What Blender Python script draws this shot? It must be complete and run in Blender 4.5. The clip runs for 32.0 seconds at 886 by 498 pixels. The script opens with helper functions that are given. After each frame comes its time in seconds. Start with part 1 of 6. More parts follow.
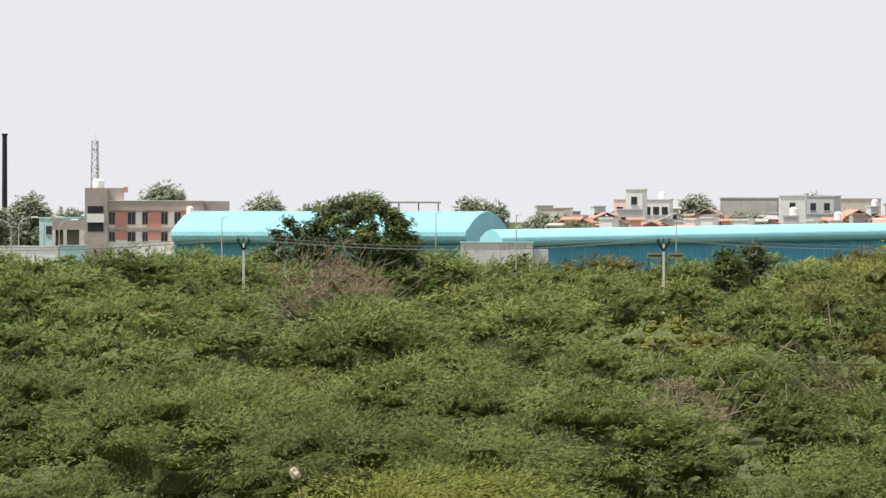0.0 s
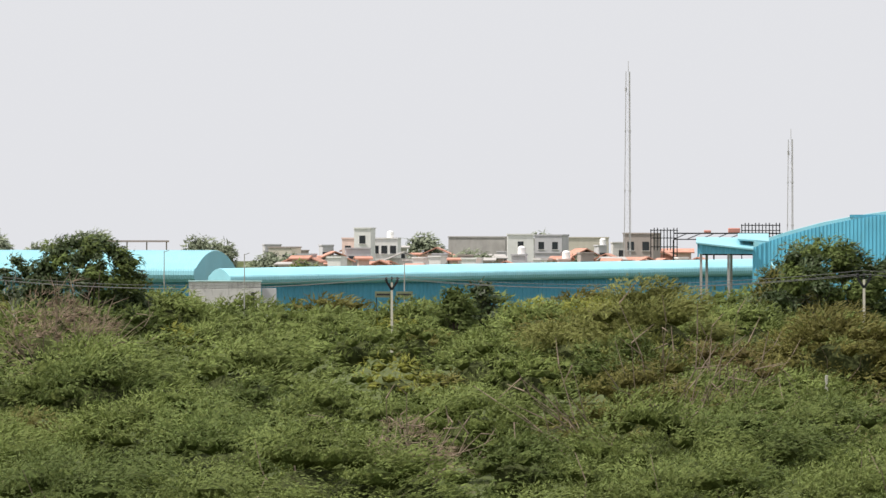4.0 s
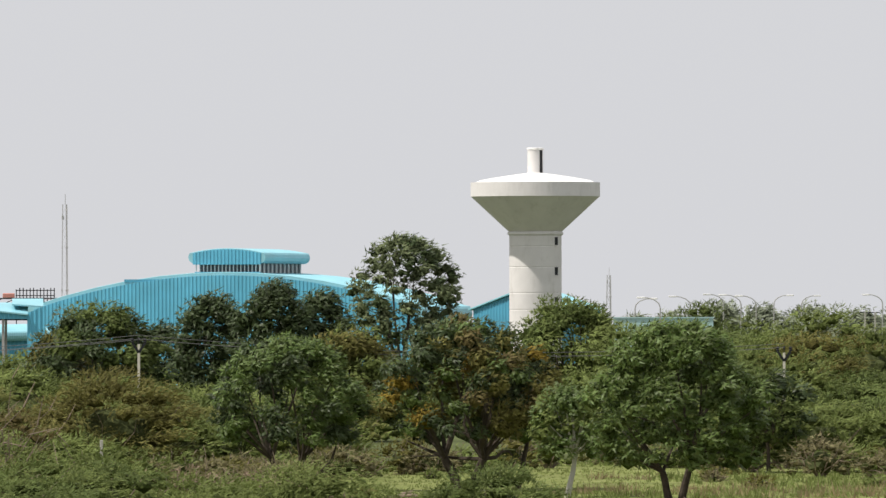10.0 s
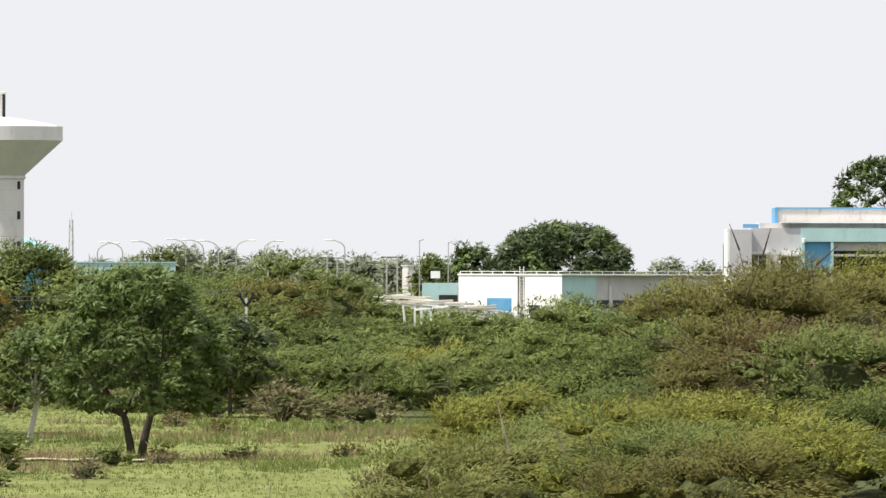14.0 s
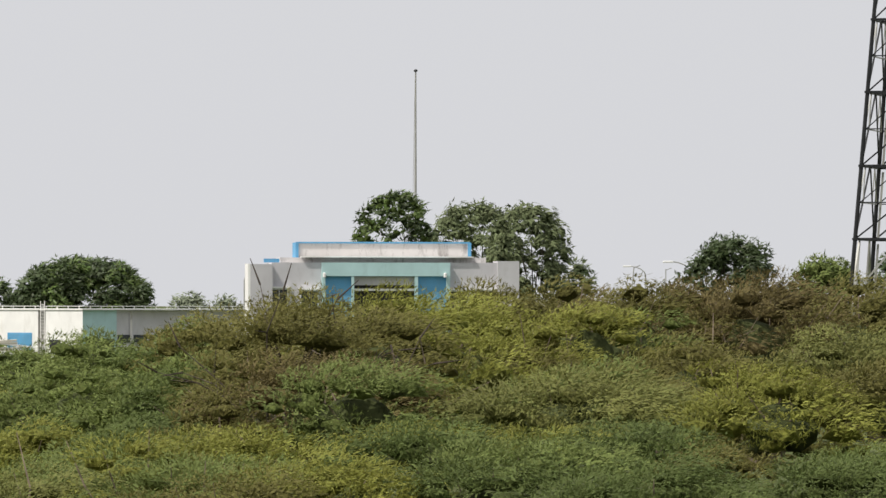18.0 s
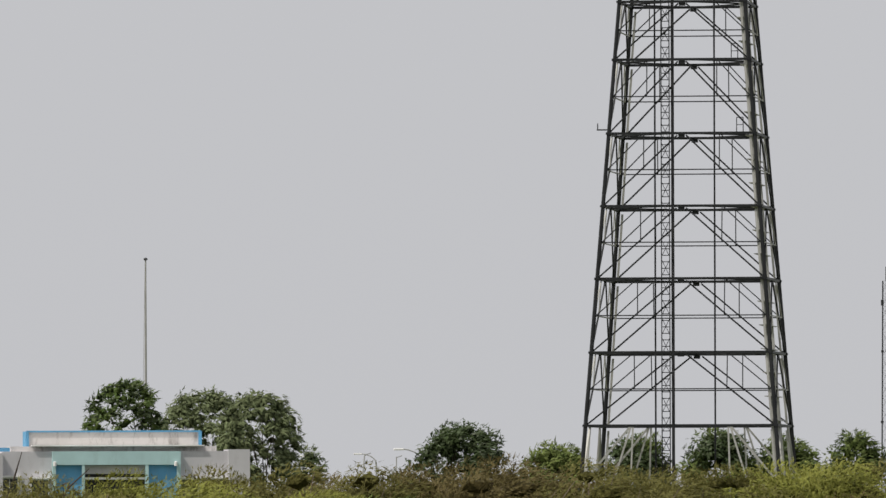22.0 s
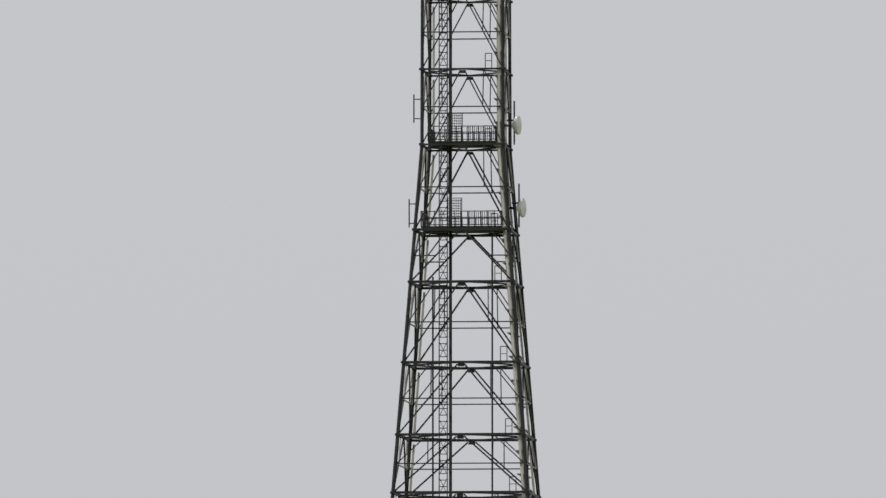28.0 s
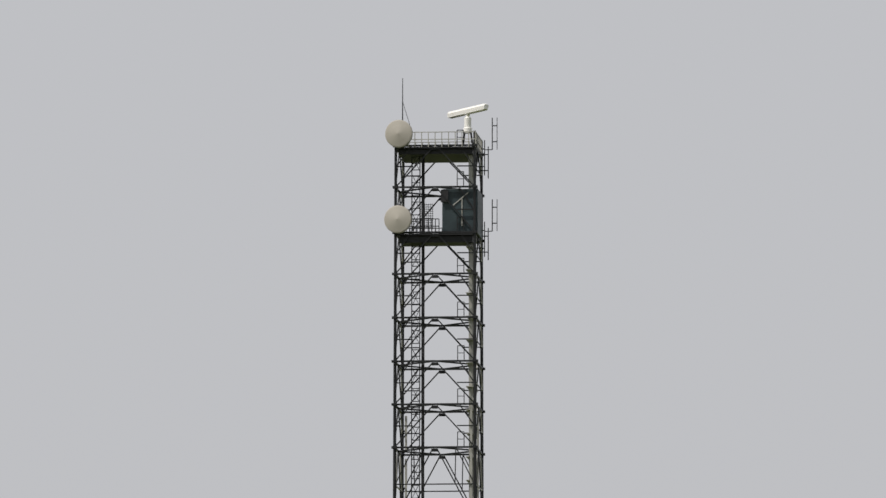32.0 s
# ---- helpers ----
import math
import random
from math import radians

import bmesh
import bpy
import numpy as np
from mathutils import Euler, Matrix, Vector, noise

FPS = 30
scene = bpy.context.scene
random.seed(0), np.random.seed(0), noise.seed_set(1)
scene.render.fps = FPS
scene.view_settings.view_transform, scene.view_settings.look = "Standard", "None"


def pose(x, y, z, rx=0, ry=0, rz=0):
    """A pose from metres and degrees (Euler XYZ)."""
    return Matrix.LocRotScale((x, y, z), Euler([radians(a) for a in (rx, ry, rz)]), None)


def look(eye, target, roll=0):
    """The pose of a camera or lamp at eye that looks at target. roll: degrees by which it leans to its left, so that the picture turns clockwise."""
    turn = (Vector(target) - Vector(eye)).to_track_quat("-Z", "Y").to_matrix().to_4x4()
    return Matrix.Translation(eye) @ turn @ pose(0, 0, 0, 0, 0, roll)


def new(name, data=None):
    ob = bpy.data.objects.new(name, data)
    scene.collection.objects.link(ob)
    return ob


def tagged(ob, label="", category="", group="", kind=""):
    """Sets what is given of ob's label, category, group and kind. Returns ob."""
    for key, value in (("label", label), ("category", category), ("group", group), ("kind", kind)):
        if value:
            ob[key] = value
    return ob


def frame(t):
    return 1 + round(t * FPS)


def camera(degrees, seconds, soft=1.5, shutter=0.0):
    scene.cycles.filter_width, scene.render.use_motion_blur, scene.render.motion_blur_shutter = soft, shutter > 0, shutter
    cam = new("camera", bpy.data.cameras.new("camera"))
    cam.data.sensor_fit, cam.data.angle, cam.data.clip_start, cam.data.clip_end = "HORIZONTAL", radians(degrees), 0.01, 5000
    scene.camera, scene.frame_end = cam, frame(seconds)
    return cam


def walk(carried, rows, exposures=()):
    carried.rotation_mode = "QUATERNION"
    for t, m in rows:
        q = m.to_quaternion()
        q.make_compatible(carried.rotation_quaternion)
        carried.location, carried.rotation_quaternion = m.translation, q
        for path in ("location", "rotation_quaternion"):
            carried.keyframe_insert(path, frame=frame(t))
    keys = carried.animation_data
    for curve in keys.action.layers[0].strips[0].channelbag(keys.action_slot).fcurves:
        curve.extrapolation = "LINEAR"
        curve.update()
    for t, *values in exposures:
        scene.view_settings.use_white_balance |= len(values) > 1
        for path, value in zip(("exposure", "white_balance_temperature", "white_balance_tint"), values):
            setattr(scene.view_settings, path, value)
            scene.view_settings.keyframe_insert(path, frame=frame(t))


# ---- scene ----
cam = camera(5.101, 32.0, soft=1.45)
EYE = (0.0, 0.0, 8.0)
# seconds, turn to the right of north (+y), tilt above the horizon, lean; degrees
PATH = [
    (0, -0.000, -0.196, 0.070),
    (0.5, 0.139, -0.161, 0.054),
    (1, 0.258, -0.134, 0.081),
    (1.5, 0.425, -0.110, 0.067),
    (2, 0.898, -0.171, 0.053),
    (2.5, 1.186, -0.157, 0.009),
    (4.5, 1.722, 0.076, 0.073),
    (5, 1.934, 0.109, 0.027),
    (5.5, 2.107, 0.173, -0.014),
    (6, 2.292, 0.171, -0.091),
    (6.5, 2.684, 0.173, -0.147),
    (7, 3.073, 0.360, -0.231),
    (7.5, 3.449, 0.451, -0.202),
    (8, 3.781, 0.462, -0.152),
    (8.5, 4.232, 0.438, -0.065),
    (9, 4.826, 0.460, -0.015),
    (9.5, 5.600, 0.457, -0.070),
    (10, 5.743, 0.403, -0.096),
    (10.5, 5.878, 0.226, 0.031),
    (11, 6.068, 0.114, 0.069),
    (11.5, 6.331, -0.324, 0.102),
    (12, 6.881, -0.444, 0.070),
    (12.5, 7.362, -0.233, 0.146),
    (13, 8.259, -0.004, 0.243),
    (13.5, 8.643, 0.047, 0.170),
    (15.5, 9.494, 0.273, 0.134),
    (16, 9.816, 0.305, 0.104),
    (16.5, 10.252, 0.319, 0.074),
    (17, 10.831, 0.367, 0.087),
    (17.5, 11.377, 0.330, 0.053),
    (18, 11.599, 0.289, 0.077),
    (18.5, 11.704, 0.410, 0.102),
    (19, 11.909, 0.564, 0.086),
    (19.5, 12.088, 0.682, 0.069),
    (20, 12.302, 0.844, 0.027),
    (20.5, 12.494, 1.009, -0.010),
    (21, 12.704, 1.146, -0.084),
    (21.5, 12.956, 1.283, -0.127),
    (22, 13.154, 1.370, -0.163),
    (22.5, 13.282, 1.507, -0.151),
    (23, 13.443, 1.834, -0.029),
    (23.5, 13.627, 2.078, -0.033),
    (24, 13.826, 2.284, -0.081),
    (24.5, 13.990, 2.457, -0.087),
    (25, 14.138, 2.718, -0.013),
    (25.5, 14.238, 2.956, -0.033),
    (26, 14.309, 3.146, -0.015),
    (26.5, 14.351, 3.315, 0.014),
    (28.5, 14.459, 4.004, 0.002),
    (29, 14.469, 4.215, 0.029),
    (29.5, 14.512, 4.764, 0.013),
    (30, 14.523, 5.206, 0.026),
    (30.5, 14.538, 5.586, 0.009),
    (31, 14.557, 5.909, 0.027),
    (31.5, 14.572, 6.211, 0.045),
    (32, 14.594, 6.464, 0.061),
]
# seconds, stops
EXPOSURES = [(0, 0.55), (2, 0.5), (6, 0.37), (9, 0.22), (10, 0.24), (11, 0.33), (12, 0.57), (13, 0.72), (13.5, 0.68), (16, 0.36), (17, 0.22), (19, 0.32), (20, 0.35), (21, 0.10), (22, -0.06), (23, -0.09), (25, -0.04), (29, -0.02), (30, 0.01), (31, -0.16), (32, -0.13)]
walk(cam, [(t, pose(*EYE, 90 + tilt, 0, -turn) @ pose(0, 0, 0, 0, 0, lean)) for t, turn, tilt, lean in PATH], EXPOSURES)


# ---- world and sun ----
SUN_AZ, SUN_EL = -103.0, 57.0
world = bpy.data.worlds.new("hazy_sky")
scene.world = world
world.use_nodes = True
wn, wl = world.node_tree.nodes, world.node_tree.links
wn.clear()
w_out = wn.new("ShaderNodeOutputWorld")
w_bg = wn.new("ShaderNodeBackground")
w_sky = wn.new("ShaderNodeTexSky")
w_sky.sky_type = "NISHITA"
w_sky.sun_disc = False
w_sky.sun_elevation, w_sky.sun_rotation = radians(SUN_EL), radians(SUN_AZ)
w_sky.air_density, w_sky.dust_density, w_sky.ozone_density = 1.0, 6.0, 1.0
w_mix = wn.new("ShaderNodeMix")
w_mix.data_type = "RGBA"
w_mix.inputs["Factor"].default_value = 0.93
w_mix.inputs["B"].default_value = (6.0, 6.05, 6.3, 1)
w_bg.inputs["Strength"].default_value = 0.1
wl.new(w_sky.outputs["Color"], w_mix.inputs["A"])
wl.new(w_mix.outputs["Result"], w_bg.inputs["Color"])
wl.new(w_bg.outputs["Background"], w_out.inputs["Surface"])

sun_data = bpy.data.lights.new("sun", "SUN")
sun_data.energy, sun_data.angle, sun_data.color = 3.9, radians(0.9), (1.0, 0.95, 0.87)
sun = new("sun", sun_data)
a, e = radians(SUN_AZ), radians(SUN_EL)
sun.matrix_world = look((0, 0, 60), Vector((0, 0, 60)) - Vector((math.sin(a) * math.cos(e), math.cos(a) * math.cos(e), math.sin(e))))


# ---- plan helpers ----
# The plan lists bearings and ranges on a sheet drawn SPREAD times too short in depth
# and as many times too wide in angle; polar() gives the true place in metres.
SPREAD = 3.4388


def polar(az, d, z=0.0):
    """The true place of a sheet bearing (degrees right of north) and range."""
    a = radians(az / SPREAD)
    return Vector((d * SPREAD * math.sin(a), d * SPREAD * math.cos(a), z))


def level(el, d):
    """Height of a point at a sheet elevation and range."""
    return EYE[2] + d * SPREAD * math.tan(radians(el / SPREAD))


def smooth(v, lo, hi):
    k = min(1.0, max(0.0, (v - lo) / (hi - lo)))
    return k * k * (3 - 2 * k)


def ground_z(x, y):
    """The lie of the land: a scrub-covered bank to the right, a flat plain that lifts far off."""
    d = math.hypot(x, y) / SPREAD
    az = math.degrees(math.atan2(x, y)) * SPREAD
    bank = smooth(az + (d - 60) * 0.02, 28.8, 39.0) * (1 - smooth(az, 120, 160)) * smooth(d, 25, 60) * (1 - smooth(d, 105, 150))
    far = smooth(d, 500, 1300)
    rough = 0.3 * noise.noise((x * 0.02, y * 0.02, 0)) * smooth(d, 20, 40) * (1 - smooth(d, 300, 450))
    return 4.5 * bank + 4.5 * far + rough


# ---- materials ----
def material(name, color, rough=0.8, metal=0.0, vary=0.12, scale=1.0, bump=0.0, bump_scale=20.0, stain=None, stain_amount=0.0, spec=0.3, island=0.0, per_object=0.0, translucent=0.0, detail=4.0):
    m = bpy.data.materials.new(name)
    m.use_nodes = True
    n, l = m.node_tree.nodes, m.node_tree.links
    b = n["Principled BSDF"]
    b.inputs["Roughness"].default_value = rough
    b.inputs["Metallic"].default_value = metal
    b.inputs["Specular IOR Level"].default_value = spec
    tc = n.new("ShaderNodeTexCoord")
    big = n.new("ShaderNodeTexNoise")
    big.inputs["Scale"].default_value = scale
    big.inputs["Detail"].default_value = detail
    l.new(tc.outputs["Object"], big.inputs["Vector"])
    ramp = n.new("ShaderNodeMapRange")
    ramp.inputs["From Min"].default_value, ramp.inputs["From Max"].default_value = 0.3, 0.7
    ramp.inputs["To Min"].default_value, ramp.inputs["To Max"].default_value = 1 - vary, 1 + vary
    l.new(big.outputs["Fac"], ramp.inputs["Value"])
    hsv = n.new("ShaderNodeHueSaturation")
    hsv.inputs["Color"].default_value = (*color, 1)
    value = ramp.outputs["Result"]
    if island or per_object:
        src = n.new("ShaderNodeNewGeometry") if island else n.new("ShaderNodeObjectInfo")
        rnd = src.outputs["Random Per Island"] if island else src.outputs["Random"]
        mr = n.new("ShaderNodeMapRange")
        k = island or per_object
        mr.inputs["To Min"].default_value, mr.inputs["To Max"].default_value = 1 - k, 1 + k
        l.new(rnd, mr.inputs["Value"])
        mul = n.new("ShaderNodeMath")
        mul.operation = "MULTIPLY"
        l.new(value, mul.inputs[0])
        l.new(mr.outputs["Result"], mul.inputs[1])
        value = mul.outputs["Value"]
        hue = n.new("ShaderNodeMapRange")
        hue.inputs["To Min"].default_value, hue.inputs["To Max"].default_value = 0.5 - 0.05 * k, 0.5 + 0.05 * k
        l.new(rnd, hue.inputs["Value"])
        l.new(hue.outputs["Result"], hsv.inputs["Hue"])
    l.new(value, hsv.inputs["Value"])
    col = hsv.outputs["Color"]
    if stain:
        st = n.new("ShaderNodeTexNoise")
        st.inputs["Scale"].default_value = scale * 2.3
        st.inputs["Detail"].default_value = 8
        st.inputs["Roughness"].default_value = 0.7
        mp = n.new("ShaderNodeMapping")
        mp.inputs["Scale"].default_value = (1, 1, 0.35)
        l.new(tc.outputs["Object"], mp.inputs["Vector"])
        l.new(mp.outputs["Vector"], st.inputs["Vector"])
        sr = n.new("ShaderNodeMapRange")
        sr.inputs["From Min"].default_value, sr.inputs["From Max"].default_value = 0.52, 0.72
        sr.inputs["To Max"].default_value = stain_amount
        l.new(st.outputs["Fac"], sr.inputs["Value"])
        mx = n.new("ShaderNodeMix")
        mx.data_type = "RGBA"
        mx.inputs["B"].default_value = (*stain, 1)
        l.new(sr.outputs["Result"], mx.inputs["Factor"])
        l.new(col, mx.inputs["A"])
        col = mx.outputs["Result"]
    l.new(col, b.inputs["Base Color"])
    if bump:
        bt = n.new("ShaderNodeTexNoise")
        bt.inputs["Scale"].default_value = bump_scale
        bt.inputs["Detail"].default_value = 6
        l.new(tc.outputs["Object"], bt.inputs["Vector"])
        bp = n.new("ShaderNodeBump")
        bp.inputs["Strength"].default_value = bump
        bp.inputs["Distance"].default_value = 0.05
        l.new(bt.outputs["Fac"], bp.inputs["Height"])
        l.new(bp.outputs["Normal"], b.inputs["Normal"])
    if translucent:
        tr = n.new("ShaderNodeBsdfTranslucent")
        l.new(col, tr.inputs["Color"])
        ms = n.new("ShaderNodeMixShader")
        ms.inputs["Fac"].default_value = translucent
        l.new(b.outputs["BSDF"], ms.inputs[1])
        l.new(tr.outputs["BSDF"], ms.inputs[2])
        l.new(ms.outputs["Shader"], n["Material Output"].inputs["Surface"])
    return m


LEAF_TONES = {}


def leaf(name, color, island=0.2, vary=0.3, scale=0.25, rough=0.7, spec=0.14):
    m = material(name, color, rough=rough, vary=vary, scale=scale, spec=spec, island=island, translucent=0.26, detail=3)
    LEAF_TONES[m] = color
    return m


M_LEAF = leaf("scrub_leaf_green", (0.160, 0.196, 0.058))
M_LEAF_DARK = leaf("scrub_leaf_dark", (0.112, 0.144, 0.043))
M_LEAF_YELLOW = leaf("scrub_leaf_yellow", (0.226, 0.232, 0.050))
M_LEAF_PALE = leaf("scrub_leaf_pale", (0.186, 0.194, 0.060))
M_LEAF_OLIVE = leaf("scrub_leaf_olive", (0.150, 0.140, 0.042))
M_LEAF_BROWN = leaf("scrub_leaf_brown", (0.148, 0.120, 0.048))
M_NEEM = leaf("broad_leaf_green", (0.112, 0.160, 0.042), island=0.3, rough=0.5, spec=0.3)
M_NEEM_DARK = leaf("broad_leaf_dark", (0.060, 0.084, 0.032), island=0.3, rough=0.5, spec=0.3)
M_GUM = leaf("gum_leaf", (0.150, 0.178, 0.088), island=0.2)
M_RUST_LEAF = leaf("rust_leaf", (0.24, 0.17, 0.03), island=0.2)
# Leaf colour greyed and lightened to stand for haze over far trees.
M_HAZE_LEAF = leaf("haze_grey_leaf", (0.255, 0.285, 0.20))
M_SHRUB = leaf("dry_shrub_leaf", (0.20, 0.178, 0.092))
M_PINK_TWIG = leaf("dead_thorn_twig", (0.26, 0.195, 0.14))
M_GRASS = leaf("meadow_blades", (0.175, 0.205, 0.062), island=0.15)
M_DRYGRASS = leaf("dry_weed", (0.26, 0.20, 0.115), island=0.2)
# Bush insides are coloured dark to stand for shade among the leaves.
M_INNER_SHADE = material("inner_twig_shade", (0.060, 0.070, 0.028), rough=0.95, vary=0.35, scale=2.4, stain=(0.020, 0.024, 0.012), stain_amount=0.9, bump=1.0, bump_scale=8, spec=0.05)


def shaded_leaf_mass(name, color):
    """The closer-set leaves inside a clump: half the leaf colour, shaded gaps painted dark."""
    return material(name + "_inside_shade", tuple(0.5 * v for v in color), rough=0.9, vary=0.35, scale=7.0, stain=tuple(0.16 * v for v in color), stain_amount=0.85, bump=1.0, bump_scale=14, spec=0.05, island=0.15, detail=5)


LEAF_SHADE = {m: shaded_leaf_mass(m.name, c) for m, c in LEAF_TONES.items()}
M_TWIG = material("dry_twig", (0.20, 0.155, 0.115), rough=0.9, vary=0.3, scale=2)
M_BARK = material("grey_brown_bark", (0.06, 0.047, 0.036), rough=0.95, vary=0.35, scale=3, bump=0.8, bump_scale=9)
M_GROUND = material("grassy_soil", (0.080, 0.096, 0.040), rough=0.95, vary=0.3, scale=0.09, stain=(0.11, 0.10, 0.055), stain_amount=0.6, bump=0.6, bump_scale=3, detail=8, spec=0.04)
M_MEADOW = material("meadow_ground", (0.160, 0.182, 0.060), rough=0.95, vary=0.25, scale=0.12, stain=(0.27, 0.235, 0.125), stain_amount=0.6, bump=0.5, bump_scale=3, detail=8, spec=0.04)
M_PATH = material("trodden_earth", (0.40, 0.33, 0.24), rough=0.95, vary=0.2, scale=0.4, bump=0.4, bump_scale=5)
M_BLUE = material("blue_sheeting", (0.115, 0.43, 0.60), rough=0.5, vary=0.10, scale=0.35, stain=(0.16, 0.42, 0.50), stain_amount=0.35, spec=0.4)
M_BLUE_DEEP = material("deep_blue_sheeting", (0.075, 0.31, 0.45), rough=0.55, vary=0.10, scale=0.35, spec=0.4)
# Roof blue is lightened in the colour for sun and sheen on top.
M_BLUE_ROOF = material("sunlit_pale_blue_roofing", (0.25, 0.53, 0.61), rough=0.42, vary=0.08, scale=0.3, stain=(0.33, 0.55, 0.60), stain_amount=0.4, spec=0.5)
M_LOUVRE = material("dark_grey_louvre", (0.12, 0.135, 0.15), rough=0.6, vary=0.2, scale=0.8)
# Near-black for dark parts, and for shade painted into openings and recesses.
M_DARK = material("dark_parts_and_shade", (0.03, 0.03, 0.033), rough=0.9, vary=0.2)
M_CONCRETE_W = material("whitewashed_concrete", (0.69, 0.665, 0.655), rough=0.85, vary=0.05, scale=0.5, stain=(0.42, 0.40, 0.36), stain_amount=0.35, bump=0.25, bump_scale=6)
M_WHITE = material("white_paint", (0.82, 0.81, 0.79), rough=0.8, vary=0.06, scale=0.6, stain=(0.5, 0.47, 0.43), stain_amount=0.35)
M_OFFWHITE = material("weathered_white_wall", (0.62, 0.595, 0.58), rough=0.85, vary=0.08, scale=0.7, stain=(0.20, 0.18, 0.165), stain_amount=0.85)
M_GREYWALL = material("grey_and_shaded_wall", (0.52, 0.51, 0.53), rough=0.85, vary=0.07, scale=0.6, stain=(0.33, 0.31, 0.31), stain_amount=0.4)
M_TEAL = material("pale_teal_wall", (0.42, 0.60, 0.61), rough=0.8, vary=0.08, scale=0.6, stain=(0.30, 0.42, 0.42), stain_amount=0.4)
M_TRIMBLUE = material("blue_paint", (0.12, 0.34, 0.56), rough=0.7, vary=0.10, scale=0.8, stain=(0.2, 0.33, 0.42), stain_amount=0.4)
# Brown render and red panel colours are lightened to stand for haze.
M_BROWNWALL = material("grey_brown_render", (0.40, 0.345, 0.32), rough=0.9, vary=0.08, scale=0.5, stain=(0.2, 0.17, 0.15), stain_amount=0.4)
M_REDWALL = material("red_panel", (0.58, 0.27, 0.225), rough=0.85, vary=0.08, scale=0.6)
M_PINKWALL = material("pink_wall", (0.68, 0.52, 0.47), rough=0.85, vary=0.10, scale=0.5, stain=(0.4, 0.3, 0.27), stain_amount=0.4)
M_BOULDER = material("pale_sandstone", (0.46, 0.36, 0.28), rough=0.9, vary=0.3, scale=4, bump=0.8, bump_scale=9)
M_CREAM = material("cream_wall", (0.60, 0.56, 0.48), rough=0.85, vary=0.08, scale=0.5, stain=(0.4, 0.36, 0.28), stain_amount=0.4)
M_GREYROOF = material("grey_sheet_roof", (0.40, 0.38, 0.365), rough=0.8, vary=0.15, scale=0.5, stain=(0.2, 0.17, 0.15), stain_amount=0.5)
M_TILE = material("red_clay_tile", (0.50, 0.255, 0.19), rough=0.85, vary=0.22, scale=0.8, stain=(0.32, 0.18, 0.14), stain_amount=0.6)
M_STEEL = material("dark_galvanised_steel", (0.024, 0.025, 0.027), rough=0.5, metal=0.3, vary=0.25, scale=0.5)
# Pale steel serves real pale parts and the tower's sunlit members.
M_STEEL_PALE = material("pale_and_sunlit_steel", (0.40, 0.395, 0.37), rough=0.55, metal=0.3, vary=0.15, scale=0.5)
M_POLE = material("concrete_pole", (0.42, 0.40, 0.36), rough=0.9, vary=0.12, scale=0.8)
M_GLASS = material("dark_window_glass", (0.025, 0.03, 0.035), rough=0.12, vary=0.1, spec=0.5)
M_DISH = material("cream_dish_shell", (0.40, 0.375, 0.335), rough=0.6, vary=0.04)
M_CABIN = material("dark_slate_cladding", (0.034, 0.050, 0.058), rough=0.5, vary=0.45, scale=0.6)
M_SIGN = material("faded_sign_paint", (0.20, 0.22, 0.14), rough=0.7, vary=0.1)
M_MAST = material("pale_mast_steel", (0.42, 0.42, 0.42), rough=0.6, metal=0.2, vary=0.1)
M_WIRE = material("wire", (0.10, 0.10, 0.10), rough=0.6, vary=0.1)


# ---- mesh helpers ----
def mesh_from(name, verts, faces, mats, index=None, smooth_faces=False):
    me = bpy.data.meshes.new(name)
    me.from_pydata([tuple(v) for v in verts], [], faces)
    for m in mats:
        me.materials.append(m)
    if index is not None:
        me.polygons.foreach_set("material_index", index)
    if smooth_faces:
        me.polygons.foreach_set("use_smooth", [True] * len(me.polygons))
    me.update()
    return me


def tri_mesh(name, tri, mats, index=None):
    """A mesh of loose triangles from an (n, 3, 3) array."""
    n = len(tri)
    me = bpy.data.meshes.new(name)
    me.vertices.add(3 * n)
    me.vertices.foreach_set("co", np.ascontiguousarray(tri, dtype=np.float32).ravel())
    me.loops.add(3 * n)
    me.loops.foreach_set("vertex_index", np.arange(3 * n, dtype=np.int32))
    me.polygons.add(n)
    me.polygons.foreach_set("loop_start", np.arange(0, 3 * n, 3, dtype=np.int32))
    for m in mats:
        me.materials.append(m)
    if index is not None:
        me.polygons.foreach_set("material_index", np.asarray(index, dtype=np.int32))
    me.update()
    return me


def part(name, bm, mat, parent=None, label="", smooth_faces=False):
    me = bpy.data.meshes.new(name)
    bmesh.ops.recalc_face_normals(bm, faces=bm.faces)
    bm.to_mesh(me)
    bm.free()
    me.materials.append(mat)
    if smooth_faces:
        me.polygons.foreach_set("use_smooth", [True] * len(me.polygons))
    ob = new(name, me)
    ob.parent = parent
    return tagged(ob, label)


def thing(name, place, label, category, turn=0.0, group="", kind=""):
    """An empty at a thing's base; turn is its heading, degrees clockwise from north."""
    ob = new(name)
    ob.matrix_basis = pose(place[0], place[1], place[2], 0, 0, -turn)
    ob.empty_display_size = 0.5
    return tagged(ob, label, category, group, kind)


def box(bm, x0, x1, y0, y1, z0, z1, bevel=0.0):
    m = Matrix.LocRotScale(((x0 + x1) / 2, (y0 + y1) / 2, (z0 + z1) / 2), None, (abs(x1 - x0), abs(y1 - y0), abs(z1 - z0)))
    made = bmesh.ops.create_cube(bm, size=1, matrix=m)
    if bevel:
        edges = list({e for v in made["verts"] for e in v.link_edges})
        bmesh.ops.bevel(bm, geom=edges, offset=bevel, segments=1, affect="EDGES")
    return bm


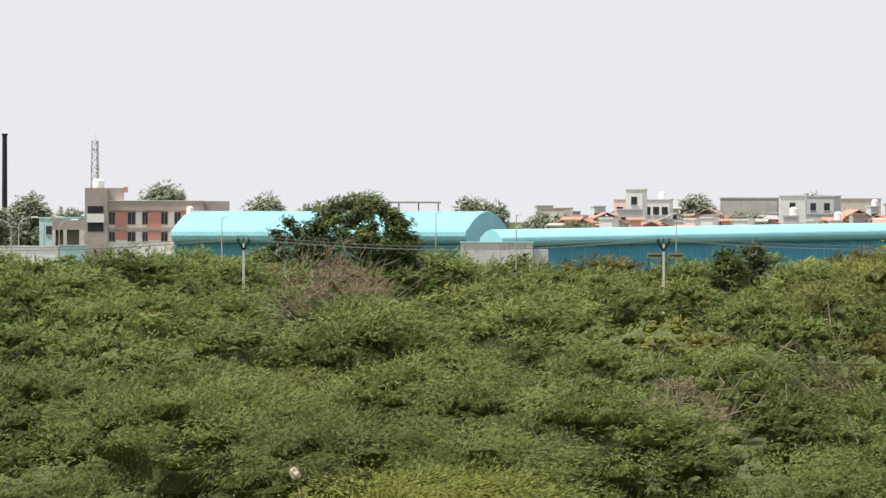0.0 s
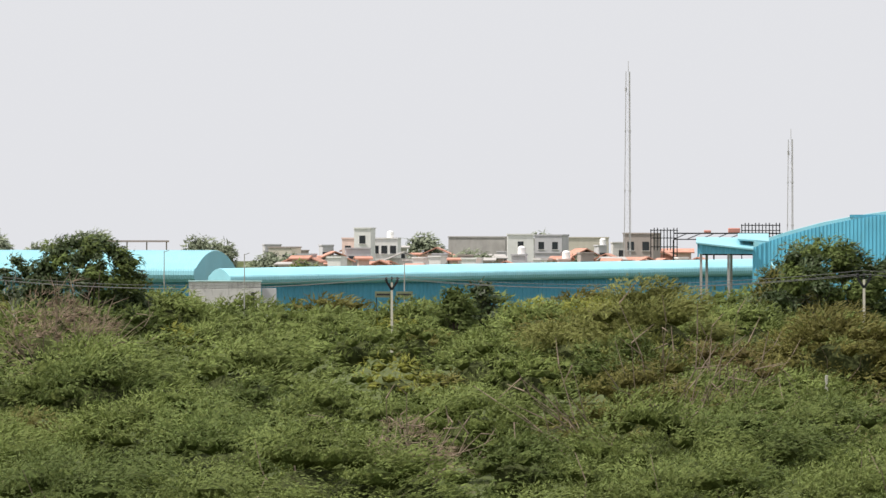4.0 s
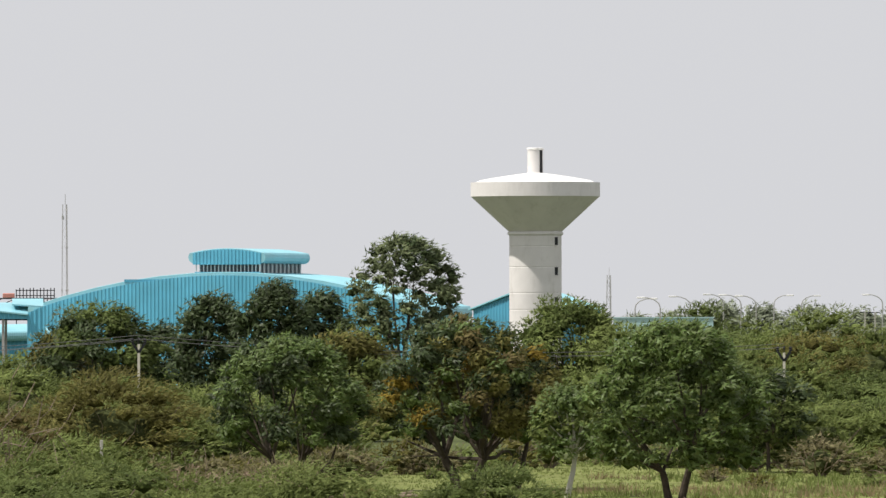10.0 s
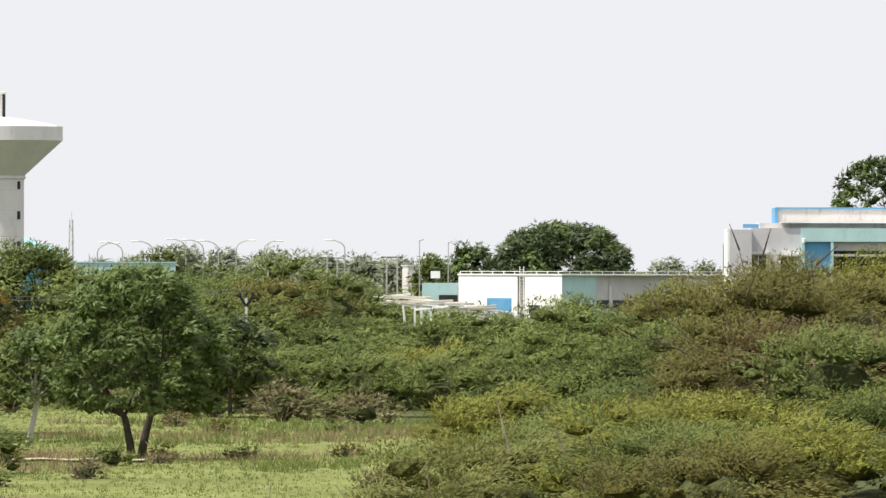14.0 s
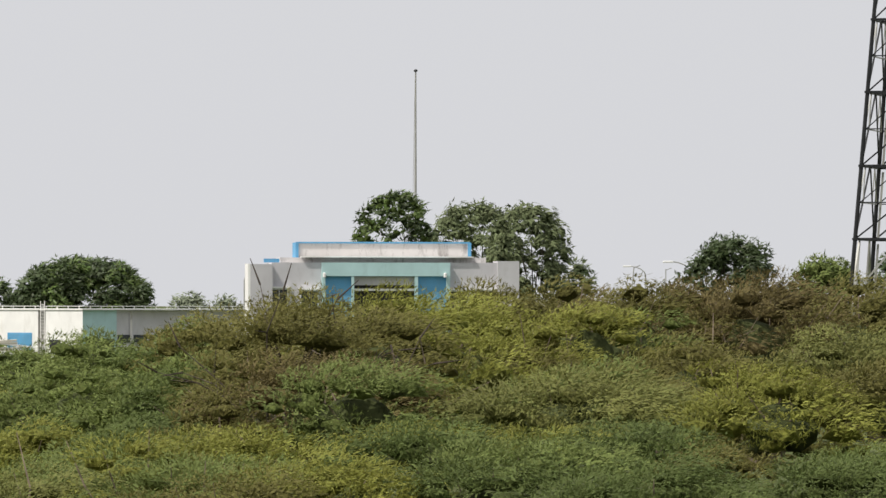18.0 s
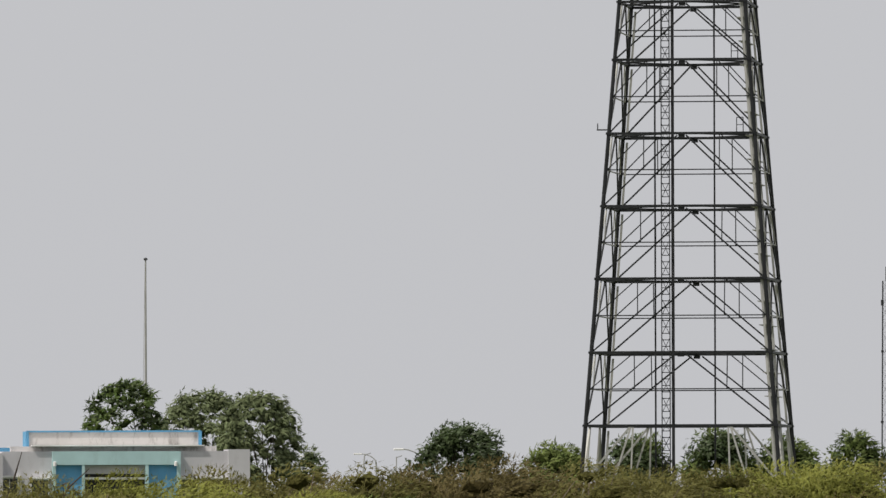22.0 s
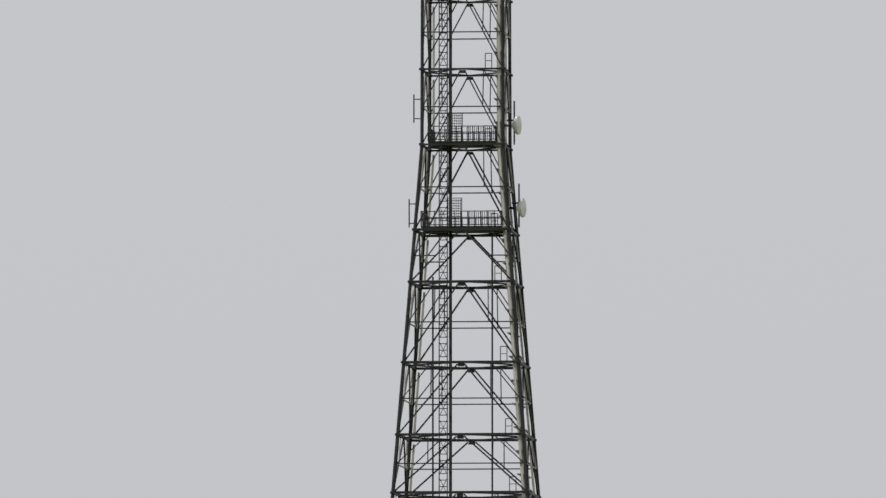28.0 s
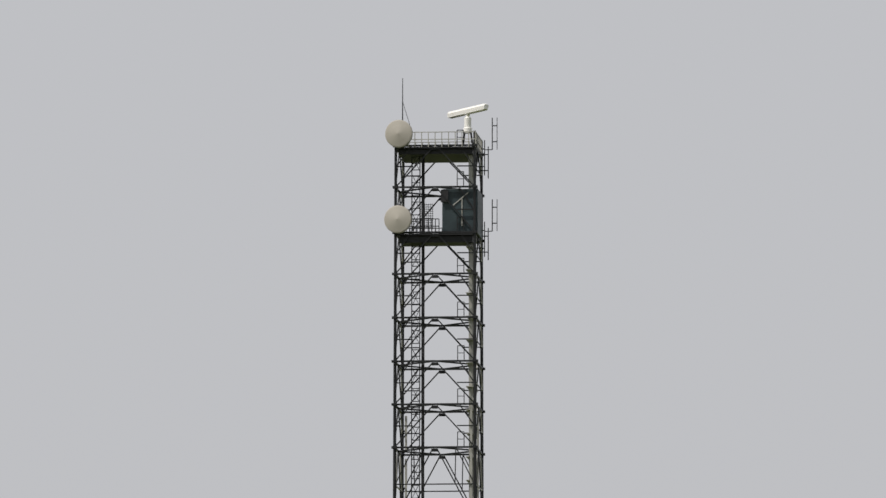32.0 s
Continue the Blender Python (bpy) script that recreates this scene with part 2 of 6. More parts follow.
def boxed(*a, bevel=0.0):
    return box(bmesh.new(), *a, bevel=bevel)


def bar(bm, a, b, w, d=None, sides=4):
    """A straight bar from a to b, w thick (tapering to d)."""
    a, b = Vector(a), Vector(b)
    ax = (b - a)
    if ax.length < 1e-6:
        return bm
    ax.normalize()
    ref = Vector((0, 0, 1)) if abs(ax.z) < 0.9 else Vector((1, 0, 0))
    u = ax.cross(ref).normalized()
    v = ax.cross(u).normalized()
    d = w if d is None else d
    rings = []
    off = math.pi / 4 if sides == 4 else 0
    for p, r in ((a, w / 2), (b, d / 2)):
        k = r * (1.414 if sides == 4 else 1)
        rings.append([bm.verts.new(p + (u * math.cos(off + 2 * math.pi * i / sides) + v * math.sin(off + 2 * math.pi * i / sides)) * k) for i in range(sides)])
    for i in range(sides):
        j = (i + 1) % sides
        bm.faces.new((rings[0][i], rings[0][j], rings[1][j], rings[1][i]))
    bm.faces.new(rings[0][::-1])
    bm.faces.new(rings[1])
    return bm


def tube(bm, points, radii, sides=8):
    """A tapered tube along points."""
    pts = [Vector(p) for p in points]
    rings = []
    u = None
    for i, p in enumerate(pts):
        t = (pts[min(i + 1, len(pts) - 1)] - pts[max(i - 1, 0)]).normalized()
        if u is None:
            u = t.cross(Vector((0.3, 1, 0.2))).normalized()
        u = (u - t * u.dot(t)).normalized()
        v = t.cross(u)
        rings.append([bm.verts.new(p + (u * math.cos(2 * math.pi * k / sides) + v * math.sin(2 * math.pi * k / sides)) * radii[i]) for k in range(sides)])
    for r0, r1 in zip(rings, rings[1:]):
        for k in range(sides):
            j = (k + 1) % sides
            bm.faces.new((r0[k], r0[j], r1[j], r1[k]))
    bm.faces.new(rings[0][::-1])
    bm.faces.new(rings[-1])
    return bm


def lathe(bm, profile, seg=48):
    """A body turned from (radius, height) pairs."""
    rings = [[bm.verts.new((r * math.cos(2 * math.pi * k / seg), r * math.sin(2 * math.pi * k / seg), z)) for k in range(seg)] for r, z in profile]
    for r0, r1 in zip(rings, rings[1:]):
        for k in range(seg):
            j = (k + 1) % seg
            bm.faces.new((r0[k], r0[j], r1[j], r1[k]))
    bm.faces.new(rings[0][::-1])
    bm.faces.new(rings[-1])
    return bm


# ---- the ground ----
def clear_edge(d):
    """The bearing at which the clearing meets the bank."""
    return 26.5 + (min(d, 70) - 48) * 0.14 + max(0, d - 70) * 0.025


def in_clearing(az, d):
    return 15.8 - smooth(d, 100, 130) * 3 < az < clear_edge(d) and 40 < d < 165 - abs(az - 23) * 2.0


def build_ground():
    radii = [8.0]
    while radii[-1] < 4700:
        radii.append(radii[-1] * (1.05 if radii[-1] < 1600 else 1.12))
    radii[-1] = 4800
    angles = [-10 + 0.3 * k for k in range(117)] + [25.1 + 3.35 * k for k in range(1, 97)]
    seg = len(angles)
    verts, faces = [(0, 0, 0)], []
    for r in radii:
        for an in angles:
            x, y = r * math.sin(radians(an)), r * math.cos(radians(an))
            verts.append((x, y, ground_z(x, y)))
    for k in range(seg):
        faces.append((0, 1 + (k + 1) % seg, 1 + k))
    for i in range(len(radii) - 1):
        o = 1 + i * seg
        for k in range(seg):
            j = (k + 1) % seg
            faces.append((o + k, o + j, o + seg + j, o + seg + k))
    meadow = []
    for f in faces:
        c = sum((Vector(verts[i]) for i in f), Vector()) / len(f)
        meadow.append(int(in_clearing(math.degrees(math.atan2(c.x, c.y)) * SPREAD, math.hypot(c.x, c.y) / SPREAD)))
    ob = new("ground", mesh_from("ground", verts, faces, [M_GROUND, M_MEADOW], meadow, smooth_faces=True))
    tagged(ob, "flat plain of grass and dry soil under scrub", "ground", kind="structure")


build_ground()

# ---- foliage ----
PX = 1 / 5118.0


def unit(v):
    return v / np.sqrt((v * v).sum(-1, keepdims=True) + 1e-12)


def cross(a, b):
    return np.stack([a[:, 1] * b[:, 2] - a[:, 2] * b[:, 1], a[:, 2] * b[:, 0] - a[:, 0] * b[:, 2], a[:, 0] * b[:, 1] - a[:, 1] * b[:, 0]], 1)


def ico(level_of_detail):
    bm = bmesh.new()
    bmesh.ops.create_icosphere(bm, subdivisions=level_of_detail, radius=1)
    v, f = np.array([v.co[:] for v in bm.verts]), np.array([[v.index for v in f.verts] for f in bm.faces])
    bm.free()
    return v, f


ICO = {1: ico(1), 2: ico(2)}


def core(c, rx, ry, rz, rng, rough=0.1, fine=2):
    """The dense inside of a bush or clump: a lumpy closed body."""
    v, f = ICO[fine]
    v = v * (1 + rng.normal(0, rough, (len(v), 1)))
    v = v * np.array([rx, ry, rz]) + c
    return v[f]


BREEZE = np.array([0.30, 0.0, 0.10])


def fronds(c, q, flat, cover, leaf_len, leaf_wid, rng, out=(0, 0), face=None, low=-0.2, droop=0.0, spread=0.34):
    """Feathery sprays over a pad of foliage, in an outer layer and a deeper one of broader leaves; twigs all reach outward."""
    area = math.pi * q * q * flat
    way = unit(rng.normal(0, 1, 3)) * 0.35 + BREEZE + np.array([out[0] * 0.6, out[1] * 0.6, 0.2 - droop])
    res = []
    for r0, r1, cv, big, wide, fans in ((0.80, 1.05, 0.8, 1.0, 1.0, ((-spread, 0.0, 0.85), (spread, 0.25, 0.85), (0.0, 0.35, 1.25))), (0.55, 0.86, 1.0, 1.25, 2.0, ((-0.2, 0.0, 1.0), (0.25, 0.2, 1.0)))):
        n = int(np.clip(cover * cv * area / (0.5 * leaf_len * leaf_wid * big * wide * len(fans)), 4, 2400))
        dr = unit(rng.normal(0, 1, (n * 3, 3)))
        keep = dr[:, 2] > low - rng.random(n * 3) * 0.25
        if face is not None:
            keep &= (dr[:, :2] @ np.array(face) > -0.2) | (rng.random(n * 3) < 0.1)
        dr = dr[keep][:n]
        n = len(dr)
        pos = c + dr * np.array([q, q, q * flat]) * rng.uniform(r0, r1, (n, 1))
        nor = unit(dr * np.array([1, 1, 1 / flat]) + np.array([0, 0, 0.3]) + rng.normal(0, 0.22, (n, 3)))
        t = unit(dr * np.array([0.75, 0.75, 0.55]) + way + rng.normal(0, 0.3, (n, 3)))
        t = unit(t - nor * (t * nor).sum(1, keepdims=True) * 0.7)
        sd = unit(cross(nor, t))
        for fan, along, ln in fans:
            L = leaf_len * big * ln * rng.uniform(0.7, 1.25, (n, 1))
            wd = leaf_wid * wide * rng.uniform(0.75, 1.25, (n, 1))
            d = unit(t + sd * fan + rng.normal(0, 0.12, (n, 3)))
            s2 = unit(cross(nor, d) + rng.normal(0, 0.12, (n, 3)))
            b = pos + t * (along * leaf_len)
            res.append(np.stack([b - s2 * wd * 0.5, b + s2 * wd * 0.5, b + d * L], 1))
    return np.concatenate(res)


def bush_tris(x, y, z, r, h, rng, rows=1.0, leaf_px=8.5, flat=0.55, clumps=None, skirt=False, full=False, slim=1.0):
    """One thorn bush: leaf triangles, the leafy pads under them and, apart, the twiggy inside coloured as shade."""
    dt = math.hypot(x, y)
    d = max(dt / SPREAD, 42)
    u = d * PX
    L, wd = 1.1 * slim * leaf_px * u, 0.25 * leaf_px * u / slim
    cover = 0.72 * min(1.1, 0.35 + 0.9 * rows)
    k = clumps or int(9 + r * 3.0)
    th = np.arange(k) * 2.39996 + rng.uniform(0, 6.28)
    up = np.clip((np.arange(k) + 0.5) / k + rng.normal(0, 0.07, k), 0, 1)
    rad = np.sqrt(np.clip(1 - up ** 1.8, 0.02, 1)) * rng.uniform(0.74, 1.0, k)
    cen = np.stack([x + r * rad * np.cos(th), y + r * rad * np.sin(th), z + h * (0.36 + 0.50 * up) * rng.uniform(0.92, 1.1, k)], 1)
    cr = r * rng.uniform(0.30, 0.46, k)
    if skirt:
        ks = 5
        ts = np.arange(ks) * 1.26 + rng.uniform(0, 6.28)
        cen = np.concatenate([cen, np.stack([x + 0.82 * r * np.cos(ts), y + 0.82 * r * np.sin(ts), z + h * rng.uniform(0.16, 0.3, ks)], 1)])
        cr = np.concatenate([cr, r * rng.uniform(0.3, 0.42, ks)])
    face = (-x / dt, -y / dt)
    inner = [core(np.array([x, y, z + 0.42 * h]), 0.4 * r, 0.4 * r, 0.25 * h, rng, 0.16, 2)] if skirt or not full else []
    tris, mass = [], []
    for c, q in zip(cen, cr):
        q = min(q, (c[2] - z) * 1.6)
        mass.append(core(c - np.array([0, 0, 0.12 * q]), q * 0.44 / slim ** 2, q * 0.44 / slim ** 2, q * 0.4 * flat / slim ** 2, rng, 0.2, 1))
        seen = 1.0 if c[2] > z + 0.58 * h or r < 2.0 else 0.7 if c[2] > z + 0.42 * h else 0.6 if full else 0.3
        if (c[0] - x) * face[0] + (c[1] - y) * face[1] < -0.35 * r and c[2] < z + 0.7 * h:
            seen = 0.25
        tris.append(fronds(c, q, flat, cover * seen, L, wd, rng, ((c[0] - x) / r, (c[1] - y) / r), face))
    return np.concatenate(tris), np.concatenate(mass), np.concatenate(inner) if inner else np.zeros((0, 3, 3))


LEAVES = [M_LEAF, M_LEAF_DARK, M_LEAF_YELLOW, M_LEAF_OLIVE, M_LEAF_BROWN]
SCRUB = LEAVES + [LEAF_SHADE[m] for m in LEAVES] + [M_INNER_SHADE]


NAMES = ("green thorn bush in the scrub", "dark green thorn bush in the scrub", "yellow-green thorn bush in the scrub", "olive green thorn bush in the scrub", "brownish half-bare thorn bush in the scrub")


def stems(h, rng, count=5, twigs=0):
    """Crooked stems rising from the root, and bare twigs standing out of the leaves."""
    bm = bmesh.new()
    for k in range(count + twigs):
        an = rng.uniform(0, 6.28)
        lean = rng.uniform(0.3, 1.1)
        pts, rad = [Vector((0.1 * math.cos(an), 0.1 * math.sin(an), 0))], [0.06]
        v = Vector((lean * math.cos(an), lean * math.sin(an), 1)).normalized()
        for j in range(4):
            v = (v + Vector(rng.normal(0, 0.25, 3))).normalized()
            pts.append(pts[-1] + v * h * rng.uniform(0.2, 0.3 if k < count else 0.36))
            rad.append(0.06 * (1 - (j + 1) / 4.6))
        tube(bm, pts, rad, 5)
        if k >= count:
            for q in pts[2:]:
                w = (v + Vector(rng.normal(0, 0.7, 3))).normalized()
                tube(bm, [q, q + w * h * 0.18], [0.025, 0.008], 4)
    return bm


def thicket(name, az0, az1, d0, d1, weights, size, rows, rng, label, gap=1.1, limit=None, leaf_px=8.5, flat=0.55, lift=1.0, growth=1.16, apart=0.0, low=0.35, skirt=False, full=False, cap=None):
    """Scrub over a sector of the sheet, row behind row; bushes nearer than `apart` are things of their own."""
    tris, idx, n = [], [], 0
    d = d0
    while d < d1:
        step = gap * size
        az = az0 + rng.uniform(0, 2)
        while az < az1:
            dd, aa = d * (1 + rng.uniform(-0.5, 0.5) * (growth - 1) * 1.4), az
            az += math.degrees(step * rng.uniform(0.6, 1.2) / d)
            if in_clearing(aa, dd) or (limit and not limit(aa, dd)):
                continue
            x, y, _ = polar(aa, dd)
            k = rng.random()
            small = rng.random() < low
            r = size * (0.5 + 0.5 * k) * (0.75 if small else 1)
            h = lift * size * (0.68 + 0.42 * k + rng.uniform(-0.1, 0.1)) * (1.0 + 0.3 * noise.noise((x * 0.02, y * 0.012, 5))) * (0.72 if small else 1)
            g = ground_z(x, y) - 0.1
            if cap and cap(aa, dd) is not None:
                h = min(h, (level(cap(aa, dd), dd) - g - 0.24 * r) / 0.94)
                h = max(h, 0.9)
                r = min(r, 1.5 * h)
            t, mass, inner = bush_tris(x, y, g, r, h, rng, rows, leaf_px, flat, None, skirt, full)
            wts = np.array(weights(aa, dd) if callable(weights) else weights, float)
            k = noise.noise((x * 0.04, y * 0.02, 11.0))
            wts = wts * np.array([1, 1 + max(0, k) * 3, 1 + max(0, -k) * 3, 1, 1])
            m = rng.choice(5, p=wts / wts.sum())
            n += 1
            if dd < apart:
                root = thing("thorn_bush", (x, y, g), ("low " if small else "rounded ") + NAMES[m], "bush")
                off = np.array([x, y, g])
                ob = new("foliage", tri_mesh("foliage", np.concatenate([t, mass, inner]) - off, [LEAVES[m], LEAF_SHADE[LEAVES[m]], M_INNER_SHADE], [0] * len(t) + [1] * len(mass) + [2] * len(inner)))
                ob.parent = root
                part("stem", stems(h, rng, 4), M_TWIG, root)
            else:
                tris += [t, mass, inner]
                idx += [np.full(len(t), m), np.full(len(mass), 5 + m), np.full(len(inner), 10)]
        d *= growth
    if tris:
        tris, idx = np.concatenate(tris), np.concatenate(idx)
        ob = new(name, tri_mesh(name, tris, SCRUB, idx))
        tagged(ob, label, "scrub", kind="stuff")
    print("STUFF", name, n, "bushes", len(tris), "joined triangles")


def bush(az, d, r, h, mat, seed, label, rows=1.0, leaf_px=7.2, flat=0.55, twigs=0, name="bush", z=None, skirt=True, stem_mat=None, slim=1.0):
    """A bush that stands out by itself: stems, twiggy inside and leaves."""
    rng = np.random.default_rng(seed)
    p = polar(az, d)
    g = (ground_z(p.x, p.y) if z is None else z) - 0.1
    root = thing(name, (p.x, p.y, g), label, "bush")
    t, mass, inner = bush_tris(p.x, p.y, g, r, h, rng, rows, leaf_px, flat, None, skirt, True, slim)
    off = np.array([p.x, p.y, g])
    if rows > 0.05:
        fo = new("foliage", tri_mesh("foliage", np.concatenate([t, mass, inner]) - off, [mat, LEAF_SHADE[mat], M_INNER_SHADE], [0] * len(t) + [1] * len(mass) + [2] * len(inner)))
        fo.parent = root
    part("stem", stems(h, rng, 5, twigs), stem_mat or M_TWIG, root)
    return root


R1 = np.random.default_rng(21)
thicket("scrub_thicket", -11, 17.0, 46, 130, (6, 2.0, 0.12, 0.22, 0.0), 3.4, 0.32, R1, "dense green thorn scrub covering the plain", gap=0.98, leaf_px=7.2, apart=78, skirt=True)
thicket("far_scrub_thicket", -11, 31, 130, 330, (6, 1.6, 0.35, 0.35, 0), 3.9, 0.2, R1, "green thorn scrub stretching towards the sheds", skirt=False, leaf_px=7.6, limit=lambda az, d: d < 290 or az > 22, growth=1.14)
thicket("shed_hedge", -11, 12.5, 255, 300, (6, 2, 0.3, 0.5, 0.0), 4.6, 0.42, R1, "taller green scrub along the sheds", growth=1.08, low=0.1, lift=0.92)
thicket("thorn_wood", 22.3, 28.4, 196, 300, (6, 3, 0.7, 1.2, 0), 4.9, 0.36, R1, "wood of feathery thorn trees around the lamp posts", growth=1.10, lift=1.62, low=0.2, gap=0.9, leaf_px=6.4)
thicket("yard_scrub_thicket", 31, 38, 130, 240, (6, 3, 0.6, 0.8, 0), 3.9, 0.36, R1, "green thorn scrub below the white block", lift=1.5, growth=1.12, leaf_px=6.8)


def bank_mix(az, d):
    if az < 36.2 and d > 62:
        return (5, 2.4, 0.4, 0.5, 0)
    if d < 57 and az > 37.5:
        return (2, 5.0, 0.5, 0.6, 0)
    return (1.5, 0, 3.0, 1.5, 0) if d < 62 else (0.5, 0, 1.4, 4.0, 0.5)


def bank_cap(az, d):
    """How high the scrub that fills the gaps on the bank may reach (a sheet elevation)."""
    if d < 64:
        return -2.75 if az > 32.5 else -3.7
    return -0.75 if d < 77 and az > 36 else None


thicket("bank_scrub", 24, 57, 44, 140, bank_mix, 2.9, 0.45, R1, "olive and yellowish thorn scrub on a raised bank", limit=lambda az, d: az > clear_edge(d) + 0.3 and d < 122 and (az < 36 or d > 48), lift=0.86, leaf_px=7.0, apart=92, low=0.3, growth=1.10, skirt=True, full=True, cap=bank_cap)
thicket("horizon_scrub", 15, 57, 430, 620, (3, 5, 0.1, 2, 0), 7.0, 0.2, R1, "distant belt of low scrub along the horizon", gap=1.7, leaf_px=12, lift=0.8, growth=1.2)


# ---- grass and dry tufts of the clearing ----
def grass_tufts(name, count, az0, az1, d0, d1, height, mat, label, seed, patch, blades=7):
    rng = np.random.default_rng(seed)
    out = []
    while len(out) < count:
        az, d = rng.uniform(az0, az1), d0 * (d1 / d0) ** rng.random()
        if not in_clearing(az, d):
            continue
        x, y, _ = polar(az, d)
        if noise.noise((x * 0.05, y * 0.03, seed)) < patch:
            continue
        u = d * PX
        c = np.array([x, y, ground_z(x, y) - 0.02])
        hh = height * rng.uniform(0.5, 1.3)
        b = rng.normal(0, 1, (blades, 3)) * np.array([1, 1, 0]) * hh * 0.5
        tip = b * 1.5 + rng.normal(0, 0.3, (blades, 3)) * hh + np.array([0, 0, hh])
        w = unit(cross(tip - b, rng.normal(0, 1, (blades, 3)))) * max(0.016, 0.9 * u)
        out.append(np.stack([c + b - w, c + b + w, c + tip], 1))
    ob = new(name, tri_mesh(name, np.concatenate(out), [mat]))
    tagged(ob, label, "grass", kind="stuff")


grass_tufts("meadow_grass", 24000, 12, 32, 56, 165, 0.11, M_GRASS, "fresh green grass of the clearing", 3, -0.75, 5)
grass_tufts("dry_tufts", 2600, 12, 32, 56, 165, 0.34, M_DRYGRASS, "dry brownish weeds in the clearing", 4, 0.1, 12)
grass_tufts("green_weeds", 2200, 12, 32, 56, 165, 0.3, M_LEAF, "low green weeds in the clearing", 9, 0.1, 12)
RS = np.random.default_rng(33)
for k in range(56):
    az, d = RS.uniform(14, 31), 58 * 2.75 ** RS.random()
    if not in_clearing(az, d) or not in_clearing(az + 0.6, d):
        continue
    w = RS.integers(0, 3)
    bush(az, d, RS.uniform(0.4, 1.0), RS.uniform(0.4, 0.9), (M_LEAF_OLIVE, M_SHRUB, M_LEAF)[w], 300 + k, ("low olive shrub in the grass clearing", "dry brownish shrub in the grass clearing", "low green shrub in the grass clearing")[w], rows=0.3, twigs=4, name="shrub")
for k in range(26):
    az = 13.5 + 16 * k / 26 + RS.uniform(-0.3, 0.3)
    bush(az, 158 - abs(az - 23) * 2.0 + RS.uniform(-4, 4), RS.uniform(1.2, 2.0), RS.uniform(1.2, 2.2), (M_LEAF_OLIVE, M_SHRUB, M_LEAF)[k % 3], 400 + k, ("olive shrub along the clearing's far edge", "dry brownish shrub along the clearing's far edge", "green shrub along the clearing's far edge")[k % 3], rows=0.3, twigs=6, name="shrub")


for k in range(13):
    bush(25.8 + 0.5 * k, 151 + 7 * (k % 3), RS.uniform(2.4, 3.2), RS.uniform(2.8, 4.4), (M_LEAF, M_LEAF, M_LEAF_DARK)[k % 3], 440 + k, ("feathery green thorn bush closing the clearing", "feathery green thorn bush closing the clearing", "dark green thorn bush closing the clearing")[k % 3], rows=0.4)
for k in range(9):
    bush(14.2 + 0.36 * k, 104 + 9 * (k % 4), RS.uniform(1.3, 2.0), RS.uniform(1.5, 2.3), (M_SHRUB, M_LEAF, M_PINK_TWIG)[k % 3], 460 + k, ("dry brownish shrub beside the clearing", "low green thorn bush beside the clearing", "reddish brown bare shrub beside the clearing")[k % 3], rows=0.35, twigs=6)


for k in range(11):
    bush(13.0 + 0.45 * k, 152 + 9 * (k % 3), RS.uniform(2.4, 3.2), RS.uniform(3.0, 4.2), (M_LEAF, M_LEAF_PALE, M_LEAF_DARK)[k % 3], 480 + k, ("green thorn bush behind the clearing's trees", "pale green thorn bush behind the clearing's trees", "dark green thorn bush behind the clearing's trees")[k % 3], rows=0.4)


# the trodden footpath past the tree
v = []
for k in range(15):
    a1 = 20.9 + 3.6 * k / 14
    for e in (115.6, 117.2):
        q = polar(a1, e + 0.7 * math.sin(k * 1.3))
        v.append((q.x, q.y, ground_z(q.x, q.y) + 0.1))
ob = new("footpath", mesh_from("footpath", v, [(2 * k, 2 * k + 1, 2 * k + 3, 2 * k + 2) for k in range(14)], [M_PATH]))
tagged(ob, "pale trodden earth footpath through the grass", "path", kind="structure")


# ---- trees ----
def limb(bm, p, dirn, length, r0, r1, rng, bends=4, sides=7, wander=0.25):
    pts, rad = [Vector(p)], [r0]
    d = Vector(dirn).normalized()
    for i in range(bends):
        d = (d + Vector(rng.normal(0, wander, 3))).normalized()
        pts.append(pts[-1] + d * length / bends)
        rad.append(r0 + (r1 - r0) * (i + 1) / bends)
    tube(bm, pts, rad, sides)
    return pts


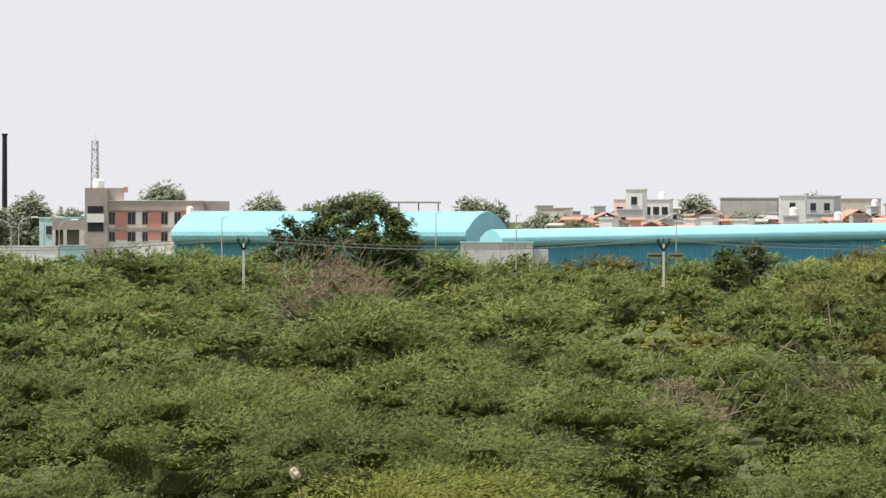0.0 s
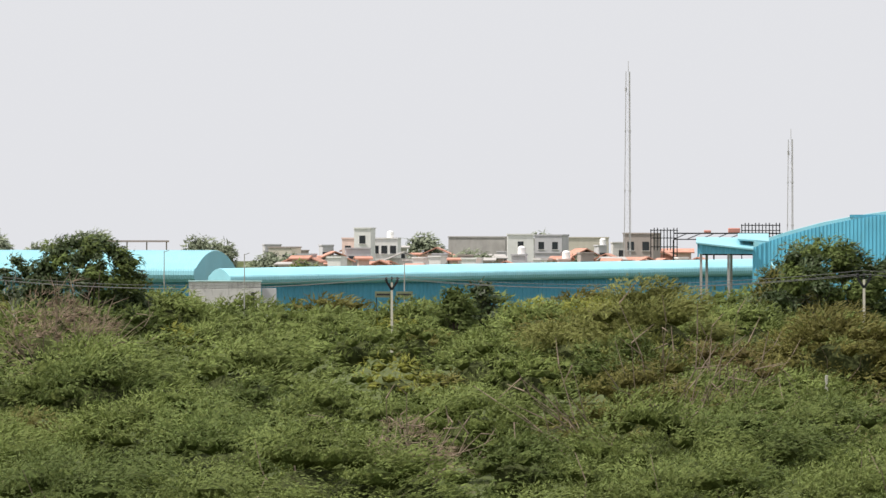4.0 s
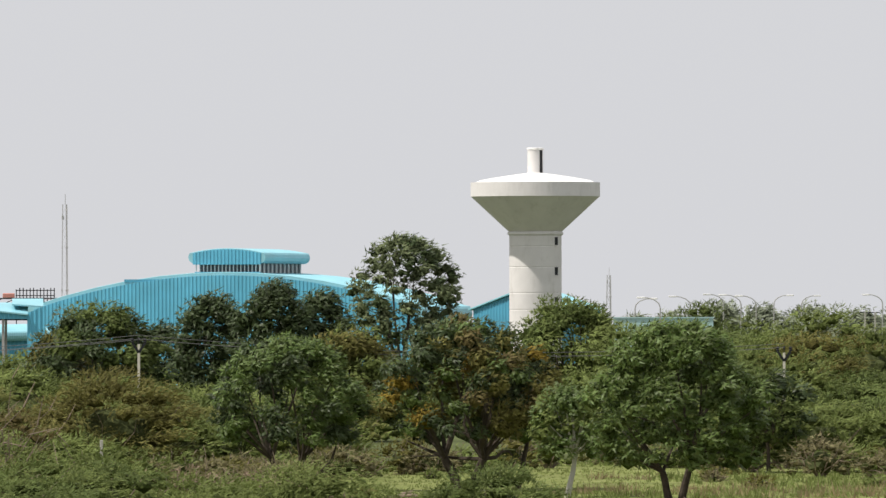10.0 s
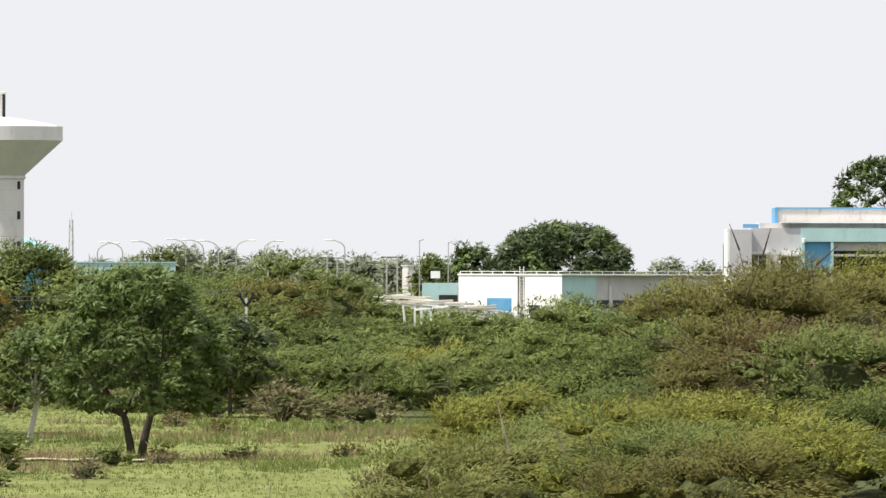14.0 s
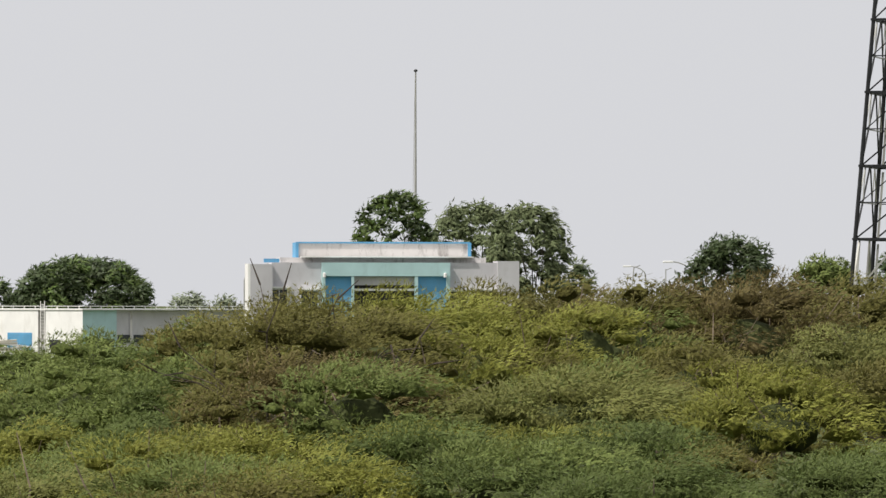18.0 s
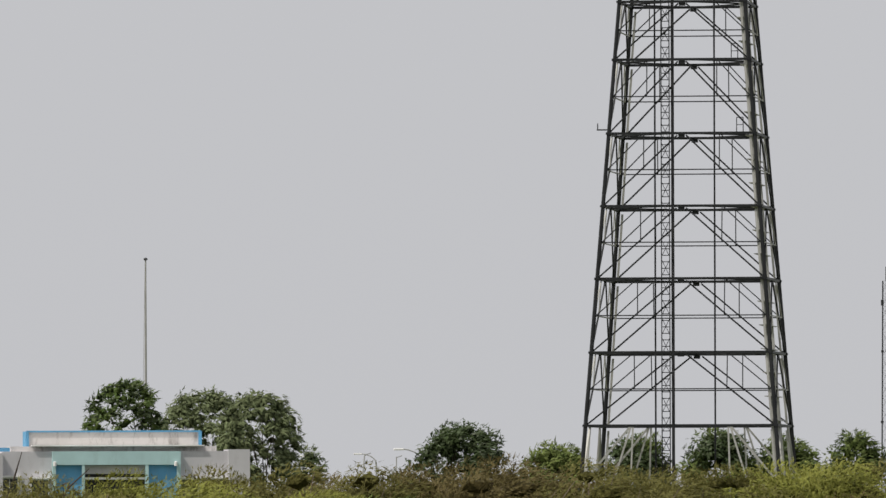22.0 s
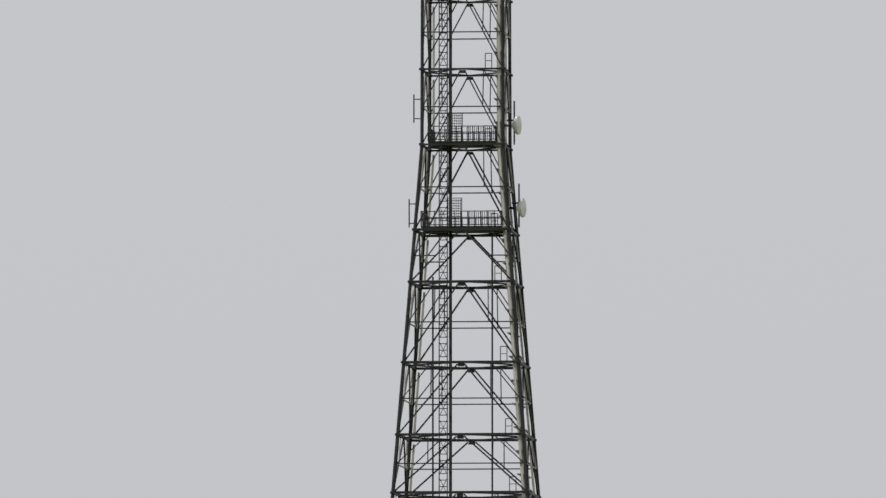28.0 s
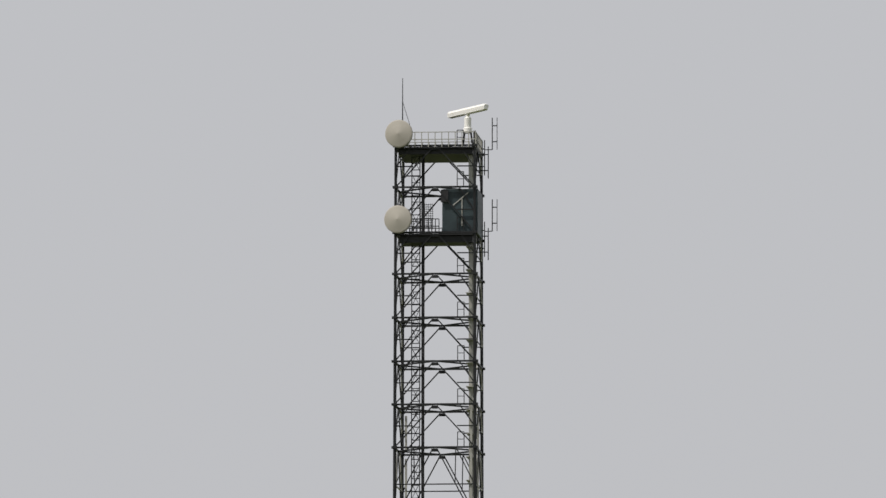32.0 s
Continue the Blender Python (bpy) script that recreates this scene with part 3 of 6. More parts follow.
def tree(az, d, height, width, trunk_h, label, mats, seed, clumps=26, trunk_r=0.2, forks=2, leaf_px=7.5, fill=0.75, crown_low=0.3, shape="round", bare=0, lean=0.1, trunk_mat=None, puff=1.0, flat=0.8, z=None, group="", droop=0.3, tufts=1.0, low_limb=0.0):
    """A broadleaf tree: tapered trunk, limbs and a crown of leaf clumps with gaps."""
    rng = np.random.default_rng(seed)
    p = polar(az, d)
    g = (ground_z(p.x, p.y) if z is None else z) - 0.1
    root = thing("tree", (p.x, p.y, g), label, "tree", group=group)
    bm = bmesh.new()
    starts = []
    for k in range(forks):
        an = k * 6.28 / forks + rng.uniform(-0.5, 0.5)
        o = 0.45 * trunk_r * (forks > 1) * 2
        pts = limb(bm, (o * math.cos(an), o * math.sin(an), 0), (lean * math.cos(an), lean * math.sin(an), 1), trunk_h * rng.uniform(0.9, 1.15), trunk_r, trunk_r * 0.7, rng, 5, 9, 0.09)
        starts.append(pts[-1])
    r = width / 2
    k = int(clumps * 2.6 * tufts)
    i = np.arange(k)
    up = (i + 0.5) / k
    th = i * 2.39996 + rng.uniform(-0.5, 0.5, k)
    if shape == "round":
        prof = np.sqrt(np.clip(1 - (2 * up - 0.75) ** 2 / 1.6, 0.05, 1))
    elif shape == "flat":
        prof = np.sqrt(np.clip(1 - up ** 1.5, 0.08, 1))
    else:
        prof = np.clip(0.35 + 1.3 * up, 0, 1) * np.sqrt(np.clip(1.08 - up, 0.02, 1)) * 1.35
    rad = 0.95 * r * prof * np.sqrt(rng.uniform(0.34, 1.0, k))
    lo = height * crown_low
    cen = np.stack([rad * np.cos(th), rad * np.sin(th), lo + (height - lo) * (0.05 + 0.9 * up)], 1)
    cr = 1.06 * puff * (0.15 + 0.11 * rng.random(k)) * math.sqrt(width * (height - lo)) * (26 / k) ** 0.4
    for c in cen[:: max(1, k // 18)]:
        s = min(starts, key=lambda q: (q - Vector(c)).length)
        limb(bm, s, Vector(c) - s + Vector((0, 0, 0.25)), 0.92 * (Vector(c) - s).length, trunk_r * 0.45, 0.02, rng, 4, 5, 0.1)
    for _ in range(bare):
        limb(bm, starts[0], rng.normal(0, 1, 3) + np.array([0, 0, 0.9]), height * rng.uniform(0.35, 0.6), trunk_r * 0.4, 0.015, rng, 5, 5, 0.3)
    if low_limb:
        tube(bm, [(0.05, 0, 0.35), (0.5, -0.1, 0.62), (1.0, -0.1, 0.6), (1.45, 0, 0.85), (0.9 * low_limb, 0, 1.5), (low_limb, 0, 2.2)], [0.13, 0.11, 0.1, 0.09, 0.07, 0.04], 7)
    part("trunk", bm, trunk_mat or M_BARK, root)
    u = d * PX
    tris, idx = [], []
    for c, q in zip(cen, cr):
        m = rng.integers(0, len(mats))
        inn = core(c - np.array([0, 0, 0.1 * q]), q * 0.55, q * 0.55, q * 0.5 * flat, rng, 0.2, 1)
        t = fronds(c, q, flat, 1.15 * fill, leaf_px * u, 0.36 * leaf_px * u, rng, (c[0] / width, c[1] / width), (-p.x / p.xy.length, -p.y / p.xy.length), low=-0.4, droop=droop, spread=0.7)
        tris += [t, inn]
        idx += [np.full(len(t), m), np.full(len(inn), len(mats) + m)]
    cro = new("crown", tri_mesh("crown", np.concatenate(tris), list(mats) + [LEAF_SHADE[q] for q in mats], np.concatenate(idx)))
    cro.parent = root
    return root


N, ND, G, RU = M_NEEM, M_NEEM_DARK, M_GUM, M_RUST_LEAF
# the clearing
tree(24.33, 118, 8.0, 7.8, 2.0, "leafy bright green tree with twin trunks in the grass clearing", [N], 1, clumps=44, forks=2, trunk_r=0.19, lean=0.12, crown_low=0.24, puff=0.78, leaf_px=9, tufts=1.5, fill=0.95)
tree(20.2, 135, 8.0, 8.2, 1.8, "tree with yellowing leaves and a crooked trunk in the clearing", [N, ND, M_LEAF_OLIVE, ND, M_LEAF_OLIVE, ND, N, M_LEAF_BROWN, N, ND, RU], 2, clumps=42, forks=2, trunk_r=0.27, lean=0.35, bare=7, crown_low=0.3, puff=0.85, fill=0.85)
tree(16.65, 135, 7.3, 7.6, 1.6, "green tree with a forked crooked trunk beside the scrub", [N, N, ND], 3, clumps=44, forks=2, trunk_r=0.2, lean=0.4, crown_low=0.3, puff=0.8, fill=1.0, low_limb=2.3)
tree(21.2, 136, 6.6, 4.4, 2.6, "slim tree with thin browning leaves in the clearing", [M_LEAF_OLIVE, ND], 4, clumps=18, forks=1, trunk_r=0.14, crown_low=0.4)
tree(22.2, 130, 5.0, 2.9, 1.9, "young light green tree with a pale trunk in the clearing", [N, M_LEAF], 5, clumps=14, forks=1, trunk_r=0.14, lean=0.25, crown_low=0.38, trunk_mat=M_POLE)
tree(26.2, 150, 5.2, 4.0, 1.8, "small dark tree at the edge of the clearing", [ND, M_LEAF_DARK], 6, clumps=14, forks=1, trunk_r=0.12, crown_low=0.3)
# before the hall
tree(13.0, 235, 9.0, 10.5, 2.0, "dark green tree before the hall wall", [ND, M_LEAF_DARK], 10, clumps=26, crown_low=0.15)
tree(12.2, 240, 7.0, 6.5, 1.5, "dusty green tree beside the canopy", [M_LEAF_OLIVE, ND], 11, clumps=18, crown_low=0.15)
tree(14.15, 245, 7.6, 5.2, 1.5, "low green tree before the hall wall", [ND], 12, clumps=14, crown_low=0.15)
tree(15.15, 230, 10.2, 5.6, 2.0, "dark rounded tree before the hall wall", [ND], 13, clumps=22, crown_low=0.2)
tree(16.4, 225, 11.0, 6.2, 2.4, "dark broad tree before the hall wall", [ND], 14, clumps=26, crown_low=0.25)
tree(17.35, 226, 10.4, 4.4, 2.4, "dark tree beside the hall's corner", [ND], 15, clumps=16, crown_low=0.25)
tree(19.0, 200, 14.2, 8.8, 3.5, "tall grey-green gum tree with an open crown", [G, G, G, ND], 16, clumps=60, crown_low=0.12, puff=0.66, fill=0.8, tufts=1.3,  forks=2, trunk_r=0.25)
tree(18.0, 190, 7.2, 6.5, 1.5, "olive green thorn tree below the gum tree", [M_LEAF_OLIVE, M_LEAF], 17, clumps=20, crown_low=0.1)
tree(19.9, 205, 7.5, 5.5, 1.5, "dark green thorn tree beside the gum tree", [ND, M_LEAF_DARK], 18, clumps=18, crown_low=0.1)
tree(22.3, 255, 9.6, 11.0, 1.5, "spreading green thorn tree before the gabled shed", [M_LEAF, M_LEAF_DARK], 19, clumps=24, crown_low=0.1)
# before the long shed
tree(-1.75, 245, 9.8, 11.5, 2.2, "large dark green tree with bare pale branches before the blue shed", [ND, ND, M_LEAF_DARK], 20, clumps=52, crown_low=0.12, bare=8, puff=0.82, fill=0.9, trunk_r=0.22)
tree(-3.05, 246, 7.9, 3.0, 3.0, "bare pale branched tree with a few leaf tufts", [ND], 21, clumps=5, crown_low=0.5, bare=14, puff=0.8, trunk_mat=M_POLE, trunk_r=0.12)
tree(5.6, 230, 5.2, 3.2, 1.2, "small round tree before the long shed", [M_LEAF_DARK], 22, clumps=12, crown_low=0.15)
tree(6.15, 232, 5.8, 2.2, 1.2, "thin young tree before the long shed", [ND], 23, clumps=8, crown_low=0.3)
# behind the white buildings
tree(32.75, 330, 12.7, 18.5, 3.0, "huge spreading dark green tree behind the white building", [ND, ND, N], 30, clumps=90, tufts=1.2, crown_low=0.05, puff=0.9, fill=1.3, trunk_r=0.4)
tree(31.0, 335, 10.2, 9.0, 2.5, "rounded green tree behind the white building", [N, ND], 31, clumps=34, crown_low=0.2, puff=0.8, shape="flat")
tree(30.2, 340, 9.0, 5.0, 2.0, "feathery green tree beside the lamp posts", [M_LEAF, M_LEAF_DARK], 32, clumps=14, crown_low=0.2)
tree(34.6, 255, 5.6, 3.8, 1.2, "dark green shrub tree before the wall bay in shade grey", [M_LEAF_DARK], 33, clumps=16, crown_low=0.1)
tree(38.95, 262, 18.0, 8.4, 6.0, "open crowned green tree behind the office building", [ND, N], 34, clumps=46, crown_low=0.55, puff=0.7, fill=0.7, tufts=1.2)
tree(40.45, 270, 17.2, 11.2, 4.0, "drooping gum tree behind the office building", [G], 35, clumps=56, crown_low=0.42, puff=0.75, droop=0.7)
tree(41.6, 265, 17.1, 9.2, 4.0, "drooping gum tree with a ragged outline", [G], 36, clumps=56, crown_low=0.35, puff=0.75, droop=0.7)
tree(42.61, 262, 11.8, 1.7, 4.0, "slender gum sapling beside the office building", [G, ND], 37, clumps=9, crown_low=0.3)
tree(45.6, 165, 9.6, 6.8, 2.0, "dark green broadleaf tree behind the bank", [ND], 38, clumps=36, crown_low=0.2, puff=0.8, z=2.2)
tree(44.46, 165, 6.6, 2.6, 1.5, "small dark green tree behind the bank", [ND, N], 39, clumps=14, crown_low=0.2, z=2.2)
tree(47.46, 190, 8.6, 6.0, 1.5, "feathery green thorn tree behind the bank", [M_LEAF, M_LEAF_DARK], 40, clumps=24, crown_low=0.1, z=2.2)
for k, (a1, h1, w1) in enumerate(((49.1, 10.0, 6.0), (50.7, 10.3, 6.5), (52.0, 9.8, 6.0), (53.4, 10.2, 5.0), (54.8, 9.6, 6.0))):
    tree(a1, 225, h1, w1, 1.5, "dark green tree beyond the steel tower", [ND, M_LEAF_DARK], 50 + k, clumps=22, crown_low=0.1, z=2.0, group="trees beyond the tower")
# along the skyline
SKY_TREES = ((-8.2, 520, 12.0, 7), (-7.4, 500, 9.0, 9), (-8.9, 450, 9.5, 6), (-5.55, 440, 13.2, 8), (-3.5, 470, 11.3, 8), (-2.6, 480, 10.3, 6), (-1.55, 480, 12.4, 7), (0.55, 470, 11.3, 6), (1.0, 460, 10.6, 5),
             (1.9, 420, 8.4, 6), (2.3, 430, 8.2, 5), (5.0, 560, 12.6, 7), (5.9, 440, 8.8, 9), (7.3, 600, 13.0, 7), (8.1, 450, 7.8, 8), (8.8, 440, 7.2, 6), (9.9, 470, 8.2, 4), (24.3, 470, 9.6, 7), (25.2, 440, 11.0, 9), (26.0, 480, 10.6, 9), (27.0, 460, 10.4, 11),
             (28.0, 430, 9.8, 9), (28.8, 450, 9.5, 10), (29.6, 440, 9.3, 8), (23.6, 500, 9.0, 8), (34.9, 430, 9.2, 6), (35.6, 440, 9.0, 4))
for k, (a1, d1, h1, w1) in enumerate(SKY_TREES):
    tree(a1, d1, h1 * 0.93, w1, 1.5, "hazy green tree on the skyline", [M_HAZE_LEAF], 70 + k, clumps=16, crown_low=0.1, leaf_px=7, puff=1.1, forks=1, trunk_r=0.15, group="skyline trees")

# fallen logs on the grass
q = polar(18.84, 127)
root = thing("log_pile", (q.x, q.y, ground_z(q.x, q.y)), "fallen grey-brown logs lying in the grass", "logs")
for k, (x0, x1, z0, z1, w) in enumerate(((-0.8, 0.75, 0.1, 0.34, 0.2), (-0.5, 0.7, 0.12, 0.5, 0.14), (0.1, 0.9, 0.12, 0.3, 0.17))):
    part("log", tube(bmesh.new(), [(x0, 0.15 * k, z0), ((x0 + x1) / 2, 0.15 * k + 0.1, (z0 + z1) / 2 + 0.06), (x1, 0.15 * k - 0.1, z1)], [w * 0.5, w * 0.55, w * 0.4], 8), M_TWIG, root)

# ---- bushes that stand apart ----
bush(15.5, 92, 2.6, 3.2, M_LEAF, 201, "dense green thorn bush at the edge of the clearing")
bush(17.2, 88, 3.3, 3.6, M_LEAF, 202, "dense green thorn bush in the grass clearing")
bush(18.4, 90, 1.6, 1.9, M_LEAF, 203, "low green thorn bush in the grass clearing")
bush(20.8, 108, 2.5, 2.2, M_LEAF_DARK, 204, "dark green thorn bush beside the footpath")
bush(19.9, 108, 1.4, 1.7, M_LEAF_DARK, 205, "dark green thorn bush beside the footpath")
bush(9.55, 150, 4.3, 6.6, M_LEAF_PALE, 206, "tall rounded yellow-green thorn bush above the scrub")
bush(8.1, 155, 3.2, 5.2, M_LEAF_PALE, 207, "yellow-green thorn bush above the scrub")
bush(9.48, 92, 2.6, 5.3, M_LEAF_OLIVE, 208, "grey-brown thorn bush with bare branches", rows=0.5, twigs=44)
bush(11.0, 130, 2.2, 4.4, M_LEAF_BROWN, 209, "brown half-dead thorn bush", rows=0.5, twigs=16)
bush(13.2, 150, 4.2, 5.2, M_LEAF_OLIVE, 210, "rounded olive green thorn bush above the scrub")
bush(-2.2, 160, 3.2, 5.8, M_PINK_TWIG, 211, "pinkish brown leafless thorn bush among green scrub", rows=0.15, twigs=40, slim=1.7)
bush(4.7, 92, 1.7, 3.1, M_PINK_TWIG, 212, "brown leafless thorn bush among green scrub", rows=0.1, twigs=24, slim=1.7)

# the skyline of the bank: bushes set apart along its crest
CREST = ((35.4, 66, -1.5, 1.6), (36.3, 70, -0.35, 1.9), (37.5, 72, 0.54, 3.0), (38.6, 74, 0.68, 3.2), (39.8, 78, 0.65, 3.0), (40.9, 84, 0.68, 2.6), (41.9, 82, 0.80, 2.8), (42.9, 88, 0.76, 2.6), (43.9, 86, 0.72, 2.6),
         (44.9, 90, 0.78, 2.8), (46.0, 86, 0.82, 2.8), (47.1, 90, 0.90, 3.0), (48.2, 88, 0.76, 2.8), (49.4, 92, 0.78, 3.0), (50.6, 90, 0.82, 2.8), (51.8, 92, 0.82, 3.0), (53.0, 90, 0.84, 3.0), (54.4, 92, 0.82, 3.0), (55.8, 90, 0.82, 3.0))
CREST_LOOK = ((M_LEAF_OLIVE, "olive brown thorn bush crowning the bank"), (M_LEAF_YELLOW, "yellow-green thorn bush crowning the bank"), (M_LEAF_OLIVE, "spreading olive thorn bush crowning the bank"), (M_LEAF_BROWN, "brownish thorn bush crowning the bank"))
for k, (a1, d1, e1, r1) in enumerate(CREST):
    q = polar(a1, d1)
    mt, lb = CREST_LOOK[(0, 2, 0, 1, 1, 2, 0, 3, 0, 3, 3, 3)[k % 12]]
    bush(a1, d1, r1, (level(e1, d1) - ground_z(q.x, q.y) - 0.24 * r1) / 0.94, mt, 500 + k, lb, rows=0.5, leaf_px=7.0)
bush(12.9, 112, 1.8, 2.9, M_LEAF, 213, "green thorn bush before the marker post")

for k in range(12):
    a1, d1, r1 = 30.4 + 0.64 * k, 236 + 9 * (k % 3), 3.4 + 0.5 * (k % 2)
    q = polar(a1, d1)
    bush(a1, d1, r1, (level(-0.98 + 0.02 * k + 0.05 * (k % 3), d1) - ground_z(q.x, q.y) - 0.24 * r1) / 0.94, (M_LEAF, M_LEAF_DARK)[k % 2], 560 + k, ("green thorn bush below the white block", "dark green thorn bush below the white block")[k % 2], rows=0.4)

# rounded mounds that stand out of the scrub
MOUNDS = (
    (36.33, 60, -2.09, 2.2, M_LEAF_YELLOW, "bright yellow-green thorn bush at the foot of the bank"),
    (34.87, 58, -2.66, 1.6, M_LEAF_OLIVE, "olive thorn bush at the foot of the bank"),
    (33.9, 56, -2.35, 1.7, M_LEAF_YELLOW, "bright yellow-green thorn bush at the foot of the bank"),
    (31.7, 57, -2.62, 2.2, M_LEAF_PALE, "feathery grey-green thorn bush beside the clearing"),
    (29.9, 54, -3.0, 2.3, M_LEAF_PALE, "feathery grey-green thorn bush beside the clearing"),
    (28.4, 47, -4.1, 2.1, M_LEAF, "bright green thorn bush beside the clearing"),
    (38.6, 70, 0.25, 2.0, M_LEAF_OLIVE, "olive brown thorn bush on the bank"),
    (41.5, 76, 0.05, 2.0, M_LEAF_YELLOW, "yellow-green thorn bush on the bank"),
    (42.9, 80, 0.45, 1.9, M_LEAF_YELLOW, "yellow-green thorn bush on the bank"),
    (43.9, 82, 0.30, 1.6, M_LEAF, "green thorn bush on the bank"),
    (42.6, 66, -0.95, 2.7, M_LEAF_PALE, "broad grey-green thorn bush on the bank"),
    (46.6, 62, -1.05, 2.1, M_LEAF_YELLOW, "domed yellow-olive thorn bush on the bank"),
    (48.3, 72, 0.05, 2.6, M_LEAF_PALE, "grey-green thorn bush on the bank"),
    (44.6, 70, -0.35, 2.0, M_LEAF_OLIVE, "olive thorn bush on the bank"),
    (49.4, 66, -0.7, 2.2, M_LEAF_OLIVE, "olive thorn bush on the bank"),
    (51.2, 74, 0.1, 2.4, M_LEAF_OLIVE, "olive thorn bush on the bank"),
    (53.2, 76, 0.15, 2.4, M_LEAF_BROWN, "brownish thorn bush on the bank"),
    (39.6, 57, -2.1, 2.0, M_LEAF_DARK, "dark green thorn bush at the foot of the bank"),
    (41.6, 56, -2.35, 2.2, M_LEAF, "bright green thorn bush at the foot of the bank"),
    (43.8, 58, -2.15, 2.0, M_LEAF_DARK, "dark green thorn bush at the foot of the bank"),
    (30.36, 160, -1.47, 4.2, M_LEAF_YELLOW, "rounded yellow-green thorn bush beyond the clearing"),
    (-3.97, 98, -2.95, 3.0, M_LEAF, "rounded green thorn bush in the scrub"),
    (-4.81, 82, -3.7, 2.6, M_LEAF, "rounded green thorn bush in the scrub"),
)
for k, (a1, d1, e1, r1, mt, lb) in enumerate(MOUNDS):
    q = polar(a1, d1)
    bush(a1, d1, r1, (level(e1, d1) - ground_z(q.x, q.y) - 0.24 * r1) / 0.94, mt, 600 + k, lb, rows=0.5)
# umbrella-shaped thorn tree at the edge of the bank
q = polar(36.95, 68)
bush(36.95, 68, 2.7, (level(0.31, 68) - ground_z(q.x, q.y) - 0.65) / 0.94, M_LEAF_OLIVE, 640, "umbrella-shaped olive thorn bush with dark bare branches", rows=0.4, twigs=14, skirt=False, stem_mat=M_BARK)


# ---- sheds with vaulted sheet roofs ----
def vault_roof(name, root, p0, p1, width, top0, top1, rise, roll, mat, rib=0.3, thick=0.12, label=""):
    """A vaulted ribbed sheet roof from p0 to p1 whose edges roll under; heights are those of the crown."""
    p0, p1 = Vector(p0), Vector(p1)
    ax = (p1 - p0)
    ln = ax.length
    ax.normalize()
    side = Vector((ax.y, -ax.x, 0))
    n = max(2, int(ln / rib)) * 2
    prof = []
    h = width / 2
    for i in range(13):
        s = -1 + 2 * i / 12
        prof.append((s * h, -rise * s * s, s * 0.25, 1.0))
    lead = []
    for deg in (275, 245, 215, 185, 155, 135):
        c, q = math.cos(radians(deg)), math.sin(radians(deg))
        lead.append((-h + 0.35 * roll + roll * c, -rise - 0.75 * roll + roll * q, c, q))
    prof = [q for q in lead] + prof + [(-q[0], q[1], -q[2], q[3]) for q in lead[::-1]]
    verts, faces = [], []
    m = len(prof)
    for k in range(n + 1):
        f = k / n
        c = p0 + ax * ln * f
        top = top0 + (top1 - top0) * f
        w = 0.05 if k % 2 else 0.0
        for x, z, nx, nz in prof:
            q = math.hypot(nx, nz) or 1
            verts.append(c + side * (x + w * nx / q) + Vector((0, 0, top + z + w * nz / q)))
    for k in range(n):
        for i in range(m - 1):
            a = k * m + i
            faces.append((a, a + 1, a + m + 1, a + m))
    for k in (0, n):
        ring = [k * m + i for i in range(m)]
        faces.append(ring if k else ring[::-1])
    me = mesh_from(name, [v - root.location for v in verts] if root else verts, faces, [mat])
    ob = new(name, me)
    if root:
        ob.parent = root
        ob.matrix_parent_inverse = root.matrix_basis.to_3x3().inverted().to_4x4()
    sol = ob.modifiers.new("thickness", "SOLIDIFY")
    sol.thickness = thick
    return tagged(ob, label)


def ribbed_wall(bm, x0, x1, y, z0, ztop, pitch=0.6, depth=0.06, thick=0.15):
    """An upright wall of trapezoid sheeting in the plane y, whose head follows ztop(x)."""
    xs = []
    x = x0
    while x < x1 - 1e-6:
        xs += [(x, 0), (min(x + pitch * 0.55, x1), 0), (min(x + pitch * 0.65, x1), depth), (min(x + pitch * 0.9, x1), depth)]
        x += pitch
    xs.append((x1, 0))
    front, back = [], []
    for x, dy in xs:
        front.append((bm.verts.new((x, y - dy, z0)), bm.verts.new((x, y - dy, ztop(x)))))
        back.append((bm.verts.new((x, y + thick, z0)), bm.verts.new((x, y + thick, ztop(x)))))
    for k in range(len(xs) - 1):
        if xs[k + 1][0] - xs[k][0] < 1e-6:
            continue
        (a, b), (c, d), (e, f), (g, h) = front[k], front[k + 1], back[k], back[k + 1]
        bm.faces.new((a, c, d, b))
        bm.faces.new((e, f, h, g))
        bm.faces.new((b, d, h, f))
        bm.faces.new((a, e, g, c))
    (a, b), (e, f) = front[0], back[0]
    bm.faces.new((a, b, f, e))
    (a, b), (e, f) = front[-1], back[-1]
    bm.faces.new((a, e, f, b))
    return bm


def sheet_wall(name, root, a, b, z0, z1a, z1b, mat, pitch=0.6, label="", head=None):
    """A ribbed wall standing from plan point a to b; head(f) gives its top between."""
    a, b = Vector(a), Vector(b)
    ln = (b - a).length
    top = head or (lambda f: z1a + (z1b - z1a) * f)
    bm = ribbed_wall(bmesh.new(), 0, ln, 0, z0, lambda x: top(x / ln), pitch)
    an = math.atan2(b.y - a.y, b.x - a.x)
    bm.transform(Matrix.Translation((a.x, a.y, 0)) @ Matrix.Rotation(an, 4, "Z"))
    if root:
        bm.transform(root.matrix_basis.inverted())
    return part(name, bm, mat, root, label)


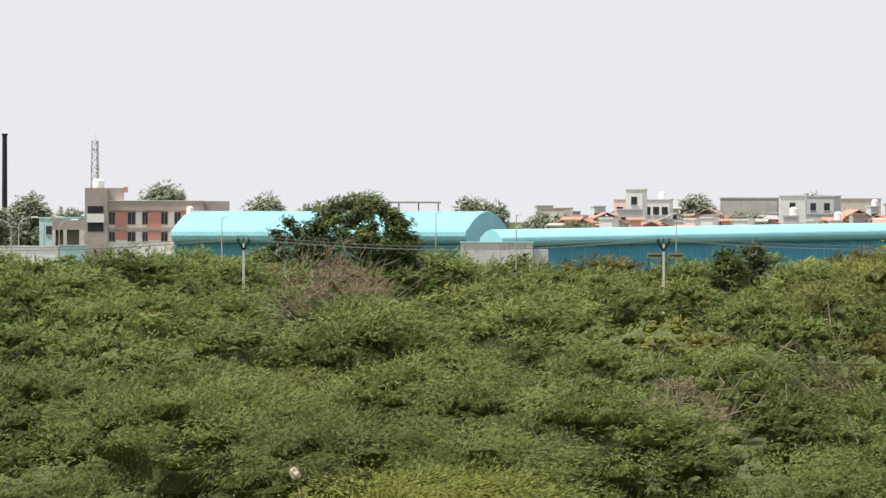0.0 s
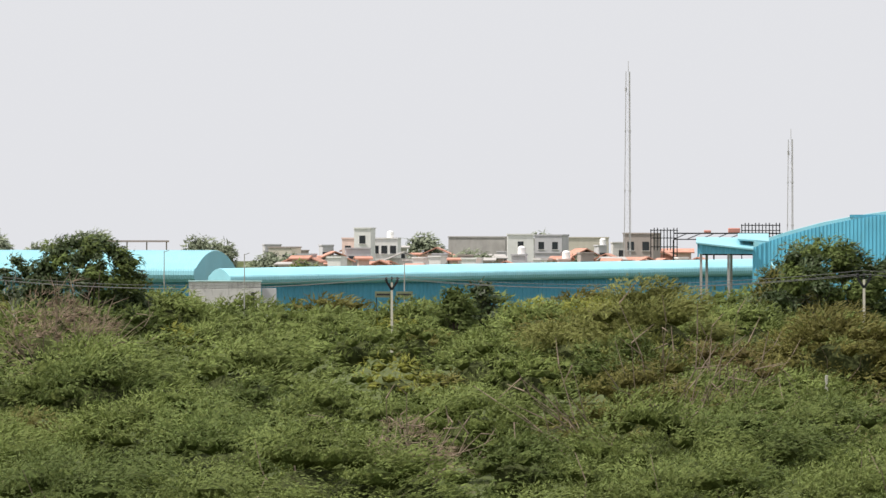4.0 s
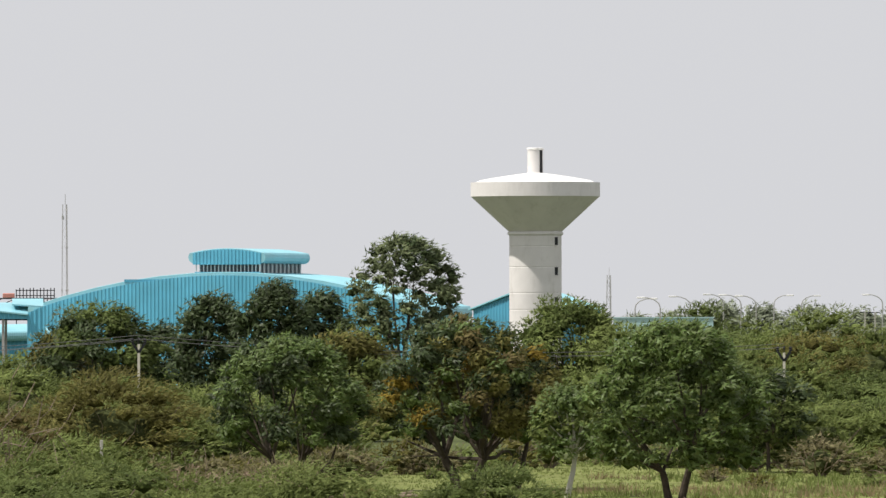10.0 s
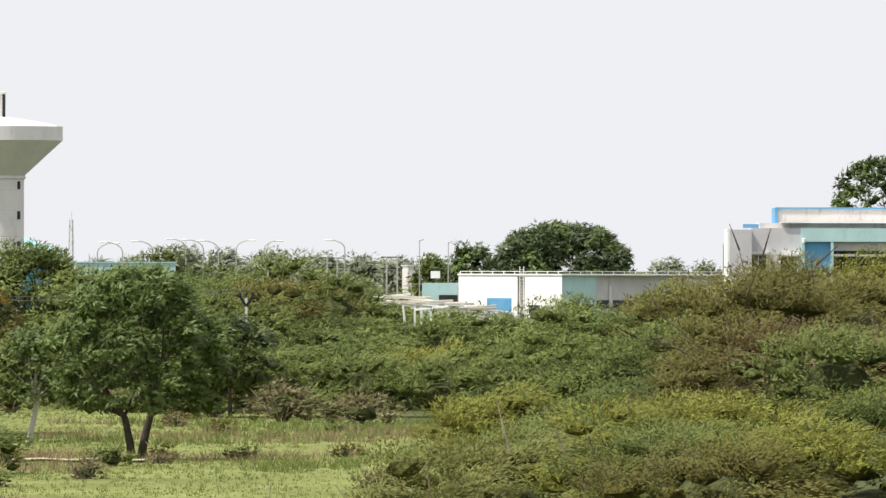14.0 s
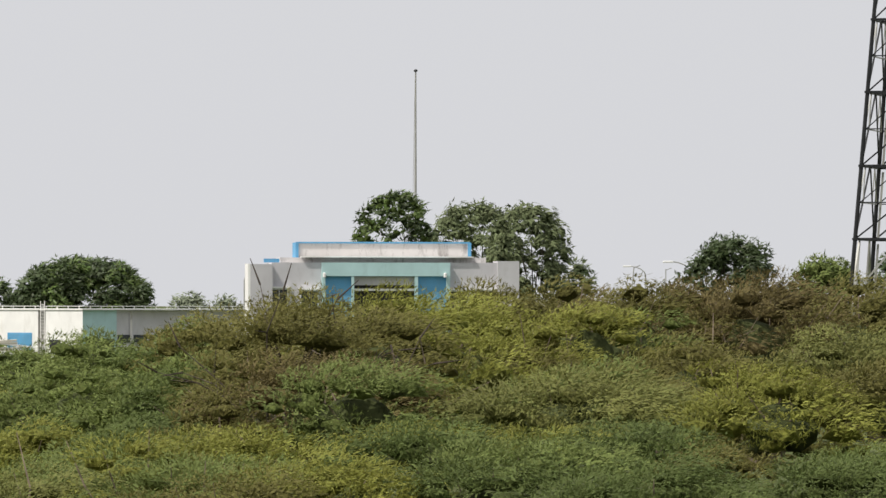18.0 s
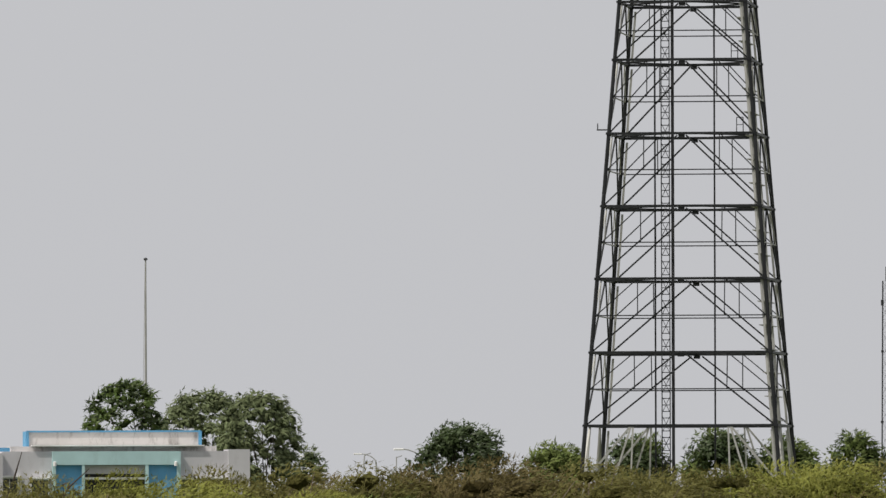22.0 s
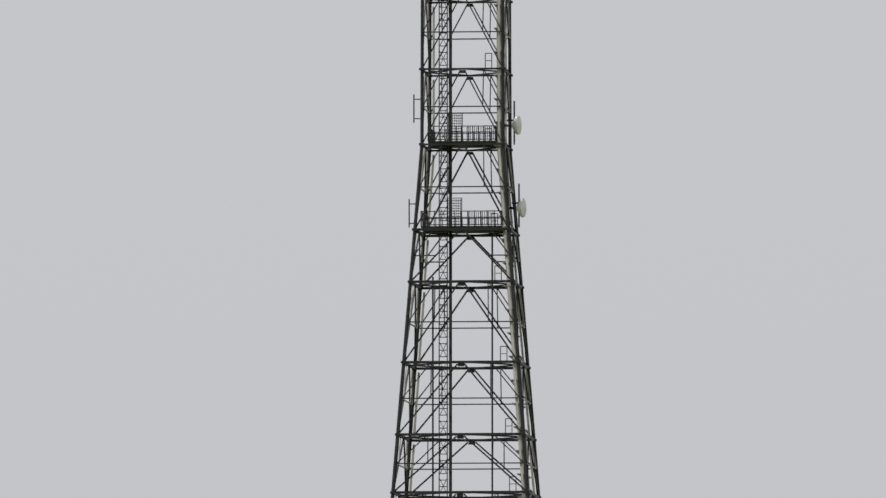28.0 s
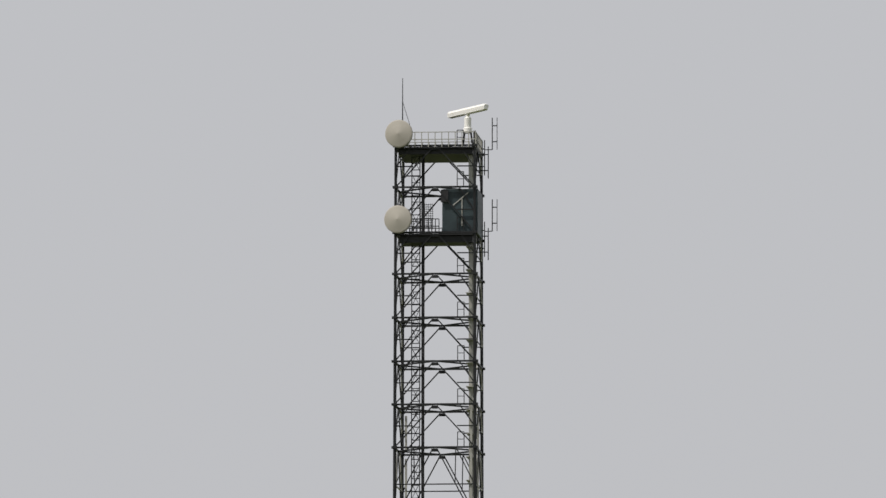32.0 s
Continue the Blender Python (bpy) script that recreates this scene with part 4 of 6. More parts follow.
def barrel_shed():
    pr = polar(0.82, 326)
    ax = Vector((math.sin(radians(-68)), math.cos(radians(-68)), 0))
    pl = pr + ax * 35.3
    side = Vector((ax.y, -ax.x, 0))
    root = thing("barrel_roofed_shed", ((pr.x + pl.x) / 2, (pr.y + pl.y) / 2, 0), "long turquoise steel shed with a vaulted ribbed roof", "shed")
    W = 12.2
    top = 8.38
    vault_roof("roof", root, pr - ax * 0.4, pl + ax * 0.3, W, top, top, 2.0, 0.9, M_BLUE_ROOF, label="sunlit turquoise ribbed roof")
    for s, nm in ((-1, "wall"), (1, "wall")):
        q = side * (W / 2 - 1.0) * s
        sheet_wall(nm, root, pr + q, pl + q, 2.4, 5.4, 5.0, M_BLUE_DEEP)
        for k in range(9):
            c = pr + q + ax * (0.6 + k * 4.5)
            bm = boxed(-0.2, 0.2, -0.2, 0.2, 0, 2.5)
            bm.transform(Matrix.Translation((c.x - root.location.x, c.y - root.location.y, 0)))
            part("column", bm, M_PINKWALL, root, "pinkish concrete column")
    for end, sgn in ((pr, -1), (pl, 1)):
        sheet_wall("end_wall", root, end - side * (W / 2 + 0.2), end + side * (W / 2 + 0.2), 0.2, 0, 0, M_BLUE, 0.9, "flat turquoise arched end wall", head=lambda f: top - 0.1 - 2.0 * (2 * f - 1) ** 2)
    # A solid dark block stands for the shade between the columns.
    bm = boxed(-18, 18, -4.5, 4.5, 0.1, 2.4)
    bm.transform(Matrix.Rotation(math.atan2(ax.y, ax.x), 4, "Z"))
    part("inner_wall", bm, M_DARK, root, "solid dark block standing for shade under the shed")


barrel_shed()


def conveyor_gallery():
    a, b = polar(0.95, 321), polar(11.75, 330)
    root = thing("long_gallery_shed", (*((a + b) / 2).xy, 0), "very long low turquoise gallery with a ribbed rounded roof", "shed")
    ax = (b - a).normalized()
    side = Vector((ax.y, -ax.x, 0))
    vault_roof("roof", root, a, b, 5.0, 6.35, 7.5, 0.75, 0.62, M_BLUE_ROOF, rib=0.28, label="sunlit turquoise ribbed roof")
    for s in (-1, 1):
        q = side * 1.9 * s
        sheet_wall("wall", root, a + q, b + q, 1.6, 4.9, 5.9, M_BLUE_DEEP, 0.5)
    for k in range(17):
        c = a + (b - a) * (k + 0.5) / 17 - root.location
        bm = boxed(c.x - 0.25, c.x + 0.25, c.y - 0.25, c.y + 0.25, 0, 1.8)
        part("pier", bm, M_POLE, root, "grey concrete pier")


conveyor_gallery()


def great_hall():
    """The big hall: arched ribbed gable, vaulted roof and a raised vaulted monitor."""
    D = 352.0
    s = D * PX
    turn = 15.4 / SPREAD + 15
    c = polar(15.43, D)
    root = thing("vaulted_hall", (c.x, c.y, 0), "large turquoise steel hall with an arched gable and roof monitor", "hall", turn=turn)
    hw = 338 * s / math.cos(radians(15))
    zc = level(0.885, D)
    drop = 60 * s
    ln = 24.0
    bm = ribbed_wall(bmesh.new(), -hw, hw, -0.55, 0, lambda x: zc - 0.1 - drop * (x / hw) ** 2, 0.48, 0.06)
    part("gable_wall", bm, M_BLUE, root, "ribbed turquoise arched gable wall")
    bm = ribbed_wall(bmesh.new(), -hw, hw, ln, 0, lambda x: zc - drop * (x / hw) ** 2, 1.2, 0.07)
    part("rear_wall", bm, M_BLUE, root)
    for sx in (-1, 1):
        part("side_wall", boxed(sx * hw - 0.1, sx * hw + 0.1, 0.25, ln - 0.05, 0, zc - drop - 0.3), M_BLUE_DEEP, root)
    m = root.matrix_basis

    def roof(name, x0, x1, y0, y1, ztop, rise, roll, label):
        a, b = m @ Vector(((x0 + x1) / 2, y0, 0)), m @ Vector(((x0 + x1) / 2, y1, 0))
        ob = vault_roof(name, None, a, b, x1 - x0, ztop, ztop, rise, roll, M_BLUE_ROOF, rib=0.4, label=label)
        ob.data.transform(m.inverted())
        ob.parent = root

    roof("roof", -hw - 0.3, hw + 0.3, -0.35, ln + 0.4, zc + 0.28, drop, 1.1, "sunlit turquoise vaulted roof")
    mx0, mx1 = -4.4, 4.4
    zm = level(1.403, D)
    roof("monitor_roof", mx0, mx1, 0.9, 22.5, zm, 0.5, 0.73, "rounded turquoise monitor roof")
    bm = ribbed_wall(bmesh.new(), mx0 + 0.1, mx1 - 0.1, 0.86, zm - 1.95, lambda x: zm - 0.1 - 0.5 * (x / mx1) ** 2, 0.45, 0.06)
    part("monitor_gable", bm, M_BLUE, root, "ribbed turquoise monitor gable")
    part("monitor_core", boxed(mx0 + 0.75, mx1 - 0.55, 1.7, 21.5, zc - 1.0, zm - 1.75), M_LOUVRE, root, "dark grey louvre band under the monitor roof")
    part("monitor_sill", boxed(mx0 + 0.3, mx1 - 0.3, 1.0, 1.5, zc + 0.1, zc + 0.34), M_BLUE_DEEP, root)
    for k in range(18):
        x = mx0 + 0.4 + (mx1 - mx0 - 0.8) * k / 17
        part("monitor_post", boxed(x - 0.05, x + 0.05, 1.3, 1.5, zc - 0.1, zm - 1.9), M_WHITE, root, "pale steel mullion")
    for k in range(11):
        y = 1.6 + 19.6 * k / 10
        part("monitor_post", boxed(mx1 - 0.5, mx1 - 0.34, y - 0.14, y + 0.14, zc - 0.3, zm - 1.6), M_WHITE, root, "pale steel mullion")
    part("ridge_cap", boxed(-12.6, -4, -0.45, 0.4, zc - 0.9, zc - 0.55), M_BLUE_DEEP, root)
    return root


great_hall()


def loading_canopy():
    """An open canopy on tall columns: a monopitch roof with a ribbed fascia, stepping up towards the hall."""
    D = 316.0
    a = polar(10.44, D)
    s = D * PX
    root = thing("loading_canopy", (a.x, a.y, 0), "open turquoise canopy on tall steel columns beside the hall", "canopy", turn=11.2 / SPREAD)
    za = level(0.33, D)
    w = 96 * s
    bm = ribbed_wall(bmesh.new(), 0, w, 0, za - 1.75, lambda x: za - 0.55 - 0.12 * x, 0.5, 0.06)
    part("fascia", bm, M_BLUE, root, "ribbed turquoise fascia")
    bm = ribbed_wall(bmesh.new(), w, w * 1.34, 0.1, 0, lambda x: za - 1.1 + 0.38 * (x - w), 0.5, 0.06)
    part("end_fascia", bm, M_BLUE, root, "ribbed turquoise side wall")
    part("end_panel", boxed(-0.1, 0.05, 0, 7.5, za - 2.1, za - 0.5), M_BLUE, root)
    bm = bmesh.new()
    q = [(-0.25, -0.3, za - 0.5), (w + 0.1, -0.3, za - 1.2), (w + 0.1, 8, za + 0.05), (-0.25, 8, za + 0.1)]
    vs = [bm.verts.new(v) for v in q] + [bm.verts.new((v[0], v[1], v[2] - 0.16)) for v in q]
    for f in ((0, 1, 2, 3), (7, 6, 5, 4), (0, 4, 5, 1), (1, 5, 6, 2), (2, 6, 7, 3), (3, 7, 4, 0)):
        bm.faces.new([vs[i] for i in f])
    part("roof", bm, M_BLUE_ROOF, root, "sunlit turquoise sheet roof")
    bm = bmesh.new()
    q = [(4.3, 1.5, za - 0.1), (w * 1.3, 1.5, za - 0.35), (w * 1.3, 9, za + 0.5), (4.3, 9, za + 0.5)]
    vs = [bm.verts.new(v) for v in q] + [bm.verts.new((v[0], v[1], v[2] - 0.16)) for v in q]
    for f in ((0, 1, 2, 3), (7, 6, 5, 4), (0, 4, 5, 1), (1, 5, 6, 2), (2, 6, 7, 3), (3, 7, 4, 0)):
        bm.faces.new([vs[i] for i in f])
    part("upper_roof", bm, M_BLUE_ROOF, root)
    for x, y in ((0.3, 0.3), (3.3, 0.3), (0.9, 7.2), (3.6, 7.2)):
        part("column", boxed(x - 0.14, x + 0.14, y - 0.14, y + 0.14, 0, za - 0.9), M_GREYROOF, root, "grey steel column")
    part("soffit_beam", boxed(0.2, w, 0.25, 0.5, za - 1.9, za - 1.55), M_STEEL, root)


loading_canopy()


def small_blue_shed():
    """A gabled shed whose ridge runs back behind the water tower."""
    D = 330.0
    root = thing("gabled_shed", tuple(polar(21.1, D)), "turquoise gabled steel shed behind the water tower", "shed", turn=21.1 / SPREAD + 55)
    hw, ln = 7.6, 7.2
    z0, rise = level(0.22, D), 1.6
    bm = ribbed_wall(bmesh.new(), -hw, hw, 0, 0, lambda x: z0 - 0.1 + rise * (1 - abs(x) / hw), 0.6, 0.07)
    part("gable_wall", bm, M_BLUE_DEEP, root)
    for sx in (-1, 1):
        bm = bmesh.new()
        a = [(sx * (hw + 0.5), -0.4, z0 - 0.15), (0, -0.4, z0 + rise + 0.05), (0, ln, z0 + rise + 0.05), (sx * (hw + 0.5), ln, z0 - 0.15)]
        vs = [bm.verts.new(p) for p in a] + [bm.verts.new((p[0], p[1], p[2] - 0.15)) for p in a]
        for f in ((0, 1, 2, 3), (7, 6, 5, 4), (0, 4, 5, 1), (1, 5, 6, 2), (2, 6, 7, 3), (3, 7, 4, 0)):
            bm.faces.new([vs[i] for i in f])
        part("roof_slope", bm, M_BLUE_ROOF, root, "sunlit pale turquoise roof slope")
        part("side_wall", boxed(sx * hw - 0.1, sx * hw + 0.1, 0.2, ln - 0.2, 0, z0 - 0.25), M_BLUE_DEEP, root)
    for k in range(3):
        part("roof_vent", bar(bmesh.new(), (0, 1.0 + 2.4 * k, z0 + rise - 0.1), (0, 1.0 + 2.4 * k, z0 + rise + 0.75), 0.7, sides=8), M_STEEL_PALE, root, "grey roof ventilator")


small_blue_shed()


# ---- water tower ----
def water_tower():
    D = 305.0
    p = polar(21.58, D)
    s = D * PX
    root = thing("water_tower", (p.x, p.y, 0), "whitewashed concrete water tower with a funnel-shaped tank", "water tower", turn=21.58 / SPREAD)
    zr = level(2.70, D)
    R, rs = 114.5 * s, 46.3 * s
    zs = zr - 92 * s
    lifts = [0.0, 2.2, 5.0] + [zs - k * s for k in (133, 103, 57.5, 21, 0)]
    for a, b in zip(lifts, lifts[1:]):
        bm = lathe(bmesh.new(), [(rs - 0.04, a), (rs, a + 0.06), (rs, b - 0.06), (rs - 0.04, b)], 72)
        part("shaft_lift", bm, M_CONCRETE_W, root, smooth_faces=False)
    part("collar", lathe(bmesh.new(), [(rs + 0.02, zs - 0.1), (rs + 0.18, zs), (rs + 0.18, zs + 4.5 * s), (rs, zs + 5 * s)], 72), M_CONCRETE_W, root)
    part("funnel", lathe(bmesh.new(), [(rs - 0.02, zs + 4 * s), (R - 0.04, zr - 25 * s)], 72), M_CONCRETE_W, root)
    part("rim_wall", lathe(bmesh.new(), [(R - 0.05, zr - 25.5 * s), (R, zr - 25 * s), (R, zr), (R - 0.3, zr + 0.01)], 72), M_CONCRETE_W, root)
    dome = [(R - 0.32, zr - 0.05)] + [(R * k, zr - 0.05 + 16.5 * s * (1 - k) ** 0.75 * 1.18) for k in (0.85, 0.7, 0.55, 0.4, 0.28, 0.2, 0.12)]
    part("domed_roof", lathe(bmesh.new(), dome, 72), M_WHITE, root)
    part("vent_turret", lathe(bmesh.new(), [(13.8 * s, zr + 12 * s), (13.8 * s, zr + 58 * s)], 40), M_CONCRETE_W, root)
    part("turret_cap", lathe(bmesh.new(), [(14.5 * s, zr + 58 * s), (15.2 * s, zr + 58.5 * s), (15.2 * s, zr + 61 * s), (13 * s, zr + 61.5 * s)], 40), M_WHITE, root)
    bm = boxed(-0.2, 0.2, -14.2 * s, -13.2 * s, zr + 17 * s, zr + 57 * s)
    bm.transform(Matrix.Rotation(radians(48), 4, "Z"))
    part("turret_slot", bm, M_DARK, root, "dark slot in the turret")
    for k, y in enumerate((12, 65, 118)):
        zc = zs - y * s
        bm = boxed(-0.26, 0.26, -rs - 0.015, -rs + 0.35, zc - 0.42, zc + 0.42)
        bm.transform(Matrix.Rotation(math.asin(37 / 46.3), 4, "Z"))
        win = part("window", bm, M_DARK, root, "small dark window opening")
        bm = boxed(-0.34, 0.34, -rs - 0.08, -rs + 0.1, zc - 0.52, zc - 0.43)
        bm.transform(Matrix.Rotation(math.asin(37 / 46.3), 4, "Z"))
        part("sill", bm, M_CONCRETE_W, win)


water_tower()


# ---- buildings ----
def window(root, x0, x1, z0, z1, y, frame_mat=None, deep=0.12, bars=1):
    """A glazed opening set in a wall face at y (the wall looks towards -y)."""
    w = part("window", boxed(x0, x1, y - 0.006, y + deep, z0, z1), M_GLASS, root, "dark glazed window")
    fm = frame_mat or M_WHITE
    t = 0.09
    bm = bmesh.new()
    box(bm, x0 - t, x1 + t, y - 0.07, y + 0.02, z1, z1 + t)
    box(bm, x0 - t, x0, y - 0.07, y + 0.02, z0, z1)
    box(bm, x1, x1 + t, y - 0.07, y + 0.02, z0, z1)
    part("frame", bm, fm, w)
    part("sill", boxed(x0 - t - 0.05, x1 + t + 0.05, y - 0.16, y + 0.02, z0 - 0.08, z0), fm, w)
    for k in range(bars):
        x = x0 + (x1 - x0) * (k + 1) / (bars + 1)
        part("mullion", boxed(x - 0.025, x + 0.025, y - 0.03, y - 0.006, z0, z1), fm, w)


def office_building():
    """The two-storey office behind the bank: stepped white and teal front."""
    D = 215.0
    s = D * PX
    root = thing("office_building", (*polar(38.73, D).xy, 0), "two-storey white and pale teal office with a stained parapet", "building", turn=38.87 / SPREAD - 3)

    def X(px):
        return (px - 583) * s

    def Z(py):
        return level(0.70, D) + (551 - py) * s

    g = 0.0
    # White flank and grey front put the sun's side into the colour.
    part("left_wing", boxed(X(345), X(384), -0.6, 6, g, Z(552)), M_GREYWALL, root, "grey wing with a sunlit white flank")
    part("flank", boxed(X(341), X(345) - 0.004, -0.6, 6, g, Z(551)), M_WHITE, root, "sunlit white flank wall")
    part("main_wall", boxed(X(384) + 0.004, X(784) - 0.004, 0.7, 11, g, Z(549)), M_GREYWALL, root)
    part("roof_band", boxed(X(400), X(765), 1.6, 10, Z(549) + 0.004, Z(540)), M_OFFWHITE, root)
    part("right_wing", boxed(X(784), X(822), 0.1, 6, g, Z(546)), M_GREYWALL, root)
    part("upper_parapet", boxed(X(433), X(734), 2.4, 2.65, Z(540) + 0.004, Z(515)), M_OFFWHITE, root, "white parapet stained with dark mould")
    part("rear_parapet", boxed(X(433), X(734), 8.0, 8.2, Z(540) + 0.004, Z(515)), M_OFFWHITE, root)
    part("parapet_coping", boxed(X(429), X(738), 2.3, 2.75, Z(515) + 0.004, Z(512)), M_TRIMBLUE, root, "blue painted coping")
    for a, b in ((428, 433), (734, 740)):
        part("parapet_pier", boxed(X(a), X(b) , 2.28, 8.2, Z(540) + 0.004, Z(513)), M_TRIMBLUE, root, "blue painted pier")
    part("ledge", boxed(X(436), X(742), 0.5, 2.2, Z(540) + 0.006, Z(538)), M_WHITE, root)
    part("small_parapet", boxed(X(370), X(398), 1.0, 1.3, Z(549) + 0.004, Z(542)), M_TRIMBLUE, root, "small blue parapet block")
    part("balcony_head", boxed(X(472), X(699), -0.3, 0.69, Z(573), Z(549)), M_TEAL, root, "pale teal balcony fascia")
    for a, b in ((472, 478), (524, 529), (636, 642), (692, 699)):
        part("pilaster", boxed(X(a), X(b), -0.28, 0.69, g, Z(573) - 0.004), M_TEAL, root, "pale teal pilaster")
    part("blue_panel", boxed(X(478) + 0.004, X(524) - 0.004, 0.05, 0.3, g, Z(573) - 0.01), M_TRIMBLUE, root, "blue painted wall panel")
    part("blue_panel", boxed(X(642) + 0.004, X(692) - 0.004, -0.02, 0.3, g, Z(572) - 0.01), M_TRIMBLUE, root, "blue painted wall panel")
    part("centre_panel", boxed(X(529) + 0.004, X(636) - 0.004, 0.2, 0.4, Z(589), Z(574)), M_GREYWALL, root)
    # Dark sheet in place of the shade at the back of the loggia.
    part("loggia", boxed(X(529) + 0.004, X(636) - 0.004, 0.45, 0.68, g, Z(589)), M_DARK, root, "dark panel standing for shade in the loggia")
    part("loggia_rail", boxed(X(529) + 0.004, X(636) - 0.004, 0.1, 0.25, Z(599), Z(595)), M_WHITE, root)
    for x in (476, 690):
        bm = lathe(bmesh.new(), [(0.12, 0), (0.12, 0.3), (0.03, 0.34)], 12)
        bm.transform(Matrix.Translation((X(x), -0.42, Z(575))))
        part("wall_lamp", bm, M_WHITE, root, "white wall lamp")
    for a, b in ((383, 411), (436, 465), (700, 730), (754, 782)):
        window(root, X(a), X(b), Z(640), Z(597 if a < 400 else 600), 0.7)
        part("window_hood", boxed(X(a) - 0.2, X(b) + 0.2, 0.15, 0.69, Z(597 if a < 400 else 600) + 0.1, Z(594 if a < 400 else 597) + 0.1), M_WHITE, root, "white window hood")


office_building()


def white_block():
    """The long low flat-roofed block beyond the scrub."""
    D = 292.0
    s = D * PX
    root = thing("flat_roofed_block", (*polar(33.0, D).xy, 0), "long low flat-roofed block in white, teal and grey", "building", turn=33.0 / SPREAD)

    def X(px):
        return (px - 1194) * s

    zt = level(-0.225, D)
    zb = zt - 8.0
    slant = Matrix.Identity(4)
    slant[1][0] = -0.84
    slant[1][3] = 0.84 * X(1172)

    def west(name, bm, mat, parent, label=""):
        """A part of the west front, which runs back from the corner."""
        bm.transform(slant)
        return part(name, bm, mat, parent, label)

    slope = Matrix.Identity(4)
    slope[1][0] = 0.6
    slope[1][3] = -0.6 * X(1172)

    def east(name, bm, mat, parent, label=""):
        """A part of the shaded front on the other side of the corner."""
        bm.transform(slope)
        return part(name, bm, mat, parent, label)

    for a, b, y, m, lb in ((987, 1093, 0.0, M_WHITE, "sunlit white wall"), (1093, 1106, 0.9, M_OFFWHITE, "recessed ladder bay"), (1106, 1172, 0.0, M_WHITE, "sunlit cream-white wall")):
        west("wall_bay", boxed(X(a) + 0.004, X(b), y, 12, max(zb, 0), zt), m, root, lb)
    # Grey of the two right-hand bays paints this front's shade into the wall.
    for a, b, y, m, lb in ((1172, 1232, 0.5, M_TEAL, "pale teal wall"), (1232, 1262, 0.8, M_GREYWALL, "wall bay in shade grey"), (1262, 1480, 1.1, M_GREYWALL, "long wall in shade grey")):
        east("wall_bay", boxed(X(a) + 0.004, X(b), y, 12, max(zb, 0), zt - 0.05 * (y > 1)), m, root, lb)
    west("roof_coping", boxed(X(985), X(1172), -0.12, 12.2, zt + 0.004, zt + 0.14), M_WHITE, root, "white roof coping")
    east("roof_coping", boxed(X(1172) + 0.004, X(1482), -0.1, 12.2, zt + 0.004, zt + 0.14), M_WHITE, root, "white roof coping")
    for k in range(26):
        x = X(990) + (X(1478) - X(990)) * k / 25
        (west if x < X(1172) else east)("rail_post", boxed(x - 0.04, x + 0.04, 0.1, 0.18, zt + 0.14, zt + 0.36), M_WHITE, root)
    west("roof_rail", boxed(X(990), X(1172), 0.1, 0.16, zt + 0.36, zt + 0.42), M_WHITE, root)
    east("roof_rail", boxed(X(1172), X(1478), 0.1, 0.16, zt + 0.36, zt + 0.42), M_WHITE, root)
    door = west("roller_door", boxed(X(1038), X(1082), -0.03, 0.1, zt - 4.2, zt - 2.3), M_TRIMBLUE, root, "blue roller shutter")
    for k in range(8):
        west("slat", boxed(X(1038) + 0.05, X(1082) - 0.05, -0.06, -0.034, zt - 4.2 + k * 0.235, zt - 4.0 + k * 0.235), M_TRIMBLUE, door)
    west("service_opening", boxed(X(1113), X(1133), -0.04, 0.2, zt - 3.9, zt - 3.0), M_DARK, root, "dark service opening")
    bm = bmesh.new()
    for x in (1097, 1104):
        bar(bm, (X(x), -0.1, zt - 4.5), (X(x), -0.1, zt + 0.9), 0.06)
    lad = west("ladder", bm, M_WHITE, root, "white steel roof ladder")
    for k in range(16):
        west("rung", boxed(X(1097), X(1104), -0.13, -0.07, zt - 4.4 + k * 0.33, zt - 4.36 + k * 0.33), M_WHITE, lad)
    east("window_band", boxed(X(1178), X(1228), 0.47, 0.6, zt - 4.2, zt - 2.9), M_GLASS, root, "dark band of windows")
    for k, (a, b) in enumerate(((1234, 1258), (1262, 1286), (1290, 1312), (1330, 1350), (1400, 1425))):
        east("window", boxed(X(a), X(b), 0.77 if a < 1260 else 1.07, 1.5, zt - 3.3, zt - 2.5), M_GLASS, root, "dark window")
    east("drain_pipe", boxed(X(1256), X(1260), 0.65, 0.79, zt - 6, zt - 0.1), M_OFFWHITE, root)
    part("annex", boxed(X(922), X(986), 9.0, 17, 0, level(-0.385, D)), M_TEAL, root, "pale teal annex")
    part("annex_window", boxed(X(952), X(985), 8.95, 9.1, level(-0.385, D) - 2.0, level(-0.385, D) - 1.2), M_DARK, root)
    part("sign_box", boxed(X(937), X(954), 9.6, 10.0, level(-0.385, D) + 0.5, level(-0.145, D)), M_WHITE, root, "white roof box")
    part("sign_post", boxed(X(940), X(943), 9.7, 9.8, level(-0.385, D) - 0.1, level(-0.385, D) + 0.6), M_STEEL, root)


white_block()


